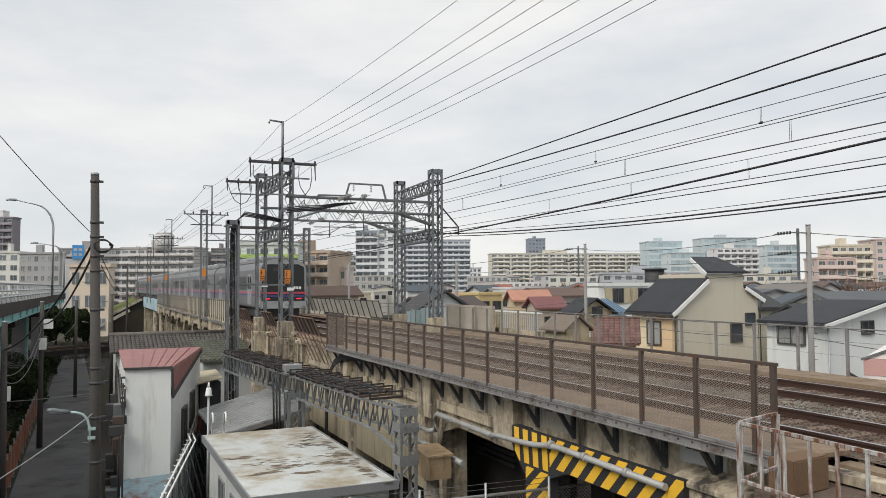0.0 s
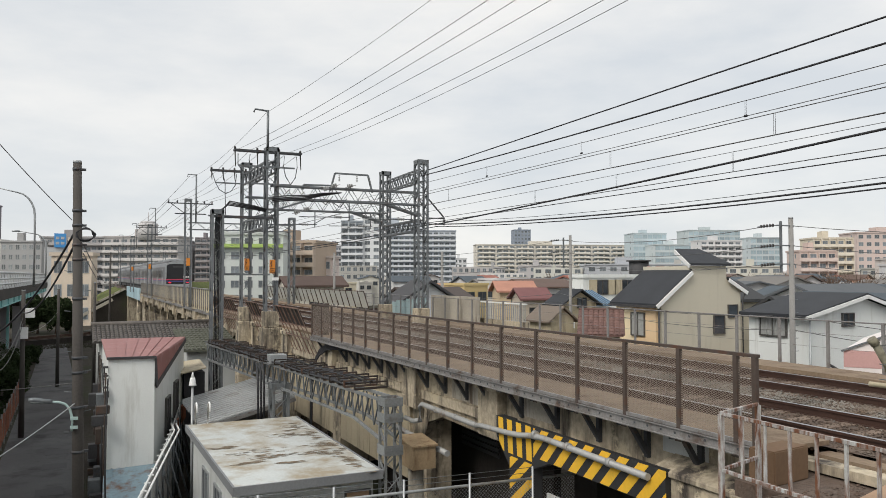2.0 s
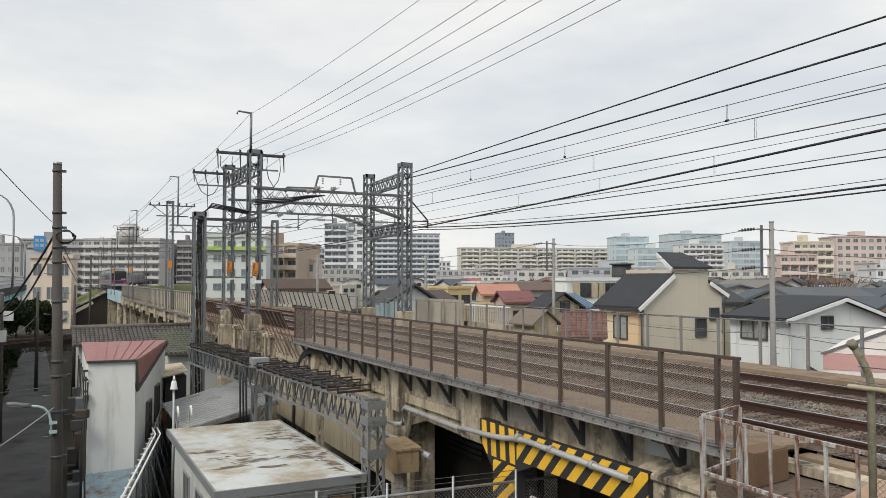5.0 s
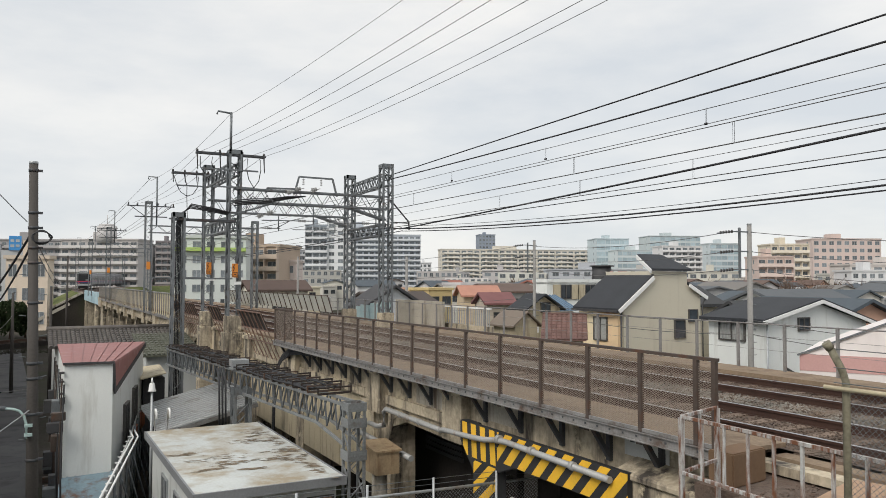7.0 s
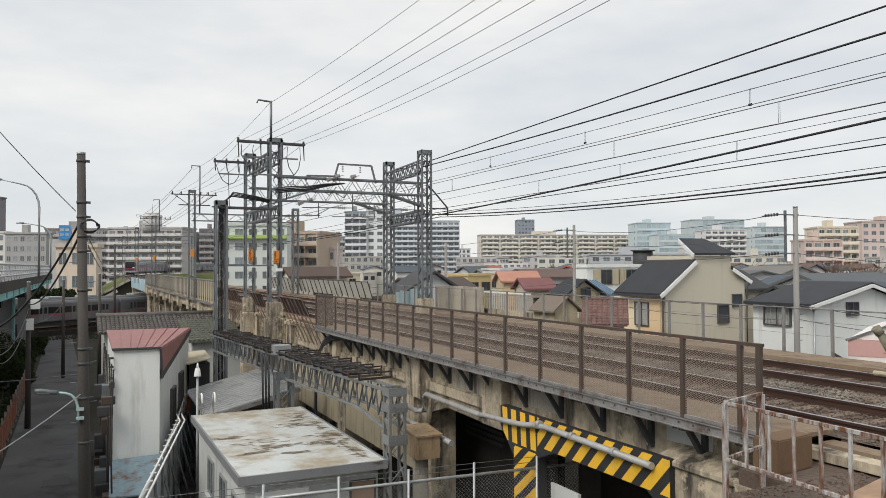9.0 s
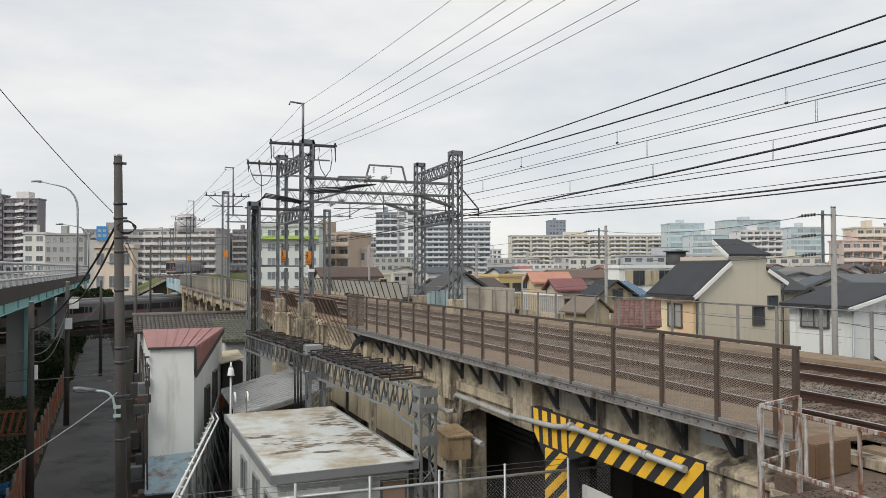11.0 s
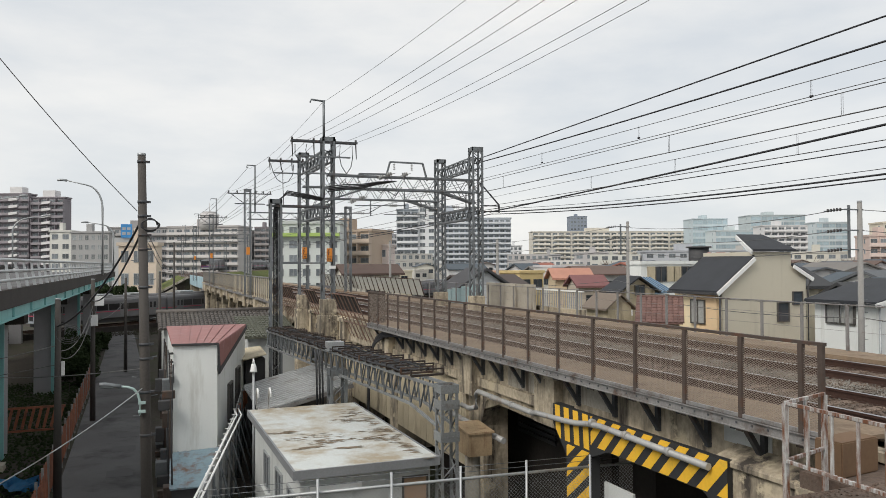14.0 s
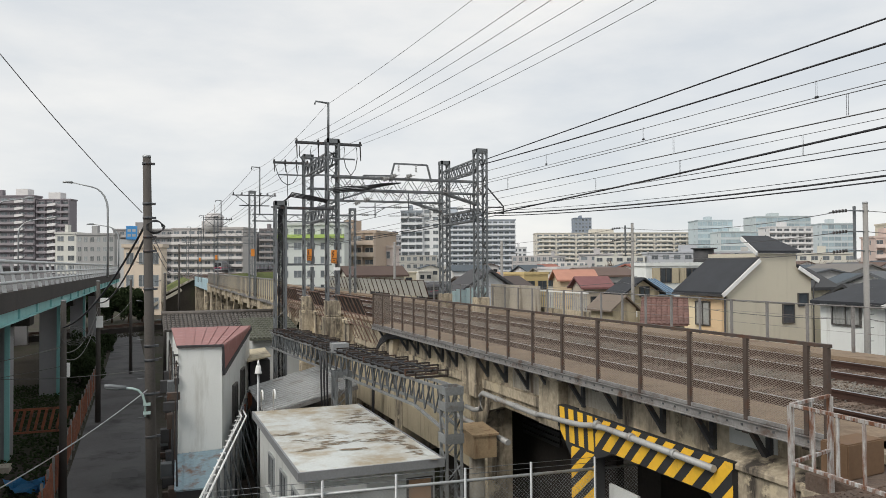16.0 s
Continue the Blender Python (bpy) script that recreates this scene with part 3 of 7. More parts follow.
def crossarm(parent, x, y, z, x0, x1, hang=0.7, count=4, pins=True):
    bm = B()
    for s in (-0.12, 0.12):
        beam(bm, (x0, y + s, z), (x1, y + s, z), 0.09, 0.09)
    part("crossarm", bm, "bracket", parent)
    for k in range(count):
        u = x0 + 0.05 + (x1 - x0 - 0.1) * k / (count - 1)
        bm = B()
        tube(bm, [(u, y, z + 0.04), (u, y, z + 0.17)], 0.06, 8, 0.045)
        tube(bm, [(u, y, z - 0.05), (u + 0.03, y, z - hang)], 0.035, 6, 0.02)
        part("insulator", bm, "insulator", parent)


crossarm(gantry, 8.3, 35.7, 14.27, 6.55, 9.7, 0.75, 4)
crossarm(gantry, 8.3, 41.5, 14.06, 6.42, 8.3, 0.5, 4)
for z, x0, x1, y in ((13.55, 6.75, 9.33, 35.5), (12.75, 7.3, 9.11, 35.5), (13.4, 6.68, 8.07, 41.4), (11.2, 5.4, 8.2, 35.5), (8.55, 5.4, 8.2, 35.5), (8.6, 5.4, 8.2, 41.4)):
    bm = B()
    beam(bm, (x0, y, z), (x1, y, z), 0.07, 0.07)
    part("tie_bar", bm, "galv", gantry)
bm = B()
tube(bm, [(8.1, 35.7, 14.4), (8.1, 35.7, 16.25)], 0.06, 8)
tube(bm, [(8.1, 35.7, 16.2), (7.5, 35.7, 16.25), (7.45, 35.7, 16.1)], 0.045, 6)
part("mast_extension", bm, "galv", gantry)
# hoop frames on the beam
for pts in (((11.13, 12.6), (11.37, 13.47), (13.07, 13.46), (13.3, 12.6)), ((9.77, 12.6), (9.83, 12.83), (11.3, 12.86))):
    bm = B()
    for (xa, za), (xb, zb) in zip(pts, pts[1:]):
        beam(bm, (xa, 35.7, za), (xb, 35.7, zb), 0.08)
    part("hoop", bm, "galv", gantry)
for u, z in ((11.59, 13.42), (12.49, 13.42)):
    bm = B()
    for k in range(4):
        tube(bm, [(u, 35.7, z - 0.03 - k * 0.08), (u, 35.7, z - 0.08 - k * 0.08)], 0.025, 8, 0.06)
    part("insulator", bm, "disc", gantry)
for u, z in ((10.7, 12.62), (11.1, 12.78), (11.9, 12.8), (9.3, 11.45), (9.75, 11.6)):
    bm = B()
    for k in range(3):
        tube(bm, [(u + k * 0.09, 35.3, z + 0.03 * k), (u + k * 0.09 + 0.035, 35.3, z + 0.01 + 0.03 * k)], 0.12 - 0.015 * k, 12)
    tube(bm, [(u - 0.12, 35.3, z - 0.04), (u + 0.4, 35.3, z + 0.1)], 0.02, 6)
    part("insulator", bm, "disc", gantry, "white ceramic disc insulators")
for x, y, z in ((8.3, 35.5, 8.78), (8.3, 41.3, 8.95)):
    bm = B()
    box(bm, x - 0.17, y - 0.06, z - 0.24, x + 0.17, y - 0.04, z + 0.55)
    sign_size = Matrix.Translation((x, y, z + 0.1)) @ Matrix.Diagonal((0.78, 1, 0.8, 1)) @ Matrix.Translation((-x, -y, -z - 0.1))
    sign = part("warning_sign", bm, "orange_sign", gantry, "orange high-voltage warning plate")
    sign.matrix_basis = sign_size
    bm = B()
    beam(bm, (x - 0.02, y - 0.065, z + 0.5), (x - 0.12, y - 0.065, z + 0.3), 0.01, 0.04)
    beam(bm, (x - 0.12, y - 0.065, z + 0.3), (x - 0.02, y - 0.065, z + 0.32), 0.01, 0.03)
    beam(bm, (x - 0.02, y - 0.065, z + 0.32), (x - 0.1, y - 0.065, z + 0.12), 0.01, 0.04)
    for a, b in (((-0.15, -0.2), (0.15, -0.2)), ((-0.15, 0.05), (0.15, 0.05)), ((-0.15, -0.2), (-0.15, 0.05)), ((0.15, -0.2), (0.15, 0.05)), ((-0.08, -0.12), (0.08, -0.04)), ((-0.08, -0.04), (0.08, -0.12))):
        beam(bm, (x + a[0], y - 0.065, z + a[1]), (x + b[0], y - 0.065, z + b[1]), 0.01, 0.025)
    part("symbol", bm, "black", sign)["kind"] = "stuff"
    bm = B()
    box(bm, x - 0.02, y - 0.06, z - 0.5, x + 0.3, y - 0.04, z - 0.36)
    part("number_plate", bm, "white", gantry, "blank white plate")

# black cable mast beside the viaduct
cable_mast = thing("lattice_mast", pose(0, 0, 0), "dark lattice steel mast carrying black feeder cables", "mast")
add_parts(cable_mast, lattice_mast((5.75, 35.2, 0), 11.45, 0.45, 0.4), "galv")
for k in range(4):
    bm = B()
    o = 0.1 * k
    tube(bm, [(5.66 + o * 0.6, 35.15, 1.0), (5.66 + o * 0.6, 35.15, 10.9), (5.74 + o * 0.5, 35.1, 11.35), (6.2, 35.0 - o, 11.66 + o * 0.5), (7.2, 35.1 - o, 11.55 + o * 0.4), (7.9, 35.3 - o, 11.45 + o * 0.3), (8.1, 35.5, 11.7 + o)], 0.03, 6)
    part("cable", bm, "wire", cable_mast)
bm = B()
box(bm, 5.5, 35.0, 11.1, 8.2, 35.4, 11.2)
part("cable_tray", bm, "bracket", cable_mast)

# black jumper loops under the cross arms
JUMPERS = [[(6.72, 35.6, 14.1), (6.72, 35.6, 13.6), (6.95, 35.6, 13.3)], [(7.27, 35.6, 14.1), (7.22, 35.6, 13.85), (7.3, 35.6, 13.56)],
           [(8.84, 35.5, 14.1), (8.8, 35.5, 13.6), (8.9, 35.5, 13.15), (9.14, 35.5, 12.78), (9.1, 35.5, 12.4), (8.8, 35.5, 12.1), (8.78, 35.5, 11.6)],
           [(9.42, 35.5, 14.1), (9.45, 35.5, 13.6), (9.36, 35.5, 13.1), (9.14, 35.5, 12.78)],
           [(6.5, 41.4, 13.9), (6.66, 41.4, 13.4), (6.85, 41.4, 13.05), (7.16, 41.4, 12.85)], [(7.0, 41.4, 14.0), (7.16, 41.4, 13.4), (7.16, 41.4, 12.85), (7.2, 41.4, 11.7)],
           [(7.75, 41.4, 13.9), (7.68, 41.4, 13.3), (7.45, 41.4, 12.95), (7.16, 41.4, 12.85)], [(8.5, 35.4, 13.2), (8.15, 35.4, 12.5), (8.4, 35.4, 12.0)]]
for pts in JUMPERS:
    bm = B()
    tube(bm, pts, 0.02, 6)
    part("jumper", bm, "wire", gantry)
for k in range(4):
    bm = B()
    o = 0.07 * k
    tube(bm, [(8.2, 35.3 - o, 11.9 + o), (8.9, 35.3 - o, 12.0 + o), (9.8, 35.3 - o, 12.1 + o * 0.8), (10.6, 35.3 - o, 12.3 + o * 0.5), (11.6, 35.4, 12.5)], 0.03, 6)
    part("feeder", bm, "wire", gantry)
for k in range(5):
    bm = B()
    tube(bm, [(8.4 + 0.7 * k, 35.5, 12.5 - 0.12 * k), (8.75 + 0.7 * k, 35.45, 12.2 - 0.1 * k), (9.1 + 0.7 * k, 35.5, 12.55 - 0.08 * k)], 0.022, 6)
    part("jumper", bm, "wire", gantry)


# ---- wires ----
def wire(name, pts, r, material, label, category="cable", group="overhead wires"):
    """A hanging wire through the points, as a round bar."""
    bm = B()
    tube(bm, pts, r, 6, caps=False)
    return solid(name, bm, material, label, category, group)


def sag(a, b, drop, n=14):
    a, b = Vector(a), Vector(b)
    return [a.lerp(b, k / n) - Vector((0, 0, drop * 4 * (k / n) * (1 - k / n))) for k in range(n + 1)]


def slung(f, n, dip, reach=1.45, k=16):
    """A hanging curve from f through n and on past it."""
    f, n = Vector(f), Vector(n)
    return [f.lerp(n, u) - Vector((0, 0, 4 * dip * u * (1 - u))) for u in (reach * i / k for i in range(k + 1))]


for far, near, dip in (((8.0, 35.7, 16.1), (8.9, 18.37, 16.2), 0.1), ((6.71, 35.7, 14.3), (7.78, 13.36, 14.3), 0.2), ((7.27, 35.7, 14.3), (8.3, 13.13, 14.3), 0.2),
                       ((7.8, 35.7, 14.3), (8.97, 12.83, 14.3), 0.2), ((9.0, 35.7, 14.28), (9.96, 12.4, 14.3), 0.24), ((9.58, 35.7, 14.27), (10.42, 12.19, 14.3), 0.24)):
    wire("overhead_wire", slung(far, near, dip), 0.0075, "wire_thin", "thin grey transmission wire strung above the viaduct")
    wire("overhead_wire", sag(far, Vector(far) + Vector((0.3, 28.3, 0.2)), 0.4), 0.009, "wire_thin", "thin grey transmission wire strung above the viaduct")
for x, y0, z0, z1, y2, drop, r, nm in ((16.6, 36.8, 14.0, 14.6, -4, -0.02, 0.024, "heavy black feeder cable"), (15.8, 35.7, 13.55, 13.85, -4, 0.22, 0.026, "heavy black feeder cable"),
                                       (13.8, 41, 12.62, 12.5, -6, 0.05, 0.009, "thin messenger wire over the track"), (13.8, 41, 12.2, 12.2, -6, 0.06, 0.009, "thin messenger wire over the track"),
                                       (10.5, 41, 11.2, 11.24, -6, 0.02, 0.008, "thin messenger wire over the track"), (10.5, 41, 10.85, 10.85, -6, 0.01, 0.011, "copper contact wire over the near track"),
                                       (13.8, 41, 11.2, 11.5, -6, 0.0, 0.007, "thin auxiliary wire above the rails"), (13.8, 41, 10.95, 10.92, -6, 0.02, 0.011, "copper contact wire over the far track"),
                                       (13.85, 38, 10.8, 10.8, -6, 0.02, 0.013, "dark auxiliary cable beside the track"), (17.2, 36.7, 11.2, 12.55, -3, 0.1, 0.034, "thick twisted black feeder cable")):
    wire("feeder_cable" if r > 0.02 else "contact_wire", sag((x, y0, z0), (x, y2, z1), drop), r, "wire" if r > 0.0125 else "wire_thin", nm)
for dx, dz, r in ((0, 0, 0.03), (0.05, -0.12, 0.022), (-0.03, 0.14, 0.01)):
    wire("feeder_cable", sag((17.2 + dx, 36.5, 11.2 + dz), (18.4 + dx, -3, 11.35 + dz), 0.55), r, "wire", "bundled black cables hanging from the gantry")
for x, z, y1 in ((10.5, 10.85, 99), (13.8, 10.95, 99), (10.5, 12.0, 99), (13.8, 12.1, 99), (16.6, 13.2, 99), (17.0, 11.3, 70)):
    wire("contact_wire", sag((x, 41, z), (x, y1, z), 0.15), 0.012, "wire_thin", "thin grey wire over the tracks")
for x, y, z0, z1 in ((13.8, 19.0, 12.57, 12.2), (13.8, 12.7, 12.52, 12.15), (13.8, 24.9, 12.58, 12.2), (10.5, 13.4, 11.2, 10.86), (10.5, 9.06, 11.21, 10.86), (10.5, 21.4, 11.19, 10.86), (13.8, 17.35, 11.36, 10.93), (13.8, 13.1, 11.39, 10.93), (13.8, 21.6, 11.33, 10.94)):
    bm = B()
    for o in (-0.018, 0.018):
        tube(bm, [(x, y + o, z0), (x, y + o, z1)], 0.0035, 5)
    if z0 > 12.3:
        tube(bm, [(x, y - 0.035, z1), (x, y + 0.035, z1)], 0.03, 8)
    solid("wire_dropper", bm, "wire", "small wire dropper between messenger and contact wire", "dropper", "wire droppers")

for dx, z, r in ((0, 11.25, 0.03), (0.06, 11.1, 0.022)):
    wire("feeder_cable", sag((17.2 + dx, 36.5, z), (17.2 + dx, 99, z - 0.25), 0.35), r, "wire", "bundled black cables hanging from the gantry")
# lower fittings of the gantry: registration arms
for y in (35.7, 41.6):
    for x in (10.5, 13.8):
        bm = B()
        tube(bm, [(x + 1.6, y, 12.1), (x + 1.6, y, 11.2)], 0.03, 6)
        tube(bm, [(x + 1.7, y, 11.35), (x - 0.9, y, 11.3)], 0.025, 6)
        tube(bm, [(x + 0.4, y, 11.3), (x - 0.2, y, 10.95)], 0.02, 6)
        part("registration_arm", bm, "galv", gantry)
        bm = B()
        for k in range(4):
            tube(bm, [(x + 1.2 - 0.1 * k, y, 11.34), (x + 1.16 - 0.1 * k, y, 11.34)], 0.07, 8)
        part("insulator", bm, "disc", gantry)
bm = B()
beam(bm, (16.2, 35.7, 12.6), (17.25, 35.7, 11.5), 0.06)
beam(bm, (17.25, 35.7, 11.5), (17.25, 35.7, 11.1), 0.06)
beam(bm, (16.2, 35.7, 11.45), (17.25, 35.7, 11.45), 0.06)
beam(bm, (16.2, 35.7, 11.15), (17.25, 35.7, 11.15), 0.05)
part("outrigger", bm, "bracket", gantry)

# farther gantries
for k, (y, arm) in enumerate(((64, True), (98, True), (128, False), (165, True))):
    g = thing("catenary_gantry", pose(0, 0, 0), "distant grey lattice catenary gantry over the tracks", "gantry", "catenary gantries")
    for x, h in ((8.2, 8.65), (16.6, 7.4)):
        add_parts(g, lattice_mast((x, y, 6.0), h, 0.45, 0.6, 0.06))
    add_parts(g, lattice_beam((8.2, y, 12.75), (16.6, y, 12.75), 0.55, 0.4, 0.7, 0.06))
    bm = B()
    tube(bm, [(8.8, y, 12.8), (8.8, y, 16.65)], 0.06, 6)
    tube(bm, [(8.8, y, 16.6), (8.15, y, 16.62), (8.15, y, 16.4)], 0.045, 6)
    part("mast_extension", bm, "galv", g)
    if arm:
        for z, w in ((14.28, 1.75), (13.45, 1.2)):
            bm = B()
            beam(bm, (8.38 - w, y, z), (8.38 + w, y, z), 0.08, 0.08)
            for u in (-w, -w * 0.6, w * 0.3, w * 0.65, w) if z > 14 else ():
                tube(bm, [(8.38 + u * 0.95, y, z), (8.38 + u * 0.95, y, z + 0.25)], 0.05, 6)
            part("crossarm", bm, "bracket", g)
        bm = B()
        for s in (-1, 1):
            beam(bm, (8.38 + 1.5 * s, y, 14.25), (8.38 + 0.45 * s, y, 13.48), 0.05)
        part("brace", bm, "bracket", g)
    if y < 130:
        bm = B()
        box(bm, 8.06, y - 0.35, 9.3, 8.34, y - 0.32, 9.9)
        part("warning_sign", bm, "orange_sign", g, "orange high-voltage warning plate")
for x, z in ((8.3, 16.5), (6.75, 14.5), (7.4, 14.5), (9.0, 14.5), (9.5, 14.5), (10.0, 14.5)):
    wire("overhead_wire", sag((x, 64, z), (x, 128, z - 0.3), 0.5), 0.016, "wire_thin", "thin grey transmission wire strung above the viaduct")

# ---- panelled parapet and leaning screens beyond the mesh fence ----
parapet = thing("panel_parapet", pose(0, 0, 0), "beige panelled steel parapet along the distant viaduct", "parapet", kind="structure")
bm = B()
box(bm, -0.03, 0.03, 5.95, 0.0, 0.97, 7.5)
pan_me = mesh_of(bm, "panel", "cream_panel")
bm = B()
box(bm, -0.1, -0.05, 5.8, 0.03, 0.05, 7.58)
pp_me = mesh_of(bm, "post", "channel")
for k in range(65):
    y = 51 + k
    put("post", pp_me, parapet, pose(8.62, y, 0))
    if k < 64:
        put("panel", pan_me, parapet, pose(8.62, y, 0))
bm = B()
box(bm, 8.52, 51, 7.5, 8.68, 115, 7.58)
box(bm, 8.5, 51, 5.75, 8.7, 115, 5.95)
part("rail", bm, "channel", parapet)
screens = thing("leaning_screen", pose(0, 0, 0), "rusty steel frames with dark leaning screen panels", "screen", kind="structure")
for k in range(17):
    y = 29.0 + k * 1.25
    if any(-2.5 < y + 0.6 - c < 1.1 for c in (35.8, 41.6)):
        continue
    bm = B()
    for q in (0.0, 0.58, 1.16):
        beam(bm, (8.6, y + q, 5.35), (7.75, y + q, 7.24), 0.03, 0.03)
    for f in (0.36, 0.62, 1.0):
        beam(bm, (8.6 - 0.85 * f, y - 0.03, 5.35 + 1.89 * f), (8.6 - 0.85 * f, y + 1.21, 5.35 + 1.89 * f), 0.04, 0.04)
    beam(bm, (8.75, y, 5.9), (8.3, y, 6.02), 0.04, 0.04)
    part("frame", bm, "rusty_frame", screens)
    bm = B()
    prism(bm, [(8.09, y + 0.02, 6.56), (8.09, y + 1.16, 6.56), (7.80, y + 1.16, 7.2), (7.80, y + 0.02, 7.2)], (0.025, 0, 0.01))
    part("panel", bm, "dark_panel", screens)
screen2 = thing("noise_screen", pose(0, 0, 0), "row of leaning greenish translucent screen panels", "screen", kind="structure")
for k in range(24):
    y = 47.0 + k * 1.25
    bm = B()
    prism(bm, [(17.3, y + 0.05, 6.4), (17.3, y + 1.2, 6.4), (16.95, y + 1.2, 7.45), (16.95, y + 0.05, 7.45)], (0.03, 0, 0))
    part("panel", bm, "green_panel", screen2)
    bm = B()
    beam(bm, (17.28, y, 6.38), (16.92, y, 7.52), 0.05, 0.05)
    part("strut", bm, "rail", screen2)
bm = B()
beam(bm, (16.95, 47, 7.48), (16.95, 77, 7.48), 0.04, 0.04)
part("rail", bm, "rail", screen2)
balus = thing("balustrade", pose(0, 0, 0), "white slatted balustrade on a concrete ledge", "balustrade")
bm = B()
box(bm, 18.2, 29.4, 0, 18.45, 34.0, 6.4)
part("ledge", bm, "concrete", balus)
for k in range(27):
    bm = B()
    box(bm, 18.285, 29.5 + 0.17 * k, 6.4, 18.315, 29.535 + 0.17 * k, 7.18)
    part("slat", bm, "galv_light", balus)
bm = B()
box(bm, 18.26, 29.4, 7.18, 18.36, 34.0, 7.24)
part("rail", bm, "white", balus)
teal = thing("stair_screen", pose(0, 0, 0), "pale teal translucent screen behind the masts", "screen")
for k in range(4):
    bm = B()
    box(bm, 17.9, 39.4 + 1.5 * k, 0, 17.94, 40.8 + 1.5 * k, 7.25 - 0.12 * k)
    part("panel", bm, paint((0.34, 0.46, 0.48)), teal)
wall2 = thing("boundary_wall", pose(0, 0, 0), "grey concrete slab wall behind the tracks", "wall", kind="structure")
for k in range(3):
    bm = B()
    box(bm, 17.75, 33 + k * 1.8, 4.0, 17.9, 34.78 + k * 1.8, 7.45)
    part("slab", bm, "pale_concrete", wall2)

# ---- steel girder bridge and embankment where the other line passes below ----
bridge = thing("girder_bridge", pose(0, 0, 0), "pale blue steel plate girder railway bridge", "bridge", kind="structure")
bm = B()
box(bm, 8.5, 116, 5.0, 8.7, 146, 6.7)
for k in range(13):
    box(bm, 8.42, 117 + 2.3 * k, 5.05, 8.5, 117.1 + 2.3 * k, 6.65)
part("girder", bm, "light_blue", bridge)
bm = B()
box(bm, 8.7, 116, 5.6, 17.5, 146, 6.1)
part("deck", bm, "dark_slab", bridge)
for y in (144.5,):
    bm = B()
    box(bm, 8.6, y, 0, 17.4, y + 1.5, 5.6)
    part("abutment", bm, "concrete", bridge)
for x in (9.3, 11.8):
    bm = B()
    tube(bm, [(x, 127, 0), (x, 127, 5.4)], 0.45, 12)
    part("pier", bm, "concrete", bridge)


def bend(y):
    """Sideways shift of the line beyond the bridge."""
    return max(0.0, y - 175.0) ** 2 / 740.0


bm = B()
rows = []
for k in range(33):
    y = 146 + 8 * k
    b = bend(y)
    rows.append([bm.verts.new(p) for p in ((-3.2 + b, y, 0.02), (8.2 + b, y, 6.05), (18 + b, y, 6.05), (28 + b, y, 0.02))])
for a, b in zip(rows, rows[1:]):
    for i in range(3):
        bm.faces.new((a[i], a[i + 1], b[i + 1], b[i])).material_index = 1 if i == 1 else 0
bm.faces.new(rows[0]).material_index = 2
solid("embankment", bm, ["grass", "ballast", "soil"], "grassy railway embankment beyond the bridge", "embankment", kind="structure")
bm = B()
beam(bm, (-2.9, 145.7, 0.25), (8.2, 145.7, 6.25), 0.5, 0.35)
beam(bm, (-1.2, 144.6, 0.25), (6.2, 144.6, 4.4), 0.2, 0.5)
solid("slope_kerb", bm, "pale_concrete", "concrete stair edge down the grassy slope", "kerb", kind="structure")

# ---- the lower line ----
LOW_TURN = 48.5


def low(s):
    """Place and heading of the lower line s metres past the end of the lane."""
    return 3.2 + s * math.sin(radians(LOW_TURN)), 120.4 + s * math.cos(radians(LOW_TURN)), LOW_TURN


low_track = thing("railway_track", pose(0, 0, 0), "ground-level railway track curving under the bridge", "track", kind="structure")
PTS = [low(s) for s in range(-300, 181, 5)]


def strip(off, w, z0, z1):
    bm = B()
    rs = []
    for x, y, h in PTS:
        c, s = math.cos(radians(h)), -math.sin(radians(h))
        rs.append([bm.verts.new((x + c * o, y + s * o, z)) for o, z in ((off - w / 2, z0), (off - w / 2, z1), (off + w / 2, z1), (off + w / 2, z0))])
    for a, b in zip(rs, rs[1:]):
        for i in range(3):
            bm.faces.new((a[i], a[i + 1], b[i + 1], b[i]))
    return bm


for off in (0.0, 3.8):
    part("bed", strip(off, 3.6, 0.0, 0.32), "soil", low_track)
    for o in (-0.72, 0.72):
        part("rail", strip(off + o, 0.07, 0.3, 0.5), "rail", low_track)
part("curb", strip(6.4, 0.35, 0.0, 0.7), "dark_slab", low_track)


# ---- elevated road ----
road = thing("elevated_road", pose(0, 0, 0), "elevated road with turquoise steel girders on grey columns", "viaduct", kind="structure")


def edge(y):
    return -4.1 + (y - 27.4) * 1.2 / 80.0


def slab(bm, y0, y1, o0, o1, z0, z1, n=1, mi=0):
    prism(bm, [(edge(y0) + o0, y0, z0), (edge(y0) + o1, y0, z0), (edge(y1) + o1, y1, z0), (edge(y1) + o0, y1, z0)], (0, 0, z1 - z0), mi)


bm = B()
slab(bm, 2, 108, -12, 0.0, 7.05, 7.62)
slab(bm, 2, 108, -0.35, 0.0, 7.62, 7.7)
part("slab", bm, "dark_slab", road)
for o in (-0.12, -4.5, -8.5, -11.5):
    bm = B()
    slab(bm, 2, 108, o - 0.04, o, 6.66, 7.06)
    slab(bm, 2, 108, o - 0.2, o + 0.1, 6.62, 6.66)
    for k in range(24):
        y = 5 + k * 4.3
        slab(bm, y, y + 0.05, o, o + 0.08, 6.68, 7.04)
    part("girder", bm, "turquoise", road, "turquoise painted plate girder")
# soffit and crossbeams: the shade below the deck is in their near-black colour
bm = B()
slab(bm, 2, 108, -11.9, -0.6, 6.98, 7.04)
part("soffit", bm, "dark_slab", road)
# pale columns: the shade they stand in is put into this darker grey
shaded_column_paint = paint((0.27, 0.27, 0.28))
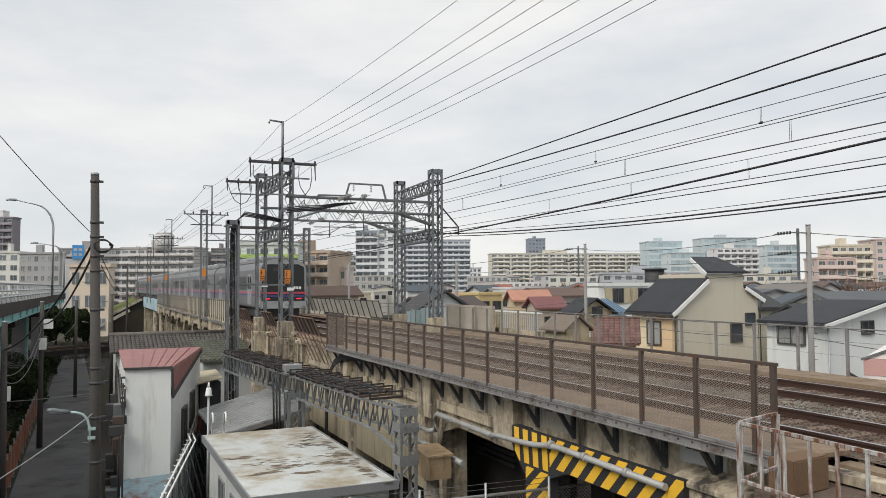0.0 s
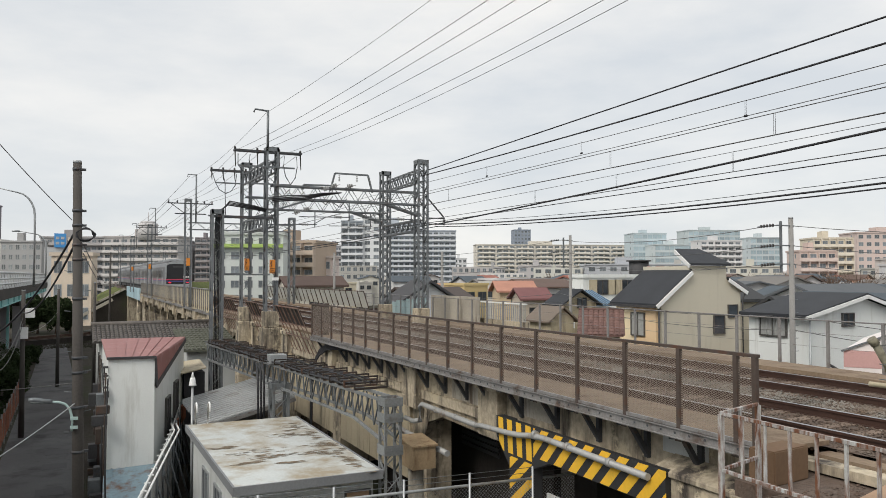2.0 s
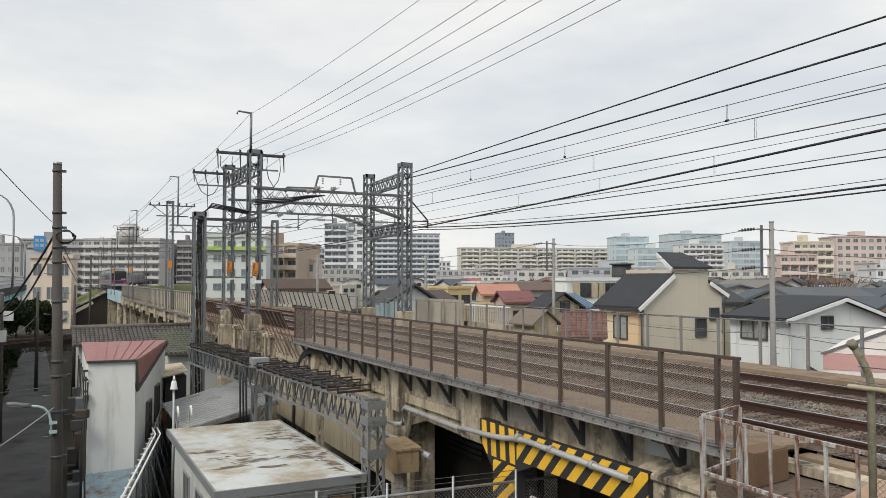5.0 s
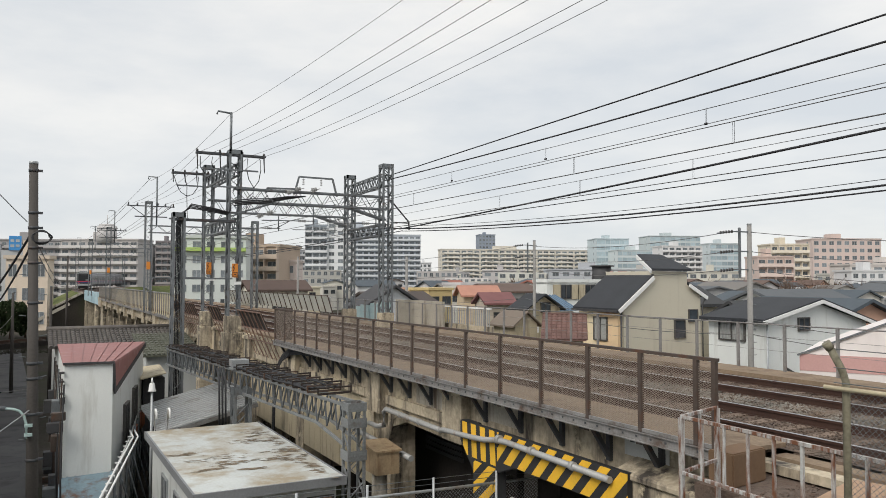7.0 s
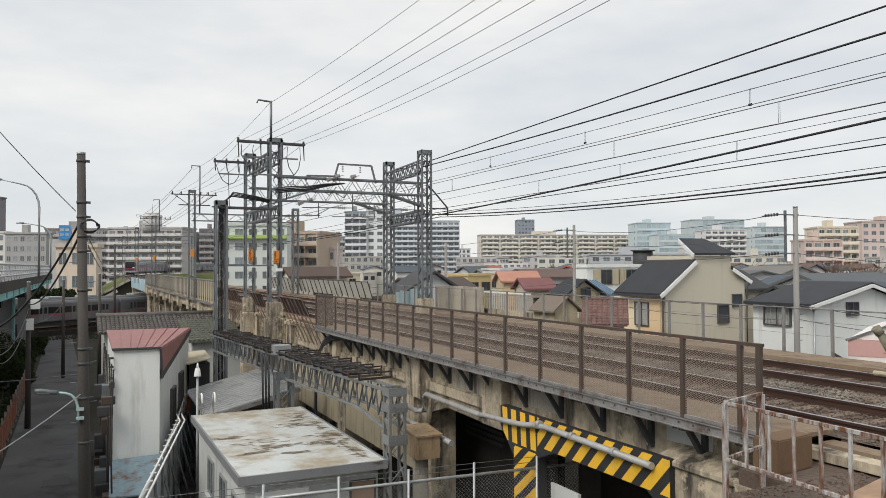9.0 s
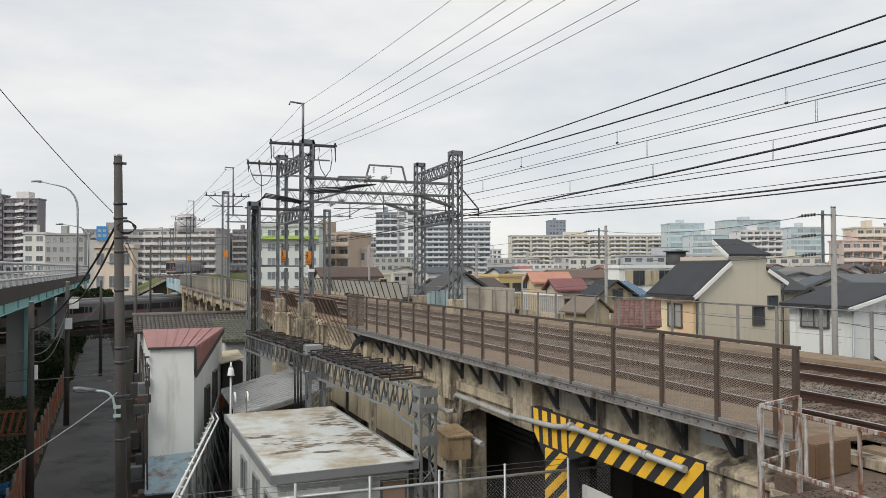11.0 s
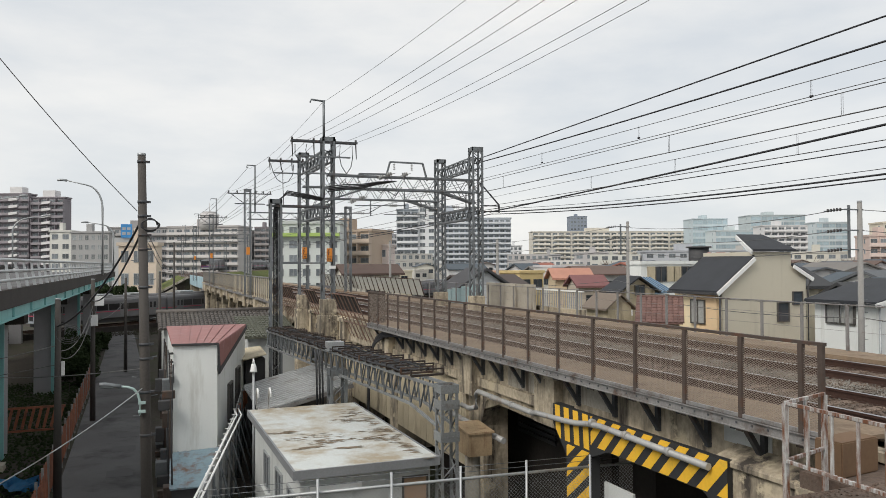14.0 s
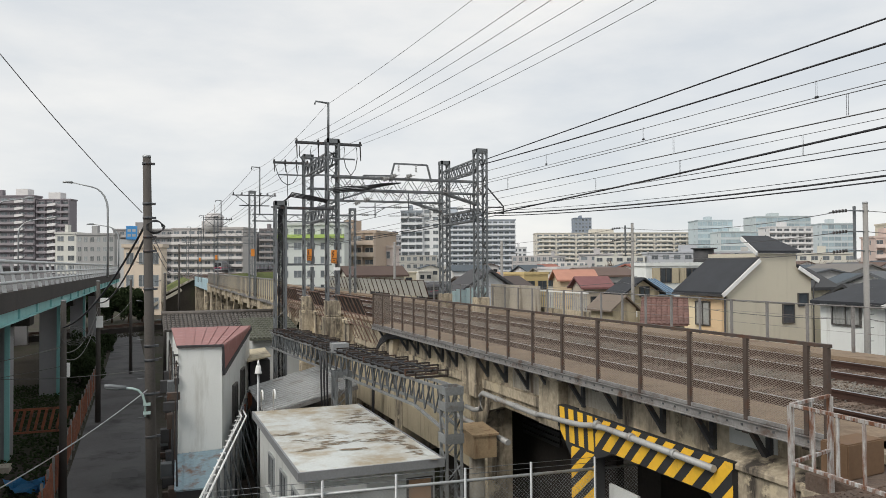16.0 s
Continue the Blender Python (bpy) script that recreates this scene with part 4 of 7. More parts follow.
for y in (38.5, 57, 76, 95):
    for o in (-2.2, -9.5):
        bm = B()
        slab(bm, y, y + 1.1, o - 0.6, o + 0.6, 0, 6.0)
        part("column", bm, shaded_column_paint, road, "grey square column")
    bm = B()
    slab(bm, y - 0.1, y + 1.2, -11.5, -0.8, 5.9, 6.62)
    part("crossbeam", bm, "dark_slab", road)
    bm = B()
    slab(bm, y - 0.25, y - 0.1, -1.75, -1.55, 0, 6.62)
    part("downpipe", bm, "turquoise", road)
# unseen wall, added to keep side daylight out from under the road
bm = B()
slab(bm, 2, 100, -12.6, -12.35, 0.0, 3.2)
part("light_block_wall", bm, "dark_slab", road)
guard = thing("guard_rail", pose(0, 0, 0), "silver aluminium guard rail on the elevated road", "guard rail", kind="structure")
bm = B()
prism(bm, [(0.0, -0.03, 7.66), (-0.13, -0.03, 7.66), (-0.25, -0.03, 8.66), (-0.17, -0.03, 8.7), (-0.12, -0.03, 8.3)], (0, 0.06, 0))
gp_me = mesh_of(bm, "post", "alu")
for k in range(46):
    y = 14 + k * 2.0
    put("post", gp_me, guard, pose(edge(y), y, 0))
for z, o, r in ((8.7, -0.2, 0.07), (8.32, -0.1, 0.055), (8.0, -0.05, 0.055)):
    bm = B()
    tube(bm, [(edge(2) + o, 2, z), (edge(108) + o, 108, z)], r, 10)
    part("rail", bm, "alu", guard)
guard2 = thing("barrier", pose(0, 0, 0), "grey road barrier on the far side of the elevated road", "barrier", kind="structure")
bm = B()
slab(bm, 2, 108, -12.0, -11.7, 7.62, 8.45)
part("wall", bm, "dark_slab", guard2)
bm = B()
slab(bm, 2, 108, -11.6, -0.4, 7.62, 7.66)
part("surface", bm, "asphalt", road)


def arm_lamp(x, y, z, h, reach, label):
    lamp = thing("street_lamp", pose(x, y, z), label, "street lamp", "road lamps")
    bm = B()
    pts = [(0, 0, 0), (0, 0, h * 0.72)] + [(-reach * (1 - math.cos(a)) * 0.5, 0, h * 0.72 + h * 0.24 * math.sin(a)) for a in (0.3, 0.6, 0.9, 1.2, 1.5)]
    pts.append((-reach, 0, h))
    tube(bm, pts, 0.11, 8, 0.05)
    part("pole", bm, "galv_light", lamp)
    bm = B()
    tube(bm, [(-reach + 0.05, 0, h), (-reach - 0.45, 0, h + 0.03), (-reach - 0.75, 0, h - 0.02)], 0.12, 8, 0.09)
    part("head", bm, "galv_light", lamp)


arm_lamp(-3.15, 77, 7.6, 8.6, 3.0, "tall grey road lamp with a curved arm")
arm_lamp(-3.0, 104, 7.6, 6.2, 2.9, "tall grey road lamp with a curved arm")
arm_lamp(-14.6, 88, 7.6, 8.0, -4.0, "tall grey road lamp with a curved arm")
arm_lamp(-14.2, 105, 7.6, 7.0, -4.0, "tall grey road lamp with a curved arm")


# ---- utility poles ----
def pole(x, y, h, r, material, label, bands=True, lean=0.0):
    p = thing("utility_pole", pose(x, y, 0, 0, lean, 0), label, "utility pole", "utility poles")
    bm = B()
    tube(bm, [(0, 0, 0), (0, 0, h)], r, 16, r * 0.62)
    part("shaft", bm, material, p)
    bm = B()
    tube(bm, [(0, 0, h), (0, 0, h + 0.06)], r * 0.64, 16)
    part("cap", bm, "galv_light", p)
    if bands:
        for z in (0.985, 0.9, 0.87, 0.83, 0.8, 0.72, 0.6, 0.57, 0.5, 0.41):
            bm = B()
            rr = r + (r * 0.62 - r) * z
            tube(bm, [(0, 0, h * z), (0, 0, h * z + 0.06)], rr + 0.012, 16)
            box(bm, rr - 0.02, -0.04, h * z, rr + 0.09, 0.04, h * z + 0.05)
            part("band", bm, "bracket", p)
    return p


main_pole = pole(0.22, 19.2, 11.05, 0.145, "pole", "dark concrete utility pole with steel bands beside the lane", lean=-0.9)
# step rungs, cable clamp
for k in range(10):
    bm = B()
    tube(bm, [(0.13 if k % 2 else -0.13, 0, 5 + 0.45 * k), (0.27 if k % 2 else -0.27, 0, 5.02 + 0.45 * k)], 0.01, 5)
    part("step", bm, "galv", main_pole)
bm = B()
tube(bm, [(0.16 + 0.15 * math.cos(k * 0.45) * (1 + 0.01 * k), -0.16 - 0.002 * k, 9.42 + 0.17 * math.sin(k * 0.45) * (1 - 0.008 * k)) for k in range(44)], 0.012, 5)
part("cable_coil", bm, "wire", main_pole)
# arm lamp on the pole
lane_lamp = thing("lane_lamp", pose(0.0, 19.1, 5.2), "pale green lane lamp on a curved arm of the pole", "street lamp")
bm = B()
tube(bm, [(0.02, -0.05, -0.15), (0.02, -0.05, 0.15), (-0.03, -0.05, 0.35), (-0.12, -0.05, 0.46), (-0.25, -0.05, 0.51), (-0.42, -0.05, 0.53)], 0.028, 8)
box(bm, -0.02, -0.1, 0.1, 0.14, 0.0, 0.16)
box(bm, -0.02, -0.1, -0.1, 0.14, 0.0, -0.04)
part("arm", bm, "lamp_paint", lane_lamp)
bm = B()
tube(bm, [(-0.38, -0.05, 0.53), (-0.52, -0.05, 0.55), (-0.72, -0.05, 0.59), (-0.84, -0.05, 0.59)], 0.05, 10, 0.055)
part("head", bm, "galv", lane_lamp)
bm = B()
tube(bm, [(-0.55, -0.05, 0.53), (-0.8, -0.05, 0.56)], 0.045, 8)
part("glass", bm, "pale_glass", lane_lamp)
p2 = pole(-2.75, 31.2, 7.25, 0.15, "pole", "short dark concrete pole with loops of cable", bands=False)
bm = B()
for k in range(3):
    tube(bm, [(0.16 + 0.3 * math.sin(a) * (1 + 0.2 * k) + 0.2, -0.05 * k, 6.0 - 0.22 * math.cos(a) * (1 + 0.3 * k)) for a in (j * 0.5 for j in range(14))], 0.012, 5)
part("cable_loop", bm, "wire_thin", p2)
bm = B()
box(bm, 0.12, -0.08, 4.5, 0.22, 0.08, 5.0)
part("box", bm, "white", p2)
p3 = pole(-2.35, 46.1, 7.7, 0.15, "pole", "dark concrete utility pole beside the orange fence", bands=False)
bm = B()
box(bm, 0.1, -0.3, 6.3, 0.55, 0.05, 6.8)
part("box", bm, "white", p3, "white junction box")
bm = B()
box(bm, -0.1, -0.25, 5.2, 0.25, -0.1, 5.8)
part("box", bm, "white", p3, "white junction box")
pole(-1.0, 66, 7.5, 0.14, "pole", "dark concrete utility pole at the end of the lane", bands=False)
pole(1.4, 60, 8.0, 0.13, "pole", "slim grey pole above the tiled roof", bands=False)
pole(3.9, 98, 11.2, 0.15, "pole", "dark concrete pole beside the railway", bands=False)
for a, b, d, r in (((0.1, 19.1, 9.65), (-2.75, 31.1, 6.3), 0.5, 0.03), ((0.1, 19.1, 9.4), (-2.4, 46, 6.6), 0.6, 0.03), ((-0.05, 19.0, 9.75), (-3.4, 14.8, 13.6), 0.15, 0.009),
                   ((0.15, 19.2, 5.7), (-3.2, 15.5, 4.2), 0.15, 0.012), ((0.1, 19.2, 6.1), (-7, 33, 4.6), 0.2, 0.012), ((-2.75, 31.2, 5.6), (-9, 26, 5.2), 0.2, 0.015),
                   ((-2.35, 46, 6.3), (-2.75, 31.2, 5.4), 0.7, 0.015), ((-2.35, 46, 6.0), (-2.75, 31.2, 5.2), 0.9, 0.015), ((-2.75, 31.2, 4.9), (-12, 30, 4.2), 0.2, 0.012),
                   ((-2.35, 46, 5.5), (-1.0, 66, 5.8), 0.4, 0.012), ((0.2, 19.2, 9.2), (3.9, 98, 8.6), 0.8, 0.012), ((0.2, 19.2, 9.0), (3.9, 98, 8.3), 0.9, 0.012)):
    wire("service_cable", sag(a, b, d), r, "wire" if r > 0.02 else "galv_light" if b[0] == -3.2 else "wire_thin", "black service cable hung between poles", group="service cables")

# ---- orange fence along the lane ----
ofence = thing("site_fence", pose(0, 0, 0), "rusty orange panel fence between the lane and waste ground", "fence")
for k in range(24):
    y = 18 + 1.8 * k
    xf = -2.95 - 0.004 * (y - 20)
    bm = B()
    rib = [(0.03 * (j // 2 % 2), 0.03 + 0.0967 * j) for j in range(19)]
    prism(bm, [(x, y, 0.3) for x, y in rib] + [(x - 0.02, y, 0.3) for x, y in rib[::-1]], (0, 0, 1.25))
    o = part("panel", bm, "orange_fence", ofence)
    o.matrix_basis = pose(xf, 18 + 1.8 * k, random.uniform(-0.04, 0.04), 0, random.uniform(-3, 3), 0)
    bm = B()
    box(bm, xf - 0.04, 18 + 1.8 * k - 0.04, 0, xf + 0.04, 18 + 1.8 * k + 0.04, 1.75)
    part("post", bm, "channel", ofence)
cross = thing("barrier_fence", pose(0, 0, 0), "rusty orange slatted barrier across the waste ground", "fence")
for k in range(26):
    bm = B()
    beam(bm, (-11 + 0.3 * k, 40, 1.0), (-10.8 + 0.3 * k, 40, 1.9), 0.05, 0.12)
    part("slat", bm, "orange_fence", cross)
for z in (0.9, 1.95):
    bm = B()
    beam(bm, (-11.2, 40.05, z), (-3.2, 40.05, z), 0.06, 0.1)
    part("rail", bm, "orange_fence", cross)
bm = B()
sheet = [[bm.verts.new((i * 0.2, j * 0.2, 0.25 * noise.noise((i * 0.9, j * 1.1, 2)))) for j in range(7)] for i in range(9)]
for a, b in zip(sheet, sheet[1:]):
    for k in range(6):
        bm.faces.new((a[k], a[k + 1], b[k + 1], b[k]))
bmesh.ops.solidify(bm, geom=bm.faces[:], thickness=0.02)
o = solid("tarpaulin", bm, "blue_sheet", "crumpled blue tarpaulin lying on the ground", "tarpaulin")
o.matrix_basis = pose(-4.4, 32.0, 0.25, 12, 8, 30)
bm = B()
box(bm, -9, 36.2, 0, -5.2, 37, 0.25)
solid("concrete_slab", bm, "pale_concrete", "pale concrete slab on waste ground", "slab")
scatter("weeds", 5000, lambda rs, n: np.stack([rs.uniform(-9, -3.2, n), rs.uniform(24, 62, n), rs.uniform(0, 0.25, n) * rs.uniform(0, 1, n)], 1), 0.09, "leaf", "low weeds on the waste ground", "weeds")
scatter("gravel", 3000, lambda rs, n: np.stack([rs.uniform(-6, 6, n), rs.uniform(100, 120, n), rs.uniform(0, 0.1, n)], 1), 0.1, "soil", "rubble and gravel beside the lower line", "gravel")


# ---- bushes and trees ----
def leaves(name, n, centre, size, leaf, material, label, category, seed, hang=False):
    rs = np.random.RandomState(seed)
    u = rs.normal(0, 1, (n, 3))
    u /= np.linalg.norm(u, axis=1)[:, None]
    lump = 0.72 + 0.28 * np.sin(u[:, :1] * 5 + seed) * np.cos(u[:, 2:] * 4 + seed)
    c = np.array(centre) + u * np.array(size) * lump * rs.uniform(0.55, 1.0, (n, 1))
    a, b = rs.normal(0, 1, (n, 3)), rs.normal(0, 1, (n, 3))
    a *= leaf / np.linalg.norm(a, axis=1)[:, None]
    b *= leaf * 0.6 / np.linalg.norm(b, axis=1)[:, None]
    v = np.stack([c - a, c + b, c + a, c - b], 1).reshape(-1, 3)
    me = bpy.data.meshes.new(name)
    me.from_pydata(v.tolist(), [], np.arange(4 * n).reshape(-1, 4).tolist())
    me.materials.append(M[material])
    return tagged(new(name, me), label, category, kind="stuff")


def tree(x, y, h, w, n, seed, label="dark evergreen tree beside the railway"):
    t = thing("tree", pose(x, y, 0), label, "tree", "trees")
    bm = B()
    tube(bm, [(0, 0, 0), (0.1, 0, h * 0.4), (0, 0.1, h * 0.75)], 0.16, 8, 0.05)
    for k in range(5):
        a = k * 1.3 + seed
        tube(bm, [(0.05, 0, h * (0.3 + 0.08 * k)), (w * 0.6 * math.cos(a), w * 0.6 * math.sin(a), h * (0.5 + 0.08 * k))], 0.06, 6, 0.02)
    part("trunk", bm, "twig", t)
    o = leaves("crown", n, (0, 0, h * 0.5), (w, w, h * 0.52), 0.17, "leaf", "", "", seed)
    o.parent = t


for i, (x, y, h, w) in enumerate(((-4.6, 127, 6.6, 2.6), (-2.2, 126, 6.3, 2.3), (-7.2, 125, 6.6, 2.6), (-0.3, 128, 5.4, 1.9), (-9.6, 123, 6.4, 2.6), (-5.6, 131, 6.8, 2.8))):
    tree(x, y, h, w, 6500, i)
for i, (x, y, s) in enumerate(((-4.0, 69, 1.5), (-3.7, 61, 1.5), (-5.2, 75, 1.8), (-3.5, 84, 1.2), (-4.9, 64, 1.7), (12, 130, 1.8))):
    leaves("bush", 2600, (x, y, s * 0.75), (s, s * 1.6, s * 1.1), 0.11, "leaf", "dark ragged bush beside the lane", "bush", 20 + i)


# ---- windows ----
def window_mesh(w, h, glass="glass", frame="frame", bars=1):
    """A window facing -y, its middle at the origin: one frame with recessed panes."""
    bm = B()
    t = min(0.06, w * 0.06)
    xs = [-w / 2, -w / 2 + t]
    for k in range(bars):
        c = -w / 2 + w * (k + 1) / (bars + 1)
        xs += [c - t / 2, c + t / 2]
    xs += [w / 2 - t, w / 2]
    zs = [-h / 2, -h / 2 + t, h / 2 - t, h / 2]
    g = [[bm.verts.new((x, -0.06, z)) for z in zs] for x in xs]
    b = [[bm.verts.new((x, 0.04, z)) for z in (zs[0], zs[-1])] for x in (xs[0], xs[-1])]
    for i in range(len(xs) - 1):
        for j in range(3):
            q = [g[i][j], g[i + 1][j], g[i + 1][j + 1], g[i][j + 1]]
            if i % 2 == 1 and j == 1:
                p = [bm.verts.new((v.co.x, -0.015, v.co.z)) for v in q]
                bm.faces.new(p).material_index = 0
                for a in range(4):
                    bm.faces.new((q[a], q[(a + 1) % 4], p[(a + 1) % 4], p[a])).material_index = 1
            else:
                bm.faces.new(q).material_index = 1
    e = len(xs) - 1
    bm.faces.new([g[i][0] for i in range(e + 1)] + [b[1][0], b[0][0]]).material_index = 1
    bm.faces.new([g[i][3] for i in range(e + 1)][::-1] + [b[0][1], b[1][1]]).material_index = 1
    bm.faces.new([g[0][j] for j in range(4)][::-1] + [b[0][0], b[0][1]]).material_index = 1
    bm.faces.new([g[e][j] for j in range(4)] + [b[1][1], b[1][0]]).material_index = 1
    return mesh_of(bm, "window", glass, frame)


# ---- white-roofed single-storey building ----
wb = thing("low_building", Matrix.Translation((0, 0, 8.5 * 0.132)) @ Matrix.Diagonal((0.868, 0.868, 0.868, 1)), "low grey building with a stained flat white roof", "building")
bm = B()
box(bm, 3.92, 20.15, -1.28, 7.55, 28.5, 3.02)
part("wall", bm, "grey_wall", wb)
bm = B()
box(bm, 3.72, 19.75, 3.02, 7.62, 28.7, 3.2)
part("roof", bm, "white_roof", wb, "flat white roof with brown dirt stains")
bm = B()
for a in ((3.66, 19.69, 2.98, 7.68, 19.75, 3.215), (3.66, 19.75, 2.98, 3.72, 28.7, 3.215), (7.62, 19.75, 2.98, 7.68, 28.7, 3.215)):
    box(bm, *a)
part("roof_edge", bm, "roof_edge", wb, "dark grey roof edge")
rs = random.Random(3)
wm = window_mesh(1.1, 1.15, "glass", "galv_light", 1)
for y in (21.3, 23.3, 25.6):
    put("window", wm, wb, pose(3.92, y, 1.75, 0, 0, -90))
    bm2 = B()
    box(bm2, 3.76, y - 0.65, 1.1, 3.92, y + 0.65, 1.16)
    part("sill", bm2, "grey_wall", wb)
bm = B()
box(bm, 4.15, 19.98, 2.5, 5.55, 20.15, 2.68)
part("lamp_box", bm, "white", wb, "long white lamp box on the wall")
put("window", window_mesh(0.75, 0.8, "plywood", "frame", 0), wb, pose(7.1, 20.14, 2.25))
for x in (3.98, 4.42):
    bm = B()
    tube(bm, [(x, 28.6, 2.2), (x, 28.6, 3.75), (x, 28.5, 3.95), (x, 28.35, 4.0), (x, 28.2, 3.95), (x, 28.15, 3.7)], 0.035, 8)
    part("ladder_rail", bm, "white", wb, "white bent ladder handrail")
# roof dirt patches, thin and ragged
for px, py, w, d in ((5.0, 23.4, 1.0, 0.5), (5.3, 22.6, 0.7, 0.22), (6.6, 25.4, 0.75, 0.3), (7.0, 23.4, 0.6, 0.25), (4.6, 22.1, 0.5, 0.12), (5.6, 21.7, 0.45, 0.1), (4.3, 24.4, 0.4, 0.16), (7.0, 26.6, 0.4, 0.6), (7.25, 21.4, 0.22, 1.1), (7.3, 24.6, 0.2, 1.5), (6.7, 22.5, 0.5, 0.5)):
    bm = B()
    for k in range(34):
        cx, cy, r = px + rs.gauss(0, w * 0.5), py + rs.gauss(0, d * 0.6), rs.uniform(0.01, 0.075)
        poly = [(cx + r * 3.0 * math.cos(a) * rs.uniform(0.45, 1.3), cy + r * 0.6 * math.sin(a) * rs.uniform(0.4, 1.3), 3.2) for a in (i * 0.3927 for i in range(16))]
        bm.faces.new([bm.verts.new((q[0], q[1], 3.2045 + 0.0003 * k)) for q in poly])
    part("dirt", bm, "roof_stain", wb)["kind"] = "stuff"

# ---- narrow white house with the red metal roof ----
rh = thing("narrow_house", pose(0, 0, 0), "narrow white stucco house with a faded red metal roof", "house")
FL, FR, BR, BL = (1.14, 29.2), (2.64, 29.0), (4.65, 37.3), (1.2, 37.0)
bm = B()
prism(bm, [(*FL, 0), (*FR, 0), (FR[0], FR[1] + 0.12, 0), (FL[0], FL[1] + 0.12, 0)], (0, 0, 5.58))
part("front_wall", bm, "white_wall", rh, "blank white stucco front wall")
bm = B()
a = [bm.verts.new(p) for p in ((FR[0], FR[1] + 0.12, 0), (*BR, 0), (*BR, 5.5), (FR[0] + 0.02, FR[1] + 0.12, 4.6))]
bm.faces.new(a)
b = [bm.verts.new((v.co.x - 0.15, v.co.y + 0.04, v.co.z)) for v in a]
bm.faces.new(b[::-1])
for i in range(4):
    bm.faces.new((a[i], b[i], b[(i + 1) % 4], a[(i + 1) % 4]))
part("side_wall", bm, "white_wall", rh)
bm = B()
prism(bm, [(FL[0], FL[1] + 0.12, 0), (FL[0] + 0.12, FL[1] + 0.12, 0), (BL[0] + 0.12, BL[1], 0), (*BL, 0)], (0, 0, 5.55))
prism(bm, [(BL[0] + 0.12, BL[1] - 0.1, 0), (BR[0] - 0.2, BR[1] - 0.1, 0), (BR[0] - 0.2, BR[1], 0), (BL[0] + 0.12, BL[1], 0)], (0, 0, 5.5))
part("rear_wall", bm, "white_wall", rh)
bm = B()
prism(bm, [(FL[0] - 0.05, FL[1] - 0.06, 5.58), (FR[0] + 0.03, FR[1] - 0.06, 5.58), (BR[0] + 0.06, BR[1] + 0.05, 5.62), (BL[0] - 0.05, BL[1] + 0.05, 5.66)], (0, 0, 0.06))
part("roof", bm, "red_roof", rh, "faded red standing-seam metal roof")
bm = B()
prism(bm, [(FR[0] + 0.05, FR[1] - 0.04, 5.6), (FR[0] + 0.14, FR[1] + 0.3, 4.72), (BR[0] + 0.1, BR[1] + 0.05, 5.6)], (-0.03, 0.01, 0.05))
part("roof", bm, "red_roof", rh, "faded red standing-seam metal roof")
for k in range(1, 7):
    f = k / 7
    p = Vector((FL[0] + (FR[0] - FL[0]) * f * 1.15, FL[1] - 0.05, 5.65))
    q = Vector((BL[0] + (BR[0] - BL[0]) * f, BL[1], 5.7))
    bm = B()
    beam(bm, p, q, 0.045, 0.04)
    part("seam", bm, "red_roof", rh)
bm = B()
beam(bm, (FL[0] - 0.05, FL[1] - 0.07, 5.63), (FR[0] + 0.05, FR[1] - 0.07, 5.63), 0.06, 0.08)
beam(bm, (FR[0] + 0.08, FR[1] + 0.1, 4.62), (BR[0] + 0.08, BR[1] + 0.05, 5.55), 0.06, 0.2)
beam(bm, (FR[0] + 0.03, FR[1] - 0.05, 5.6), (FR[0] + 0.1, FR[1] + 0.12, 4.55), 0.05, 0.12)
part("fascia", bm, "dark", rh)
ang = math.degrees(math.atan2(BR[1] - FR[1], BR[0] - FR[0]))
for f, z in ((0.38, 3.0), (0.66, 3.3)):
    x, y = FR[0] + (BR[0] - FR[0]) * f, FR[1] + (BR[1] - FR[1]) * f
    put("window", window_mesh(1.1, 1.5, "glass", "frame", 1), rh, pose(x + 0.03, y, z, 0, 0, ang))
    bm = B()
    for k in range(8):
        u = -0.7 + k * 0.2
        d = Vector((math.cos(radians(ang)), math.sin(radians(ang)), 0))
        n = Vector((math.sin(radians(ang)), -math.cos(radians(ang)), 0))
        c = Vector((x, y, z)) + d * u + n * 0.35
        beam(bm, c + Vector((0, 0, -0.95)), c + Vector((0, 0, -0.25)), 0.03)
    beam(bm, Vector((x, y, z - 0.25)) - d * 0.75 + n * 0.35, Vector((x, y, z - 0.25)) + d * 0.75 + n * 0.35, 0.05)
    part("balcony_rail", bm, "orange_fence", rh, "red-brown balcony rail")
bm = B()
tube(bm, [(1.08, 29.1, 0.4), (1.08, 29.1, 4.3)], 0.04, 8)
box(bm, 1.0, 29.02, 4.3, 1.17, 29.2, 4.5)
for z in (4.6, 5.0, 5.3):
    box(bm, 0.98, 29.1, z, 1.14, 29.25, z + 0.06)
part("downpipe", bm, "dark", rh)
bm = B()
prism(bm, [(1.05, 29.15, 1.75), (2.75, 28.95, 1.85), (2.55, 26.6, 1.15), (0.95, 26.8, 1.1)], (0, 0, 0.05))
part("lean_to_roof", bm, "blue_tin", rh, "rusted blue tin lean-to roof")
for k in range(8):
    u = k / 7
    bm = B()
    beam(bm, (1.05 + 1.7 * u, 29.1, 1.83), (0.95 + 1.6 * u, 26.75, 1.17), 0.05, 0.03)
    part("rib", bm, "blue_tin", rh)
bm = B()
prism(bm, [(1.0, 26.9, 0), (2.5, 26.7, 0), (2.7, 29, 0), (1.1, 29.1, 0)], (0, 0, 1.1))
part("lean_to", bm, "dark", rh)
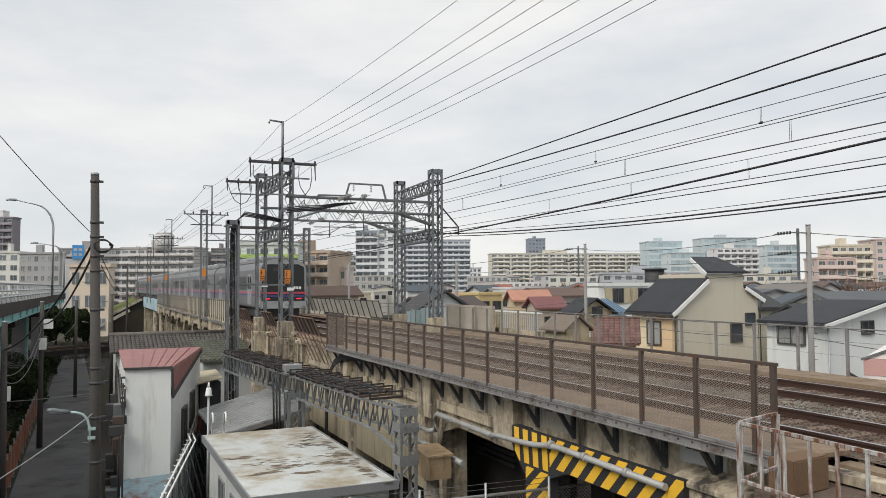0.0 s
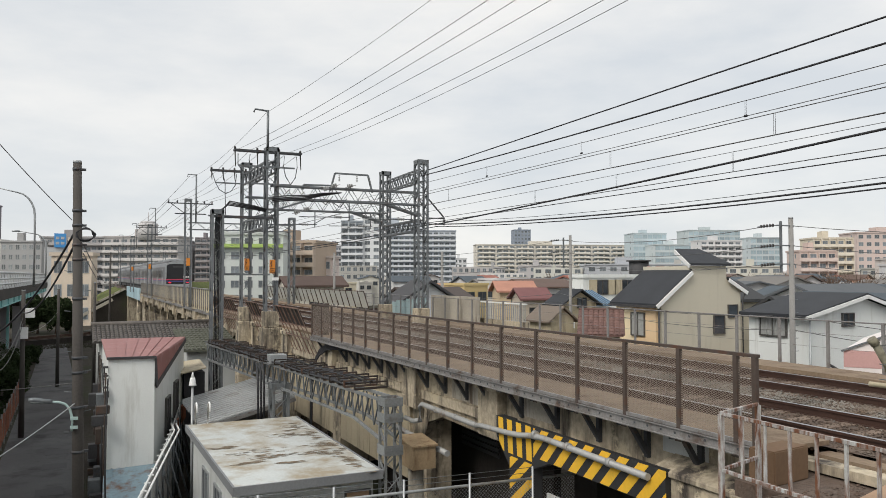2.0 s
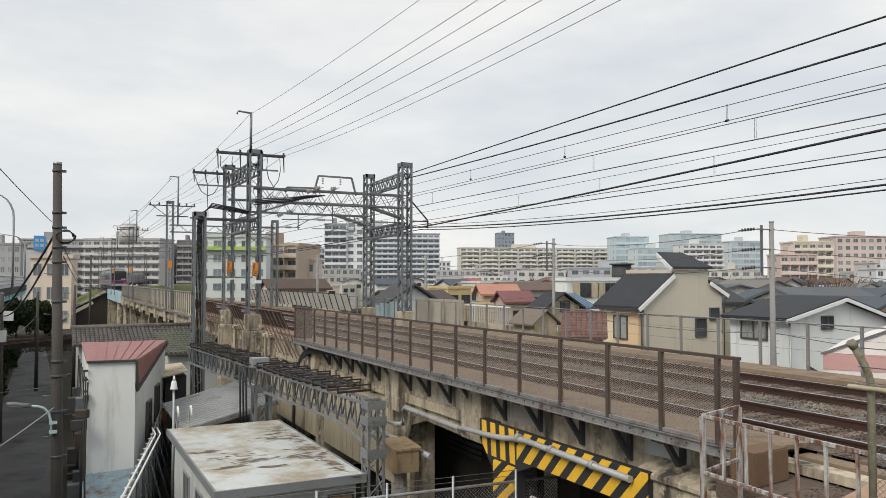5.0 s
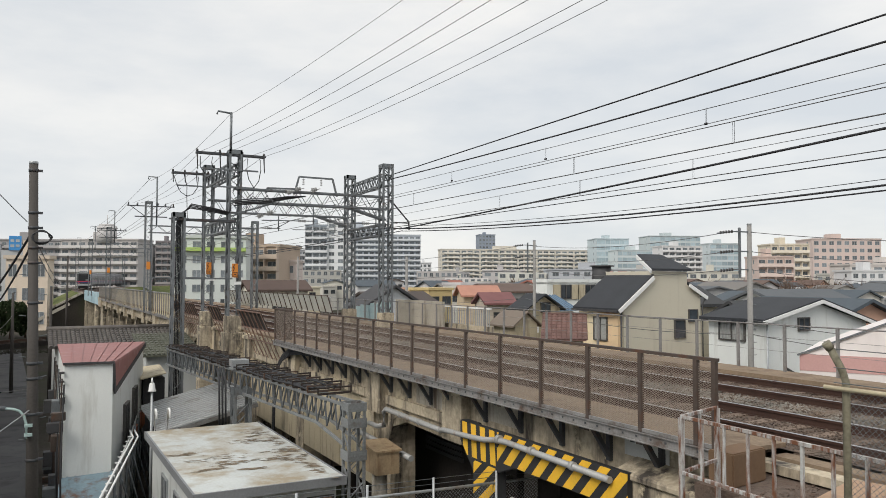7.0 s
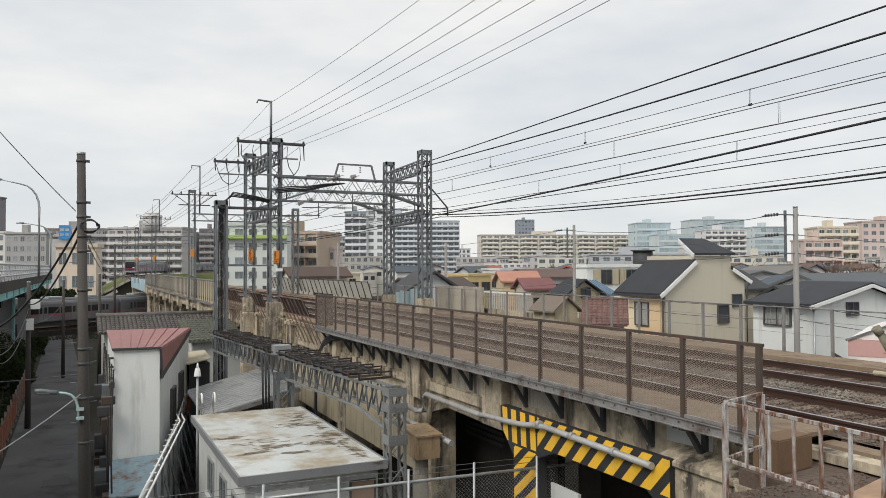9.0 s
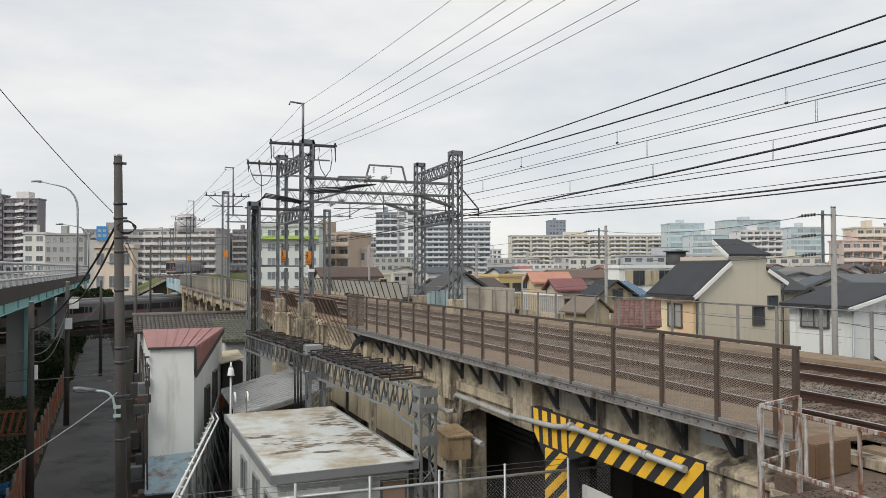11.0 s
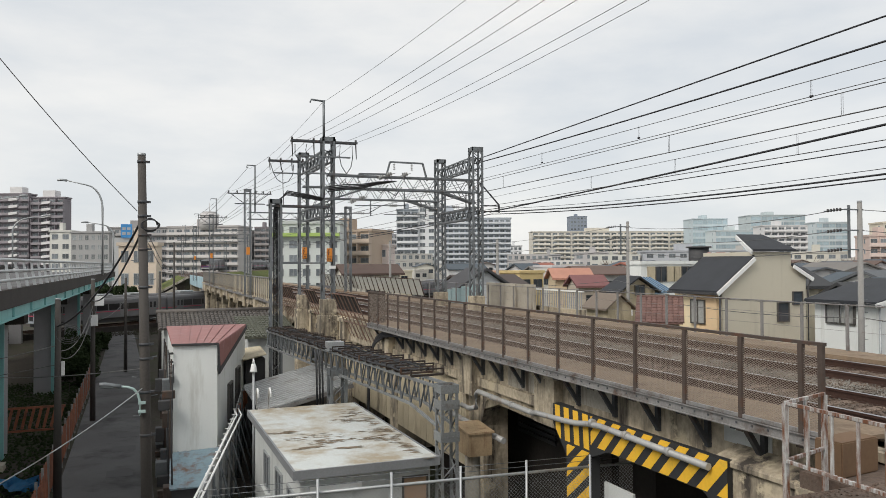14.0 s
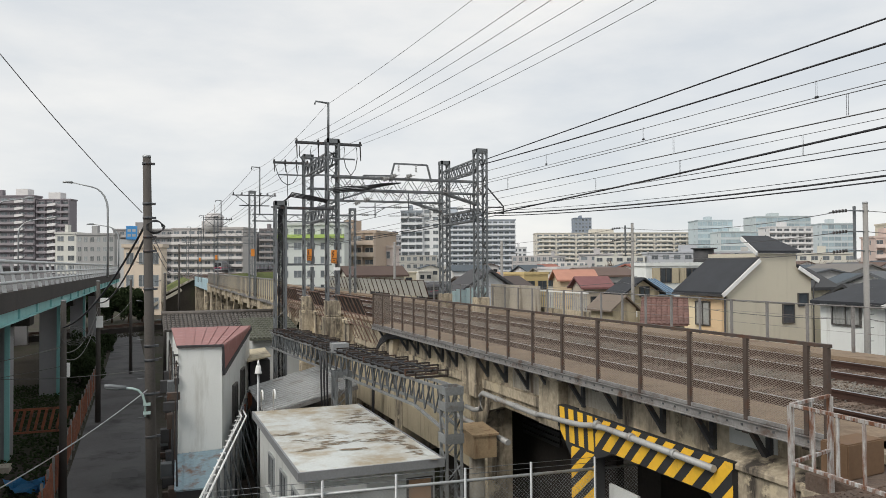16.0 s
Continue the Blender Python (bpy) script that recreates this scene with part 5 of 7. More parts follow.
# clutter along the lane side
for k in range(22):
    bm = B()
    y, z = 26.5 + k * 0.55, rs.uniform(0.2, 4.3)
    s = rs.uniform(0.12, 0.35)
    box(bm, 0.85 - rs.uniform(0, 0.25), y, z if k % 3 else 0, 1.12, y + s * 1.5, (z if k % 3 else 0) + s * 2)
    bmesh.ops.bevel(bm, geom=bm.edges[:], offset=0.02, segments=1, affect="EDGES")
    part("wall_box", bm, rs.choice(["galv", "dark", "dark", "bracket", "brown_steel"]), rh)
for k in range(7):
    bm = B()
    y = 27 + k * 1.6
    tube(bm, [(1.05, y, 0), (1.0, y + 0.1, 2.5), (1.05, y, 5.2)], 0.03, 6)
    part("pipe", bm, rs.choice(["galv", "brown_steel", "dark"]), rh)

# ---- tiled house behind ----
th = thing("tiled_house", pose(0, 0, 0), "old house with a dark grey tiled roof", "house")
bm = B()
box(bm, 1.4, 49.2, 0, 8.0, 55, 4.6)
part("wall", bm, "grey_wall", th)
bm = B()
for y0, z0, y1, z1 in ((48.6, 4.68, 52, 5.45), (55.4, 4.68, 52, 5.45)):
    prism(bm, [(1.05, y0, z0 - 0.08), (8.2, y0, z0 - 0.08), (8.2, y1, z1 - 0.08), (1.05, y1, z1 - 0.08)], (0, 0, 0.05))
part("roof_base", bm, "tile_grey", th)
bm = B()
n = 5
for i in range(n):
    a0, a1 = math.pi * i / n, math.pi * (i + 1) / n
    f = [bm.verts.new(p) for p in ((-0.11 * math.cos(a0), 0, 0.09 * math.sin(a0)), (-0.11 * math.cos(a1), 0, 0.09 * math.sin(a1)), (-0.11 * math.cos(a1), 0.5, 0.07 * math.sin(a1) - 0.01), (-0.11 * math.cos(a0), 0.5, 0.07 * math.sin(a0) - 0.01))]
    bm.faces.new(f)
prism(bm, [(-0.12, -0.01, -0.03), (0.12, -0.01, -0.03), (0.12, -0.01, 0.02), (0.05, -0.01, 0.095), (-0.05, -0.01, 0.095), (-0.12, -0.01, 0.02)], (0, 0.05, 0))
tile_me = mesh_of(bm, "tile", "tile_grey")
for r in range(8):
    for c in range(29):
        put("tile", tile_me, th, pose(1.2 + 0.243 * c, 48.6 + 0.425 * r, 4.66 + 0.0963 * r, 12.8, 0, random.uniform(-1.5, 1.5)))
bm = B()
tube(bm, [(1.0, 52, 5.5), (8.25, 52, 5.5)], 0.16, 8)
part("ridge", bm, "tile_grey", th)
th2 = thing("side_house", pose(0, 0, 0), "pale grey house with a lower tiled roof", "house")
bm = B()
box(bm, 5.6, 43.6, 0, 8.3, 48.4, 4.4)
part("wall", bm, "grey_wall", th2)
bm = B()
prism(bm, [(5.4, 43.2, 4.4), (8.4, 43.2, 4.4), (8.4, 48.5, 5.2), (5.4, 48.5, 5.2)], (0, 0, 0.1))
green_tile = mat("green_grey_tile", (0.10, 0.105, 0.08), 0.75, var=0.3, scale=2, fine=9)
part("roof", bm, green_tile, th2, "green-grey tiled roof")
for k in range(13):
    for j in range(10):
        bm = B()
        beam(bm, (5.45 + k * 0.24, 43.2 + 0.53 * j, 4.55 + 0.08 * j), (5.45 + k * 0.24, 43.72 + 0.53 * j, 4.59 + 0.08 * j), 0.13, 0.07)
        part("tile", bm, green_tile, th2)
bm = B()
box(bm, 5.95, 43.52, 2.2, 6.9, 43.6, 3.9)
part("shutter_box", bm, "grey_wall", th2)

# ---- corrugated shed ----
cs = thing("shed", pose(0, 0, 0), "small shed with a grey corrugated roof", "shed")
bm = B()
box(bm, 4.6, 29.0, 0, 7.6, 34.0, 2.75)
part("wall", bm, "dark", cs)
bm = B()
prev = None
for k in range(65):
    u = k / 64
    z = 0.05 * (1 if (k // 2) % 2 else -1)
    row = [bm.verts.new((4.2, 28.95 + 5.2 * u, 3.0 + z + 0.2 * u)), bm.verts.new((7.7, 28.95 + 5.2 * u, 3.85 + z + 0.2 * u))]
    if prev:
        bm.faces.new((prev[0], prev[1], row[1], row[0]))
    prev = row
part("roof", bm, "corrugated", cs, "grey corrugated sheet roof")
for k in range(17):
    bm = B()
    beam(bm, (4.2, 29.05 + 0.31 * k, 3.07 + 0.0124 * k), (7.7, 29.05 + 0.31 * k, 3.92 + 0.0124 * k), 0.07, 0.06)
    part("rib", bm, "corrugated", cs)
bm = B()
beam(bm, (4.2, 28.93, 2.95), (7.7, 28.93, 3.8), 0.05, 0.14)
part("fascia", bm, "channel", cs)
awn = thing("awning", pose(0, 0, 0), "rusty striped sheet awning between the houses", "awning")
bm = B()
prism(bm, [(4.4, 36.0, 4.1), (5.5, 36.2, 4.3), (5.6, 39, 4.4), (4.6, 39, 4.3)], (0, 0, 0.05))
part("sheet", bm, "cream_panel", awn)
bm = B()
box(bm, 4.6, 36.6, 0, 5.5, 39, 4.1)
part("booth", bm, "dark", awn)

# ---- alley wall with white pipe rail ----
aw = thing("alley_wall", pose(0, 0, 0), "tall grey corrugated wall with a white pipe rail", "wall")
PATH = [Vector((1.15, 18.7, 0)), Vector((3.3, 29.7, 0)), Vector((5.2, 41, 0))]
for a, b in zip(PATH, PATH[1:]):
    n = int((b - a).length / 0.9)
    for k in range(n):
        p, q = a.lerp(b, k / n), a.lerp(b, (k + 0.97) / n)
        bm = B()
        beam(bm, p + Vector((0, 0, 1.4)), q + Vector((0, 0, 1.4)), 0.04, 2.9)
        part("sheet", bm, "corrugated", aw)
        if k % 2 == 0:
            bm = B()
            tube(bm, [p + Vector((0.08, 0, 0)), p + Vector((0.08, 0, 2.9))], 0.04, 6)
            tube(bm, [p + Vector((0.75, 0.2, 0)), p + Vector((0.1, 0, 2.3))], 0.035, 6)
            part("prop", bm, "galv", aw)
bm = B()
for o in (0.0, 0.16):
    tube(bm, [PATH[0] + Vector((o, 0, 3.02)), PATH[1] + Vector((o, -1, 3.05)), PATH[1] + Vector((o, 0, 3.1))], 0.03, 8)
for k in range(14):
    p = PATH[0].lerp(PATH[1], k / 14)
    beam(bm, p + Vector((0, 0, 3.03)), p + Vector((0.16, 0, 3.03)), 0.03)
part("pipe_rail", bm, "white", aw, "white double pipe rail")
lp = thing("yard_lamp", pose(3.62, 26.7, 0), "white yard lamp with a cone shade on a post", "lamp")
bm = B()
tube(bm, [(0, 0, 0), (0, 0, 4.9)], 0.05, 10, 0.04)
part("post", bm, "galv_light", lp)
bm = B()
tube(bm, [(0, 0, 4.85), (0, 0, 4.9), (0, 0, 5.05), (0, 0, 5.12)], 0.13, 12, 0.07)
tube(bm, [(0, 0, 5.12), (0, 0, 5.3)], 0.05, 8, 0.02)
part("shade", bm, "white", lp)

# ---- cable truss beside the viaduct ----
ct = thing("cable_truss", pose(0, 0, 0), "galvanised lattice truss carrying dark cable racks", "truss")
TA, TB = Vector((6.95, 17.55, 5.5)), Vector((5.55, 35.2, 5.5))
tdir = (TB - TA).normalized()
tside = tdir.cross(Vector((0, 0, 1))).normalized()
L = (TB - TA).length
W, H = 0.42, 0.66
for s in (-1, 1):
    for z in (0, -H):
        bm = B()
        st = 1.6 if z else 0
        beam(bm, TA + tdir * st + tside * (s * W / 2) + Vector((0, 0, z)), TB + tside * (s * W / 2) + Vector((0, 0, z)), 0.06, 0.07)
        if z:
            beam(bm, TA + tside * (s * W / 2) + Vector((0, 0, -H - 0.28)), TA + tdir * 1.6 + tside * (s * W / 2) + Vector((0, 0, -H)), 0.06, 0.07)
        part("chord", bm, "galv_mid", ct)
    n = 29
    for k in range(n):
        p = TA + tdir * (L * k / n) + tside * (s * W / 2)
        q = TA + tdir * (L * (k + 0.55) / n) + tside * (s * W / 2)
        bm = B()
        beam(bm, p, q + Vector((0, 0, -H)), 0.04, 0.02)
        beam(bm, q + Vector((0, 0, -H)), TA + tdir * (L * (k + 0.78) / n) + tside * (s * W / 2), 0.04, 0.02)
        # darker steel than the chords: the racks' shade is put into the braces
        part("brace", bm, "galv", ct)
for k in range(30):
    p = TA + tdir * (L * (k + 2.6) / 33)
    bm = B()
    e1, e2 = random.uniform(0.26, 0.36), random.uniform(0.6, 0.9)
    a, b = p - tside * e1 + Vector((0, 0, 0.07)), p + tside * e2 + Vector((0, 0, 0.07))
    beam(bm, a, b, 0.055, 0.055)
    beam(bm, a + Vector((0, 0, 0.15)), a + tside * 0.4 + Vector((0, 0, 0.15)), 0.045, 0.04)
    beam(bm, b + Vector((0, 0, 0.15)), b - tside * 0.4 + Vector((0, 0, 0.15)), 0.045, 0.04)
    for q in (a, b):
        beam(bm, q, q + Vector((0, 0, 0.17)), 0.04)
    part("rack", bm, "brown_steel" if k % 3 == 1 else "dark_panel", ct, "dark rusty cable rack bar")
for k in range(7):
    o = -0.3 + 0.16 * k
    bm = B()
    tube(bm, [TA + tdir * (2.0 + L * j / 24 * 0.88) + tside * (o + 0.03 * math.sin(j * 1.7 + k)) + Vector((0, 0, 0.13 + 0.02 * math.sin(j + k))) for j in range(25)], 0.026, 6)
    part("cable", bm, "wire", ct)
tow = thing("lattice_tower", pose(0, 0, 0), "grey lattice steel support tower of the cable truss", "tower", "truss towers")
add_parts(tow, lattice_mast((6.93, 17.33, 0), 5.58, 0.38, 0.36, 0.045, 0.06), "galv_mid")
for z0, z1 in ((5.0, 5.22), (4.22, 4.46)):
    bm = B()
    box(bm, 6.69, 17.08, z0, 7.17, 17.095, z1)
    box(bm, 6.685, 17.095, z0, 6.7, 17.57, z1)
    for k in range(4):
        box(bm, 6.72 + 0.13 * k, 17.06, (z0 + z1) / 2 - 0.015, 6.75 + 0.13 * k, 17.08, (z0 + z1) / 2 + 0.015)
    part("gusset", bm, "galv_mid", tow)
tow2 = thing("lattice_tower", pose(0, 0, 0), "grey lattice steel support tower of the cable truss", "tower", "truss towers")
add_parts(tow2, lattice_mast((6.15, 25.2, 0), 5.0, 0.48, 0.42, 0.06), "galv")
for k in range(3):
    bm = B()
    tube(bm, [(5.6 + 0.1 * k, 26.2, 5.55), (5.58 + 0.1 * k, 25.8, 5.3), (5.6 + 0.1 * k, 25.75, 3.4)], 0.035, 6)
    part("cable", bm, "wire", ct)

bm = B()
box(bm, 5.95, 25.6, 5.55, 6.5, 26.1, 5.85)
part("cable_box", bm, "galv_light", ct, "grey metal cable box")

# ---- pipes and box on the viaduct face ----
pp = thing("drain_pipe", pose(0, 0, 0), "grey drain pipe with elbows along the viaduct", "pipe")
for pts, r in (([(8.5, 19.1, 4.55), (8.5, 19.1, 4.95), (8.5, 18.95, 5.05), (8.5, 16.1, 5.02), (8.5, 15.85, 5.02)], 0.066), ([(8.5, 15.9, 5.02), (8.42, 15.68, 5.05), (8.28, 15.4, 5.12), (8.14, 15.0, 5.2), (8.12, 13.8, 5.26), (8.12, 13.3, 5.3), (8.12, 12.95, 5.36), (8.12, 12.5, 5.4), (8.12, 9.5, 5.36)], 0.058),
               ([(8.5, 19.1, 4.6), (8.5, 19.5, 4.5), (8.5, 20.1, 4.5)], 0.066), ([(8.4, 21, 4.2), (8.4, 19.6, 4.15), (8.4, 17.2, 4.1)], 0.075)):
    bm = B()
    tube(bm, pts, r, 12)
    part("run", bm, "pipe", pp)
for y in (18.0, 16.9, 12.7, 11.6, 10.4):
    bm = B()
    px, pz = (8.5, 5.03) if y > 15 else (8.12, 5.42 - (12.9 - y) * 0.0167)
    tube(bm, [(px, y, pz), (px, y + 0.09, pz)], 0.078, 12)
    part("collar", bm, "pipe", pp)
arc = thing("cable_bundle", pose(0, 0, 0), "bundle of black cables curving down from the walkway", "cable")
for k in range(5):
    o = 0.05 * k
    bm = B()
    tube(bm, [(8.45, 24.6, 6.0 - o * 0.3), (8.42, 26.0, 6.12 - o), (8.4, 27.2, 6.0 - o), (8.4, 28.2, 5.7 - o), (8.4, 28.9 - o, 5.2), (8.4, 29.3 - o, 4.5), (8.4, 29.4 - o, 2.0), (8.4, 29.4 - o, 0.0)], 0.032, 6)
    part("cable", bm, "wire", arc)
jb = thing("junction_box", pose(7.6, 17.5, 0), "weathered beige metal cabinet beside the tower", "cabinet")
bm = B()
box(bm, 0, 0, 3.7, 0.62, 0.9, 4.25)
prism(bm, [(-0.05, -0.05, 4.25), (0.67, -0.05, 4.25), (0.67, 0.95, 4.35), (-0.05, 0.95, 4.35)], (0, 0, 0.05))
part("body", bm, "beige_box", jb)
bm = B()
tube(bm, [(0.3, 0.5, 0), (0.3, 0.5, 3.7)], 0.2, 10)
part("post", bm, "pale_concrete", jb)

# ---- striped clearance portal ----
sp = thing("height_portal", pose(0, 0, 0), "black and yellow striped clearance portal under the viaduct", "portal")
bm = B()
ZT, ZB, YC0, YC1 = 5.52, 4.93, 12.95, 13.86
box(bm, 8.2, 9.2, ZB, 8.31, YC1, ZT)
box(bm, 8.2, YC0, 0, 8.42, YC1, ZB)
prism(bm, [(8.2, YC0, ZB), (8.2, 12.36, ZB), (8.2, YC0, 4.7)], (0.2, 0, 0))
prism(bm, [(8.2, 9.75, ZB), (8.2, 9.16, ZB), (8.2, 9.16, 4.6)], (0.2, 0, 0))
prism(bm, [(8.2, YC1, 4.55), (8.2, YC1, ZT), (8.2, 14.4, ZT), (8.2, 14.4, 5.1)], (0.2, 0, 0))
part("frame", bm, "black", sp)


def cut(poly, a, b, c):
    """The part of a polygon (u, v) where a*u + b*v <= c."""
    out = []
    for p, q in zip(poly, poly[1:] + poly[:1]):
        dp, dq = a * p[0] + b * p[1] - c, a * q[0] + b * q[1] - c
        if dp <= 0:
            out.append(p)
        if dp * dq < 0:
            f = dp / (dp - dq)
            out.append((p[0] + (q[0] - p[0]) * f, p[1] + (q[1] - p[1]) * f))
    return out


def stripe(poly, bounds):
    for h in bounds:
        poly = cut(poly, *h)
        if len(poly) < 3:
            return
    bm = B()
    prism(bm, [(8.194, a, b) for a, b in poly], (0.004, 0, 0))
    part("stripe", bm, "yellow", sp, "yellow warning stripe")


for k in range(10):
    y = 9.2 + 0.47 * k
    stripe([(y, 4.9), (y + 0.25, 4.9), (y + 0.25 - 0.66, 5.6), (y - 0.66, 5.6)], ((-1, 0, -9.18), (1, 0, YC0 - 0.02), (0, 1, ZT - 0.01), (0, -1, -ZB - 0.01)))
for k in range(12):
    z = 0.6 + 0.42 * k
    stripe([(YC0, z), (YC1, z - 0.72), (YC1, z - 0.5), (YC0, z + 0.22)], ((-1, 0, -YC0 - 0.02), (1, 0, YC1 - 0.02), (0, 1, 4.78), (0, -1, 0)))
for k in range(5):
    y = 12.98 + 0.36 * k
    stripe([(y, 4.8), (y + 0.2, 4.8), (y + 0.26, 5.6), (y + 0.06, 5.6)], ((-1, 0, -YC0 - 0.02), (1, 0, 14.36), (0, 1, ZT - 0.01), (0, -1, -4.83), (1.0, -0.98, 9.37)))
bm = B()
box(bm, 8.5, 12.0, 0.0, 8.56, 12.93, 4.2)
box(bm, 9.2, 10.6, 0.0, 9.3, 12.4, 3.6)
part("inner_panel", bm, "grey_wall", sp)

# ---- near wire fence, flaking railing, boards ----
nf = thing("pipe_fence", pose(0, 0, 0), "galvanised pipe fence with chain link mesh", "fence")
bm = B()
tube(bm, [(1.0, 13.5, 4.5), (9.2, 12.95, 4.5)], 0.03, 8)
part("top_rail", bm, "galv_light", nf)
for x in (2.9, 4.22, 5.53, 6.85, 8.2):
    bm = B()
    tube(bm, [(x, 13.38 - 0.067 * (x - 2), 0), (x, 13.38 - 0.067 * (x - 2), 4.75)], 0.025, 8)
    part("post", bm, "galv_light", nf)


def chain_link(w, h, p, t):
    bm = B()
    for s in (1, -1):
        k = -int(h / p) - 1
        while k * p < w:
            a = k * p
            u0, u1 = max(a, 0), min(a + h, w)
            if u1 - u0 > 0.01:
                z0, z1 = u0 - a, u1 - a
                if s < 0:
                    z0, z1 = h - z0, h - z1
                bm.faces.new([bm.verts.new((u, 0.003 * s, z)) for u, z in ((u0, z0 - t), (u1, z1 - t), (u1, z1 + t), (u0, z0 + t))])
            k += 1
    return bm


o = part("mesh_panel", chain_link(8.2, 1.2, 0.07, 0.003), "galv_light", nf, "chain link mesh")
o.matrix_basis = pose(1.0, 13.5, 3.3, 0, 0, -3.8)
for z in (4.62, 4.72):
    bm = B()
    tube(bm, [(1.0, 13.5, z), (9.2, 12.95, z)], 0.006, 5)
    part("barbed_wire", bm, "galv", nf)

plat = thing("abutment_platform", pose(0, 0, 0), "concrete abutment with gravel beside the track", "platform", kind="structure")
bm = B()
box(bm, 6.35, -8, 0, 8.75, 6.42, 5.75)
box(bm, 7.45, 6.42, 0, 8.75, 7.18, 5.75)
part("block", bm, "concrete", plat)
bm = B()
box(bm, 6.5, -8, 5.75, 8.98, 6.42, 5.95)
box(bm, 7.5, 6.42, 5.75, 8.98, 7.16, 5.95)
part("fill", bm, "ballast", plat)
scatter("gravel", 2500, lambda rs, n: np.stack([rs.uniform(6.5, 9.2, n), rs.uniform(1, 6.4, n), np.full(n, 5.955)], 1), 0.022, "ballast", "loose stones on the abutment", "gravel")
nr = thing("railing", pose(0, 0, 0), "rust-flaked white steel railing on the abutment", "railing")
R0, R1, R2 = Vector((7.32, 6.62, 0)), Vector((6.47, 6.36, 0)), Vector((5.82, 1.6, 0))
for a, b in ((R0, R1), (R1, R2)):
    for z, r in ((6.98, 0.028), (6.36, 0.028)):
        bm = B()
        beam(bm, a + Vector((0, 0, z)), b + Vector((0, 0, z + (0.1 if b == R2 else 0))), 0.036, 0.034)
        part("rail", bm, "rust_white", nr)
    n = int((b - a).length / 0.33)
    for k in range(1 if b == R2 else 0, n + 1):
        p = a.lerp(b, k / n)
        big = k in (0, n)
        bm = B()
        e = 0.1 * k / n if b == R2 else 0
        box(bm, p.x - (0.025 if big else 0.011), p.y - (0.025 if big else 0.016), 5.6 if big else 6.36 + e, p.x + (0.025 if big else 0.011), p.y + (0.025 if big else 0.016), 6.97 + e)
        part("post" if big else "baluster", bm, "rust_white", nr)
for (x, y, z, sx, sy, sz, rz, nm, mt, lb, cat) in ((7.98, 6.9, 5.95, 0.72, 0.36, 0.42, 8, "box", "card", "brown cardboard box on the abutment", "box"), (7.2, 4.3, 5.95, 1.3, 1.2, 0.42, 12, "crate", "dark", "dark crate under plywood", "crate"), (6.85, 3.0, 5.95, 1.2, 1.1, 0.3, -6, "crate", "dark", "dark crate under plywood", "crate")):
    bm = B()
    box(bm, -sx / 2, -sy / 2, 0, sx / 2, sy / 2, sz)
    bmesh.ops.bevel(bm, geom=bm.edges[:], offset=0.015, segments=2, affect="EDGES")
    solid(nm, bm, mt, lb, cat).matrix_basis = pose(x, y, z, 0, 0, rz)
    if nm == "crate":
        bm = B()
        box(bm, -sx / 2 - 0.1, -sy / 2 - 0.1, 0, sx / 2 + 0.1, sy / 2 + 0.1, 0.02)
        solid("plywood_sheet", bm, "plywood", "weathered brown plywood sheet laid on a crate", "board").matrix_basis = pose(x, y, z + sz + 0.012, 0, 0, rz + 4)
cl = thing("chain_link_fence", pose(0, 0, 0), "old chain link fence with a bent top post", "fence")
bm = B()
tube(bm, [(5.84, 3.95, 5.6), (5.84, 3.95, 7.68), (5.82, 3.97, 7.78), (5.74, 4.03, 7.98)], 0.03, 10)
tube(bm, [(5.75, 4.02, 7.95), (5.72, 4.04, 8.0)], 0.036, 10)
part("post", bm, mat("mossy_pipe", (0.20, 0.185, 0.13), 0.7, var=0.3, scale=6, fine=30, stain=(0.1, 0.09, 0.06), amount=0.4), cl)
bm = B()
tube(bm, [(5.78, 4.1, 7.63), (5.95, 2.0, 7.62)], 0.02, 8)
part("pipe", bm, mat("cream_pipe", (0.52, 0.45, 0.31), 0.6), cl)
o = part("mesh_panel", chain_link(2.2, 1.65, 0.05, 0.0028), "galv", cl, "chain link mesh")
o.matrix_basis = pose(5.85, 3.95, 5.95, 0, 0, -86)
for z in (7.95, 7.8, 7.68):
    bm = B()
    tube(bm, [(5.76, 4.0, z), (5.95, 1.8, z - 0.02)], 0.004, 5)
    part("barbed_wire", bm, "galv", cl)


# ---- houses beyond the tracks ----
def wall_poly(name, parent, poly, off, material, label=""):
    bm = B()
    prism(bm, poly, off)
    return part(name, bm, material, parent, label)


yh = thing("gabled_house", pose(0, 0, 0), "khaki and yellow house with black slate shed roofs", "house")
X0, Y0 = 27.0, 30.45
wall_poly("gable_wall", yh, [(27.0, Y0, 0), (32.5, Y0, 0), (32.5, Y0, 7.75), (31.5, Y0, 8.3), (31.5, Y0, 9.0), (28.9, Y0, 9.0), (28.9, Y0, 8.62), (27.0, Y0, 7.2)], (0, 3.6, 0), "khaki_wall", "khaki siding gable wall")
bm = B()
box(bm, 26.85, Y0 + 0.25, 0, 27.02, Y0 + 1.9, 7.1)
part("side_wall", bm, "orange_wall", yh, "orange siding wall")
bm = B()
box(bm, 26.9, Y0 + 1.9, 0, 27.02, Y0 + 3.5, 7.1)
box(bm, 26.2, Y0 + 3.1, 0, 26.9, Y0 + 3.9, 6.35)
part("side_wall", bm, "yellow_wall", yh, "yellow siding wall")
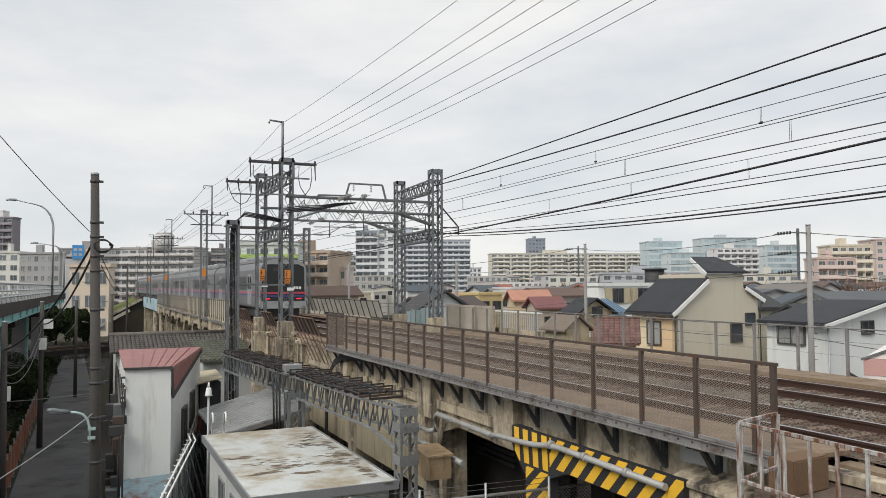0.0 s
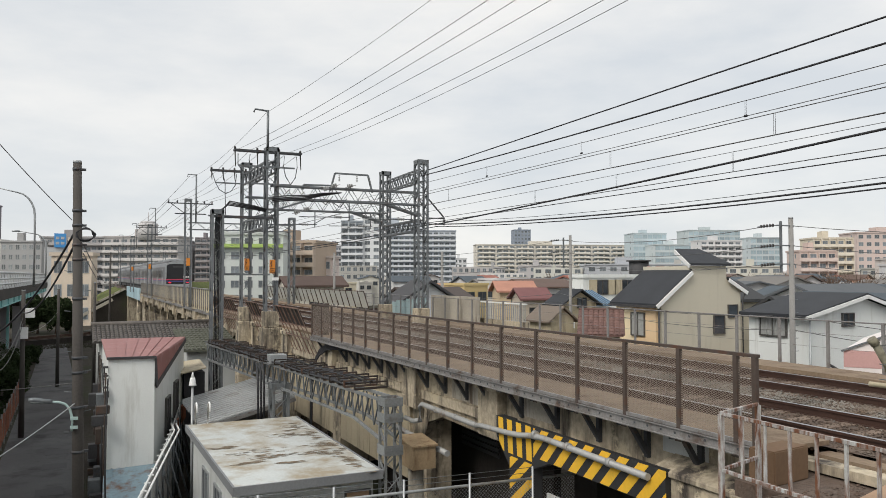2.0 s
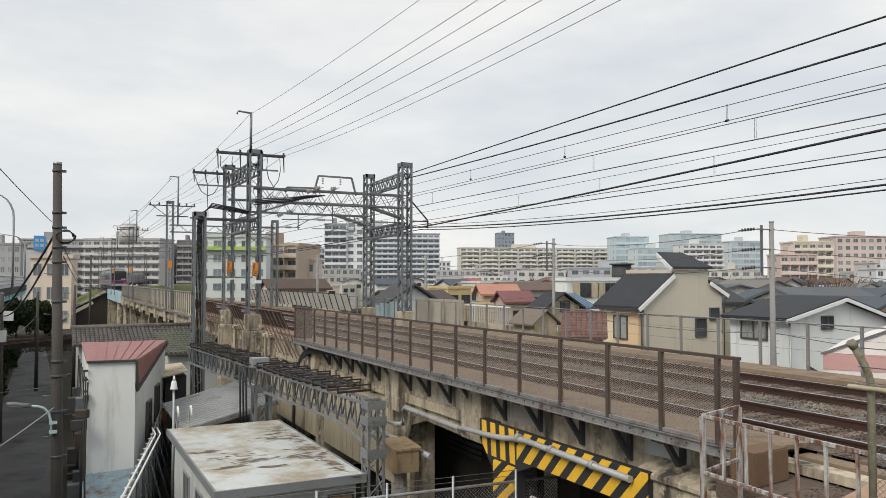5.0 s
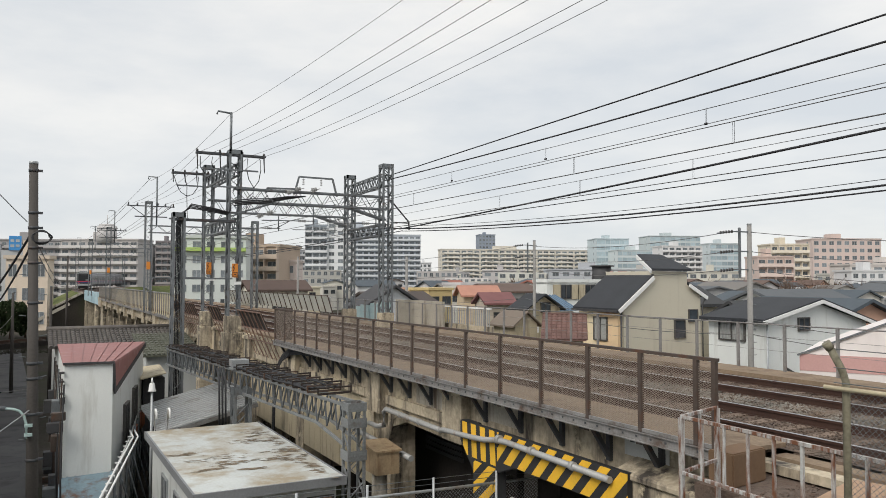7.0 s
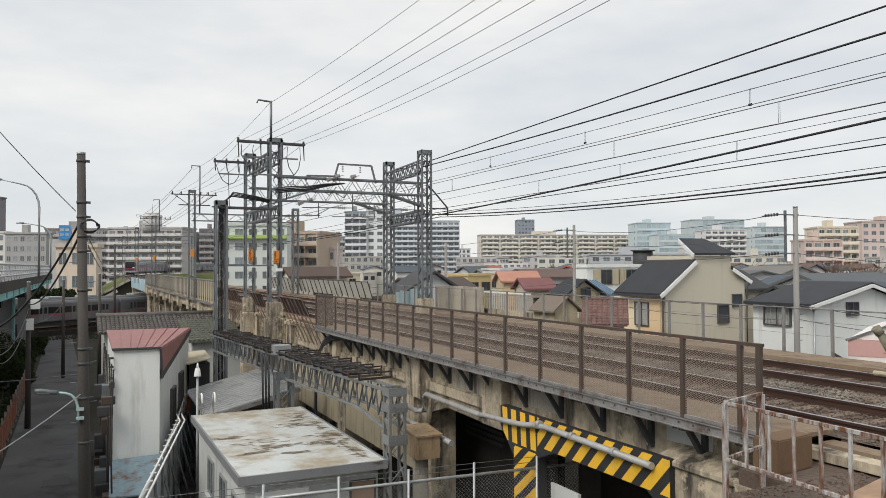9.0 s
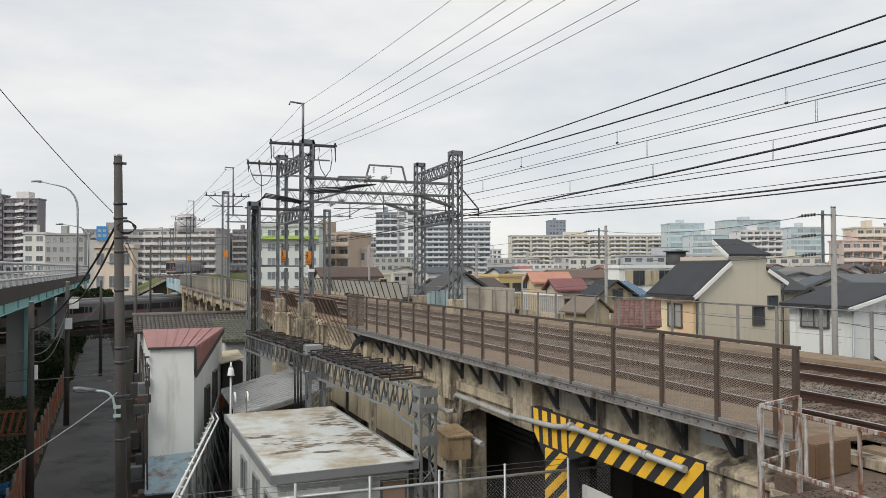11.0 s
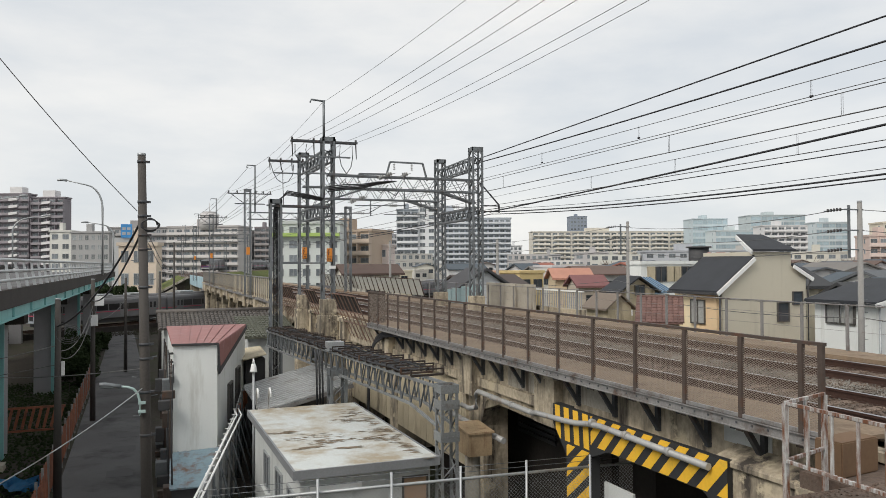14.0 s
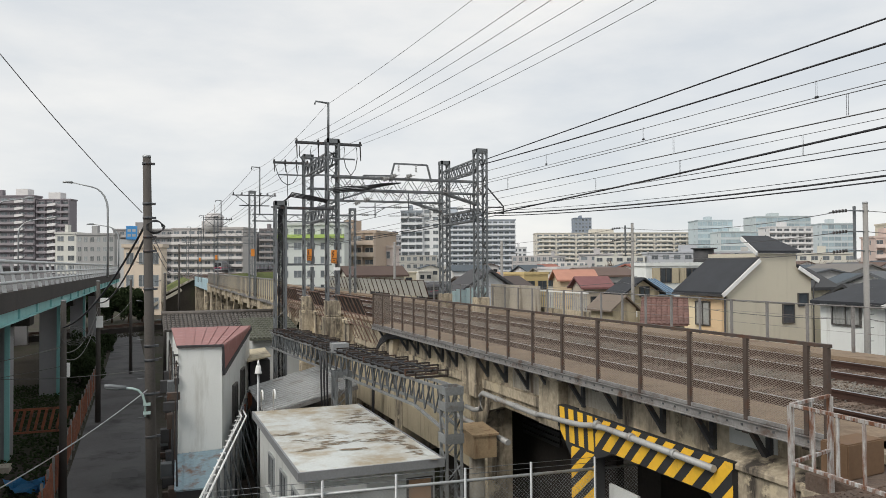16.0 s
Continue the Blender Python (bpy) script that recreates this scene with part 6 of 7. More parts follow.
for poly in ([(26.55, Y0 - 0.15, 6.95), (28.95, Y0 - 0.15, 8.72), (28.95, Y0 + 3.6, 8.72), (26.55, Y0 + 3.6, 6.95)], [(28.75, Y0 - 0.2, 9.02), (31.65, Y0 - 0.2, 9.02), (31.3, Y0 + 1.7, 9.85), (29.5, Y0 + 1.7, 9.85)], [(31.5, Y0 - 0.15, 8.32), (32.85, Y0 - 0.15, 7.6), (32.85, Y0 + 3.6, 7.6), (31.5, Y0 + 3.6, 8.32)]):
    wall_poly("roof", yh, poly, (0, 0, 0.12), "slate", "black slate roof")
bm = B()
beam(bm, (26.55, Y0 - 0.18, 6.9), (28.95, Y0 - 0.18, 8.66), 0.06, 0.2)
part("bargeboard", bm, "white", yh, "white bargeboard")
bm = B()
beam(bm, (32.85, Y0 - 0.18, 7.55), (31.5, Y0 - 0.18, 8.26), 0.06, 0.2)
part("bargeboard", bm, "white", yh, "white bargeboard")
bm = B()
beam(bm, (28.72, Y0 - 0.22, 8.98), (29.46, Y0 + 1.7, 9.82), 0.06, 0.2)
part("bargeboard", bm, "white", yh, "white bargeboard")
bm = B()
beam(bm, (26.5, Y0 - 0.15, 6.92), (26.5, Y0 + 3.6, 6.92), 0.12, 0.12)
tube(bm, [(26.8, Y0 - 0.05, 6.9), (26.8, Y0 - 0.05, 2)], 0.05, 8)
tube(bm, [(32.75, Y0 - 0.1, 7.5), (32.55, Y0 - 0.1, 7.2), (32.55, Y0 - 0.1, 2)], 0.04, 8)
part("gutter", bm, "dark", yh)
put("window", window_mesh(1.1, 1.25, "curtain_glass", "frame", 1), yh, pose(26.83, Y0 + 1.6, 5.95, 0, 0, -90))
put("window", window_mesh(0.8, 1.0, "glass", "frame", 0), yh, pose(30.9, Y0 - 0.02, 5.9))
put("window", window_mesh(0.7, 0.7, "glass", "frame", 0), yh, pose(31.9, Y0 - 0.02, 6.6))

wh = thing("white_house", pose(0, 0, 0), "white house with a dark hipped roof beside the tracks", "house")
wall_poly("wall", wh, [(25.5, 20.55, 0), (31.8, 20.55, 0), (31.8, 20.55, 6.75), (28.6, 20.55, 7.6), (25.5, 20.55, 6.95)], (0, 2.9, 0), "white_wall")
for poly in ([(25.1, 20.3, 6.88), (28.6, 20.3, 7.68), (28.6, 23.6, 7.68), (25.1, 23.6, 6.88)], [(32.3, 20.3, 6.65), (28.6, 20.3, 7.68), (28.6, 23.6, 7.68), (32.3, 23.6, 6.65)]):
    wall_poly("roof", wh, poly, (0, 0, 0.12), "slate", "dark slate roof")
for x, z in ((25.0, 6.86), (32.3, 6.63)):
    bm = B()
    beam(bm, (x, 20.27, z), (28.6, 20.27, 7.66), 0.05, 0.14)
    part("bargeboard", bm, "white", wh)
put("window", window_mesh(1.35, 0.8, "curtain_glass", "frame", 1), wh, pose(25.48, 22.2, 6.45, 0, 0, -90))
bm = B()
for k in range(8):
    tube(bm, [(25.38, 21.6 + 0.17 * k, 6.1), (25.38, 21.6 + 0.17 * k, 6.8)], 0.01, 5)
part("window_grille", bm, "galv_light", wh)["kind"] = "stuff"
put("window", window_mesh(0.7, 0.55, "glass", "frame", 1), wh, pose(27.7, 20.53, 6.75))
bm = B()
tube(bm, [(25.4, 20.42, 6.85), (25.4, 20.42, 1)], 0.04, 8)
part("downpipe", bm, "galv_light", wh)
ph = thing("pink_house", pose(18.7, 14.0, 0, 0, 0, -60), "white gable wall with a faded pink band", "house")
wall_poly("wall", ph, [(0, 0, 0), (5.2, 0, 0), (5.2, 0, 6.5), (2.6, 0, 7.6), (0, 0, 6.5)], (0, 5, 0), paint((0.78, 0.73, 0.71)))
wall_poly("band", ph, [(0.0, -0.012, 6.05), (5.2, -0.012, 6.05), (5.2, -0.012, 6.5), (0.0, -0.012, 6.5)], (0, 0.008, 0), "pink", "faded pink band")
for x in (-0.05, 5.25):
    bm = B()
    beam(bm, (x, -0.03, 6.47), (2.6, -0.03, 7.61), 0.06, 0.05)
    part("rake_edge", bm, "galv", ph, "thin grey roof edge")
bm = B()
tube(bm, [(-0.35, -0.1, 6.25), (-0.35, -0.1, 6.1), (-0.1, -0.1, 5.95)], 0.04, 8)
part("gutter", bm, "dark", ph)

rt = thing("tiled_house", pose(21.1, 29.4, 0, 0, 0, -38), "small house with a brown-red tiled roof", "house")
bm = B()
box(bm, 0.15, 0.3, 0, 1.9, 4.2, 5.75)
part("wall", bm, "cream_panel", rt)
bm = B()
prism(bm, [(0, 0, 5.7), (2.05, 0, 5.7), (2.05, 2.3, 6.75), (0, 2.3, 6.75)], (0, 0, 0.06))
prism(bm, [(0, 4.6, 5.7), (2.05, 4.6, 5.7), (2.05, 2.3, 6.75), (0, 2.3, 6.75)], (0, 0, 0.06))
part("roof_base", bm, "tile_red", rt)
bm = B()
tube(bm, [(-0.05, 2.3, 6.84), (2.1, 2.3, 6.84)], 0.08, 8)
part("ridge", bm, "tile_red", rt)
bm = B()
prism(bm, [(-0.12, 0, 0), (0.12, 0, 0), (0.1, 0, 0.04), (0, 0, 0.07), (-0.1, 0, 0.04)], (0, 0.3, -0.015))
rt_me = mesh_of(bm, "tile", "tile_red")
for r in range(9):
    for c in range(9):
        put("tile", rt_me, rt, pose(0.06 + 0.242 * c, 0.255 * r, 5.755 + 0.1164 * r, 24.5, 0, 0))
sg = thing("side_gable", pose(0, 0, 0), "cream gable with a brown roof behind the fence", "house")
wall_poly("wall", sg, [(22.0, 33, 0), (23.4, 33, 0), (23.4, 33, 6.25), (22.7, 33, 6.8), (22.0, 33, 6.25)], (0, 2.0, 0), "cream_panel")
for s in (-1, 1):
    wall_poly("roof", sg, [(22.7 + s * 0.95, 32.8, 6.08), (22.7, 32.8, 6.84), (22.7, 35.2, 6.84), (22.7 + s * 0.95, 35.2, 6.08)], (0, 0, 0.08), paint((0.19, 0.155, 0.125)))

fb = thing("flat_roofed_house", pose(0, 0, 0), "white flat-roofed house with shuttered windows", "house")
bm = B()
box(bm, 33.5, 46, 0, 39.2, 47.6, 8.35)
part("wall", bm, "white_wall", fb)
bm = B()
box(bm, 33.4, 45.9, 8.35, 39.3, 47.7, 8.6)
part("parapet", bm, "white_wall", fb)
for x in (35.2, 37.5):
    put("window", window_mesh(1.0, 1.1, "glass", "frame", 1), fb, pose(x, 45.98, 7.65))
    for s in (-1, 1):
        bm = B()
        box(bm, x + s * 0.85 - 0.33, 45.93, 7.1, x + s * 0.85 + 0.33, 46, 8.2)
        part("shutter", bm, "cream_panel", fb)
bm = B()
box(bm, 39.5, 47, 0, 45, 54, 8.2)
solid("annex_house", bm, "cream_panel", "cream annex with a flat roof", "house")
bm = B()
tube(bm, [(39.9, 47.5, 8.2), (39.9, 47.5, 9.6)], 0.75, 10)
tube(bm, [(39.9, 47.5, 9.6), (39.9, 47.5, 9.7)], 0.95, 10)
solid("water_tank", bm, "dark", "dark slatted rooftop tank beside washing lines", "tank")
for k in range(11):
    bm = B()
    w = rs.uniform(0.2, 0.45)
    box(bm, 40 + k * 0.42, 46.6, 8.25 + rs.uniform(0, 0.3), 40 + k * 0.42 + w, 46.64, 9.25)
    part("garment", bm, rs.choice(["white", "pink", "dark", "white", "blue_tin"]), fb, "washing on a line")
dh = thing("dormer_house", pose(0, 0, 0), "small house with black gabled dormer roof", "house")
wall_poly("wall", dh, [(26.35, 38.3, 0), (28.85, 38.3, 0), (28.85, 38.3, 6.8), (27.6, 38.3, 7.55), (26.35, 38.3, 6.8)], (0, 1.6, 0), "cream_panel")
for poly in ([(26.1, 38.0, 6.66), (27.6, 38.0, 7.6), (27.6, 40.1, 7.6), (26.1, 40.1, 6.66)], [(29.1, 38.0, 6.66), (27.6, 38.0, 7.6), (27.6, 40.1, 7.6), (29.1, 40.1, 6.66)]):
    wall_poly("roof", dh, poly, (0, 0, 0.1), "slate")
put("window", window_mesh(0.7, 0.65, "glass", "frame", 1), dh, pose(27.75, 38.28, 6.85))
bt = thing("blue_roofed_house", pose(0, 0, 0), "house with a faded blue tiled roof", "house")
bm = B()
box(bm, 30.8, 41, 0, 32.0, 45, 6.45)
part("wall", bm, "cream_panel", bt)
bm = B()
prism(bm, [(30.6, 40.7, 6.5), (32.2, 40.7, 6.5), (32.0, 43, 7.4), (30.6, 43, 7.4)], (0, 0, 0.08))
blue_tile = mat("blue_tile", (0.13, 0.20, 0.28), 0.6, var=0.25, scale=2, fine=12)
part("roof", bm, blue_tile, bt)
for k in range(7):
    bm = B()
    beam(bm, (30.64 + 0.25 * k, 40.7, 6.61), (30.64 + 0.22 * k, 43, 7.51), 0.08, 0.06)
    part("roof_rib", bm, blue_tile, bt)


def small_house(x, y, w, d, h, wall, roof, rz, rise=1.1, label="small house among the roofs", flat=False):
    o = thing("house", pose(x, y, 0, 0, 0, rz), label, "house", "houses of the quarter")
    if flat:
        bm = B()
        box(bm, -w / 2, -d / 2, 0, w / 2, d / 2, h)
        part("wall", bm, paint(wall), o)
        bm = B()
        box(bm, -w / 2 - 0.12, -d / 2 - 0.12, h, w / 2 + 0.12, d / 2 + 0.12, h + 0.3)
        part("roof", bm, paint(wall), o)
    else:
        wall_poly("wall", o, [(-w / 2, -d / 2, 0), (w / 2, -d / 2, 0), (w / 2, -d / 2, h), (0, -d / 2, h + rise), (-w / 2, -d / 2, h)], (0, d, 0), paint(wall))
        for s in (-1, 1):
            wall_poly("roof", o, [(s * (w / 2 + 0.4), -d / 2 - 0.4, h - 0.1 * rise), (0, -d / 2 - 0.4, h + rise), (0, d / 2 + 0.4, h + rise), (s * (w / 2 + 0.4), d / 2 + 0.4, h - 0.1 * rise)], (0, 0, 0.18), paint(roof))
    for k in range(2):
        put("window", HW, o, pose(-w / 4 + k * w / 2, -d / 2 - 0.01, h - 1.3))
    put("window", HW, o, pose(-w / 2 - 0.01, 0, h - 1.3, 0, 0, -90))


HW = window_mesh(1.3, 1.1, "glass", "frame", 1)
small_house(22.8, 51, 4.4, 2.4, 6.6, (0.62, 0.64, 0.66), (0.06, 0.06, 0.065), 4, 1.4, "grey gabled house with a dark roof")
small_house(20.6, 72, 3.6, 5.4, 7.5, (0.66, 0.63, 0.55), (0.09, 0.06, 0.05), 90, 0.8, "white house with a dark brown roof")
small_house(43.6, 84, 3.6, 4, 7.3, (0.58, 0.45, 0.22), (0.5, 0.35, 0.1), 10, 0.4, "bright yellow building with a flat roof", True)
small_house(41, 68.5, 4.6, 3.5, 6.9, (0.6, 0.48, 0.32), (0.42, 0.21, 0.15), 70, 0.9, "yellow house with an orange-red roof")
small_house(39.0, 62.0, 2.8, 2.6, 6.3, (0.5, 0.44, 0.36), (0.19, 0.085, 0.085), 80, 0.9, "house with a maroon metal roof")
small_house(26.5, 58, 5.6, 5, 6.6, (0.6, 0.54, 0.42), (0.07, 0.055, 0.05), 88, 0.8, "cream house with a dark brown roof")
small_house(35.6, 36, 4.0, 4.5, 7.0, (0.62, 0.58, 0.47), (0.045, 0.047, 0.05), 90, 1.0, "cream house with a black roof")
small_house(37.4, 30.5, 3.8, 4.0, 6.2, (0.62, 0.6, 0.52), (0.045, 0.047, 0.05), 84, 1.0, "cream house with a black roof")
walls = [(0.62, 0.6, 0.55), (0.5, 0.47, 0.4), (0.55, 0.42, 0.3), (0.66, 0.67, 0.67), (0.4, 0.4, 0.4), (0.55, 0.34, 0.25), (0.6, 0.55, 0.42)]
roofs = [(0.06, 0.06, 0.065), (0.12, 0.08, 0.065), (0.1, 0.11, 0.12), (0.28, 0.11, 0.08), (0.07, 0.088, 0.105), (0.17, 0.16, 0.15)]
hr = random.Random(11)
for k in range(170):
    y = 62 + 300 * hr.random() ** 1.5
    x = 20 + (y + 20) * hr.uniform(0.06, 1.7)
    if x < 27 + bend(y) or (x < 48 and y < 92):
        continue
    if abs((x - 3.2) * math.cos(radians(LOW_TURN)) - (y - 120.4) * math.sin(radians(LOW_TURN))) < 9:
        continue
    small_house(x, y, hr.uniform(6, 10), hr.uniform(6, 9), hr.uniform(5.0, 7.4), hr.choice(walls), hr.choice(roofs), hr.choice((0, 90)) + hr.uniform(-12, 12), hr.uniform(0.8, 1.6),
                hr.choice(("small house with a tiled roof", "plain two-storey house in the quarter", "low house among crowded roofs")), hr.random() < 0.3)
for k in range(46):
    y = 78 + 150 * hr.random()
    x = 30 + y * hr.uniform(0.1, 1.25)
    v = hr.uniform(0.45, 0.7)
    if x < 50 and y < 92 or abs((x - 3.2) * math.cos(radians(LOW_TURN)) - (y - 120.4) * math.sin(radians(LOW_TURN))) < 9:
        continue
    small_house(x, y, hr.uniform(4, 6.5), hr.uniform(4, 6), hr.uniform(6.2, 8.0), (v, v * 0.97, v * hr.uniform(0.85, 1.0)), hr.choice(roofs), hr.choice((0, 90)) + hr.uniform(-12, 12), hr.uniform(0.7, 1.3),
                "pale two-storey house among crowded roofs", hr.random() < 0.4)
for k in range(16):
    small_house(40 + k * 9 + hr.uniform(-2, 2), 22 + hr.uniform(0, 26), hr.uniform(6, 8), hr.uniform(6, 8), hr.uniform(5.0, 6.6), hr.choice(walls), hr.choice(roofs), hr.choice((0, 90)) + hr.uniform(-8, 8), 1.2, "plain two-storey house in the quarter")


# ---- poles with line hardware on the right ----
def line_pole(x, y, h, label):
    p = pole(x, y, h, 0.13, "pole_pale", label, bands=False)
    for z, s in ((h - 0.25, 0.7), (h - 0.95, 0.7), (h - 1.6, 0.7)):
        bm = B()
        beam(bm, (-s, 0, z), (0.15, 0, z), 0.045, 0.045)
        tube(bm, [(-s, 0, z), (-s - 0.6, 0.3, z - 0.06)], 0.02, 6)
        part("insulator_arm", bm, "galv", p)
        bm = B()
        for j in range(5):
            tube(bm, [(-s - 0.09 * j - 0.1, 0.045 * j + 0.05, z - 0.01 * j), (-s - 0.09 * j - 0.14, 0.045 * j + 0.07, z - 0.01 * j)], 0.055, 8)
        part("insulator", bm, "insulator", p)
    bm = B()
    beam(bm, (-0.45, 0.05, h - 1.9), (-0.45, 0.05, h - 0.1), 0.07)
    part("side_post", bm, "galv", p)
    for k in range(7):
        bm = B()
        tube(bm, [(0.12, 0, 1.8 + 0.45 * k + h * 0.3), (0.3, 0, 1.8 + 0.45 * k + h * 0.3)], 0.012, 5)
        part("step", bm, "galv", p)
    return p


line_pole(22.75, 19.0, 10.5, "pale concrete utility pole with dark line insulators")
q = line_pole(26.6, 37.8, 10.85, "pale concrete utility pole with dark line insulators")
bm = B()
box(bm, -0.16, -0.2, 5.4, 0.16, -0.17, 5.75)
part("sign", bm, "white", q, "small white sign plate")
for dz in (0.25, 0.95, 1.6, 3.4, 3.9):
    wire("service_cable", sag((22.0, 19.2, 10.5 - dz), (25.9, 37.8, 10.85 - dz), 0.35), 0.013, "wire_thin", "black service cable hung between poles", group="service cables")
    wire("service_cable", sag((25.9, 37.8, 10.85 - dz), (21, 66, 10.4 - dz), 0.5), 0.013, "wire_thin", "black service cable hung between poles", group="service cables")
    wire("service_cable", sag((22.75, 19.0, 10.5 - dz), (27, 3, 10.2 - dz), 0.5), 0.013, "wire_thin", "black service cable hung between poles", group="service cables")
pole(21, 66, 10.5, 0.15, "pole_pale", "pale concrete utility pole behind the gantry", bands=False)
pole(24, 50, 10.2, 0.15, "pole_pale", "pale concrete utility pole behind the gantry", bands=False)


# ---- skyline ----
def apartment(p0, p1, h, depth, floors, bays, wall, rail, label, glass="far_glass", balcony=True, stairs=(), top=True, segments=1, category="apartment block"):
    """A block whose front runs from p0 to p1 (x, y), with a balcony, or a window row, on each floor."""
    a, b = Vector((*p0, 0)), Vector((*p1, 0))
    w = (b - a).length
    rz = math.degrees(math.atan2(b.y - a.y, b.x - a.x))
    o = thing("apartment_block", pose(a.x, a.y, 0, 0, 0, rz), label, category, "skyline blocks")
    bm = B()
    box(bm, 0, 0, 0, w, depth, h)
    part("wall", bm, paint(wall), o)
    if top:
        bm = B()
        box(bm, -0.3, -0.3, h, w + 0.3, depth + 0.3, h + 0.6)
        box(bm, w * 0.35, depth * 0.3, h + 0.6, w * 0.5, depth * 0.7, h + 3.2)
        part("roof", bm, paint(tuple(c * 0.9 for c in wall)), o)
    fh = h / floors
    bw = w / bays
    wide, tall = (0.94, 0.66) if glass == "blue_glass" else (0.72 if balcony else 0.6, 0.52)
    me = window_mesh(bw * wide, fh * tall, glass, "frame_pale", 1)
    if balcony:
        bm = B()
        sw = w / segments
        x0, x1 = (0, w) if segments == 1 else (sw * 0.1, sw * 0.9)
        box(bm, x0, -1.3, 0, x1, 0, 0.18)
        box(bm, x0, -1.35, 0.18, x1, -1.22, fh * 0.38)
        bal = mesh_of(bm, "balcony", paint(rail))
        bm = B()
        box(bm, -0.08, -1.28, 0, 0.08, 0, fh * 0.97)
        div = mesh_of(bm, "divider", paint(rail))
    first = max(0, int((5.0 - 0) / fh) - 1)
    for f in range(first, floors):
        z = f * fh
        for c in range(bays):
            put("window", me, o, pose((c + 0.5) * bw, -0.02, z + fh * 0.52))
        if balcony:
            for k in range(segments):
                put("balcony", bal, o, pose(k * sw, 0, z))
            if bays <= 6:
                for c in range(bays + 1):
                    put("divider", div, o, pose(c * bw, 0, z))
    # outdoor stairs: a white head and white landings, one above the other
    for x in stairs:
        bm = B()
        box(bm, x - 2.6, 0.5, h - 0.5, x + 2.6, depth - 0.5, h + 3.4)
        part("stair_head", bm, paint((0.66, 0.65, 0.65)), o)
        bm = B()
        prism(bm, [(-1.9, -2.0, 0.1), (1.7, -2.0, 0.5), (1.7, -2.0, 1.6), (-1.9, -2.0, 1.2)], (0, 2.0, 0))
        landing = mesh_of(bm, "landing", paint((0.68, 0.67, 0.67)))
        for f in range(first, floors):
            put("landing", landing, o, pose(x, 0, f * fh))
    # the end wall that faces the lane of view
    sm = window_mesh(1.2, fh * 0.45, glass, "frame_pale", 0)
    for f in range(first, floors):
        put("window", sm, o, pose(-0.02, depth * 0.3, (f + 0.55) * fh, 0, 0, -90))
    return o


GREY, LGREY, WHITE = (0.36, 0.36, 0.37), (0.5, 0.51, 0.52), (0.66, 0.67, 0.68)
apartment((-72, 382), (-44, 371), 39, 6, 13, 8, (0.235, 0.215, 0.235), (0.285, 0.265, 0.285), "tall purple-grey apartment block with balconies", stairs=(6.0, 24.2))
apartment((-43, 372), (-30, 366.7), 37.5, 6, 13, 4, (0.24, 0.22, 0.24), (0.285, 0.265, 0.285), "tall purple-grey apartment block with balconies", stairs=(7.0,))
apartment((-28.2, 290.3), (-21.5, 287.5), 19.8, 5, 6, 2, (0.62, 0.62, 0.58), LGREY, "cream end block of flats", balcony=False)
apartment((-21.5, 287.5), (-9.5, 283), 19.4, 5, 6, 6, (0.36, 0.36, 0.36), LGREY, "grey block of flats with square windows", "pale_glass", balcony=False)
apartment((-11.4, 326), (10.2, 318), 22.8, 5, 8, 10, (0.33, 0.32, 0.32), (0.40, 0.385, 0.385), "long grey apartment block with balcony rows")
apartment((9.6, 297), (33, 283), 22.0, 12, 8, 9, (0.46, 0.44, 0.43), (0.58, 0.56, 0.55), "pale grey apartment block with balcony rows")
ap = thing("round_tower", pose(23.7, 290, 0), "round pale grey rooftop tower with an aerial", "tower")
bm = B()
tube(bm, [(0, 0, 21), (0, 0, 27.0)], 3.2, 20)
tube(bm, [(0, 0, 26.2), (0, 0, 26.5)], 3.5, 20)
tube(bm, [(0, 0, 27.0), (0, 0, 27.7)], 2.6, 20)
tube(bm, [(0, 0, 27.7), (0, 0, 31)], 0.12, 6)
part("drum", bm, paint((0.5, 0.49, 0.49)), ap)
apartment((46.5, 411), (54, 408), 25.5, 12, 8, 3, LGREY, WHITE, "distant pale apartment tower")
apartment((56, 407), (64, 404), 27.5, 12, 9, 3, (0.25, 0.23, 0.24), (0.3, 0.28, 0.28), "distant dark apartment tower")
apartment((-3.4, 146.5), (2.8, 144.4), 11.9, 3, 3, 3, (0.62, 0.53, 0.43), WHITE, "cream office building with dark windows", balcony=False)
bs = thing("billboard", pose(-3.9, 160, 13.2), "blue billboard with pale lettering bars on a roof", "billboard")
bm = B()
box(bm, 0.6, 0, 0.6, 2.6, 0.2, 3.2)
part("board", bm, "blue_sign", bs)
for z in (1.15, 2.1):
    for k in range(2):
        bm = B()
        box(bm, 0.85 + 0.85 * k, -0.02, z, 1.45 + 0.85 * k, 0.0, z + 0.5)
        part("lettering_bar", bm, "alu", bs)
bm = B()
box(bm, -1, 0.3, -13.2, 3, 8, 0.6)
part("base", bm, paint(LGREY), bs)
apartment((24.3, 151.5), (36.5, 147), 16.4, 12, 6, 5, (0.56, 0.60, 0.58), (0.62, 0.66, 0.64), "white-green apartment building with green awnings", balcony=False)
bm = B()
box(bm, 0, -1.0, 0, 13.0, -0.05, 0.7)
o = solid("awning", bm, paint((0.36, 0.5, 0.14)), "long lime green awning band on a building", "awning")
o.matrix_basis = pose(24.3, 151.5, 13.9, 0, 0, -20.2)
apartment((35.5, 168.6), (46.5, 159.5), 15.5, 12, 6, 5, (0.46, 0.37, 0.29), (0.52, 0.43, 0.35), "brown tiled apartment building with stepped balconies")
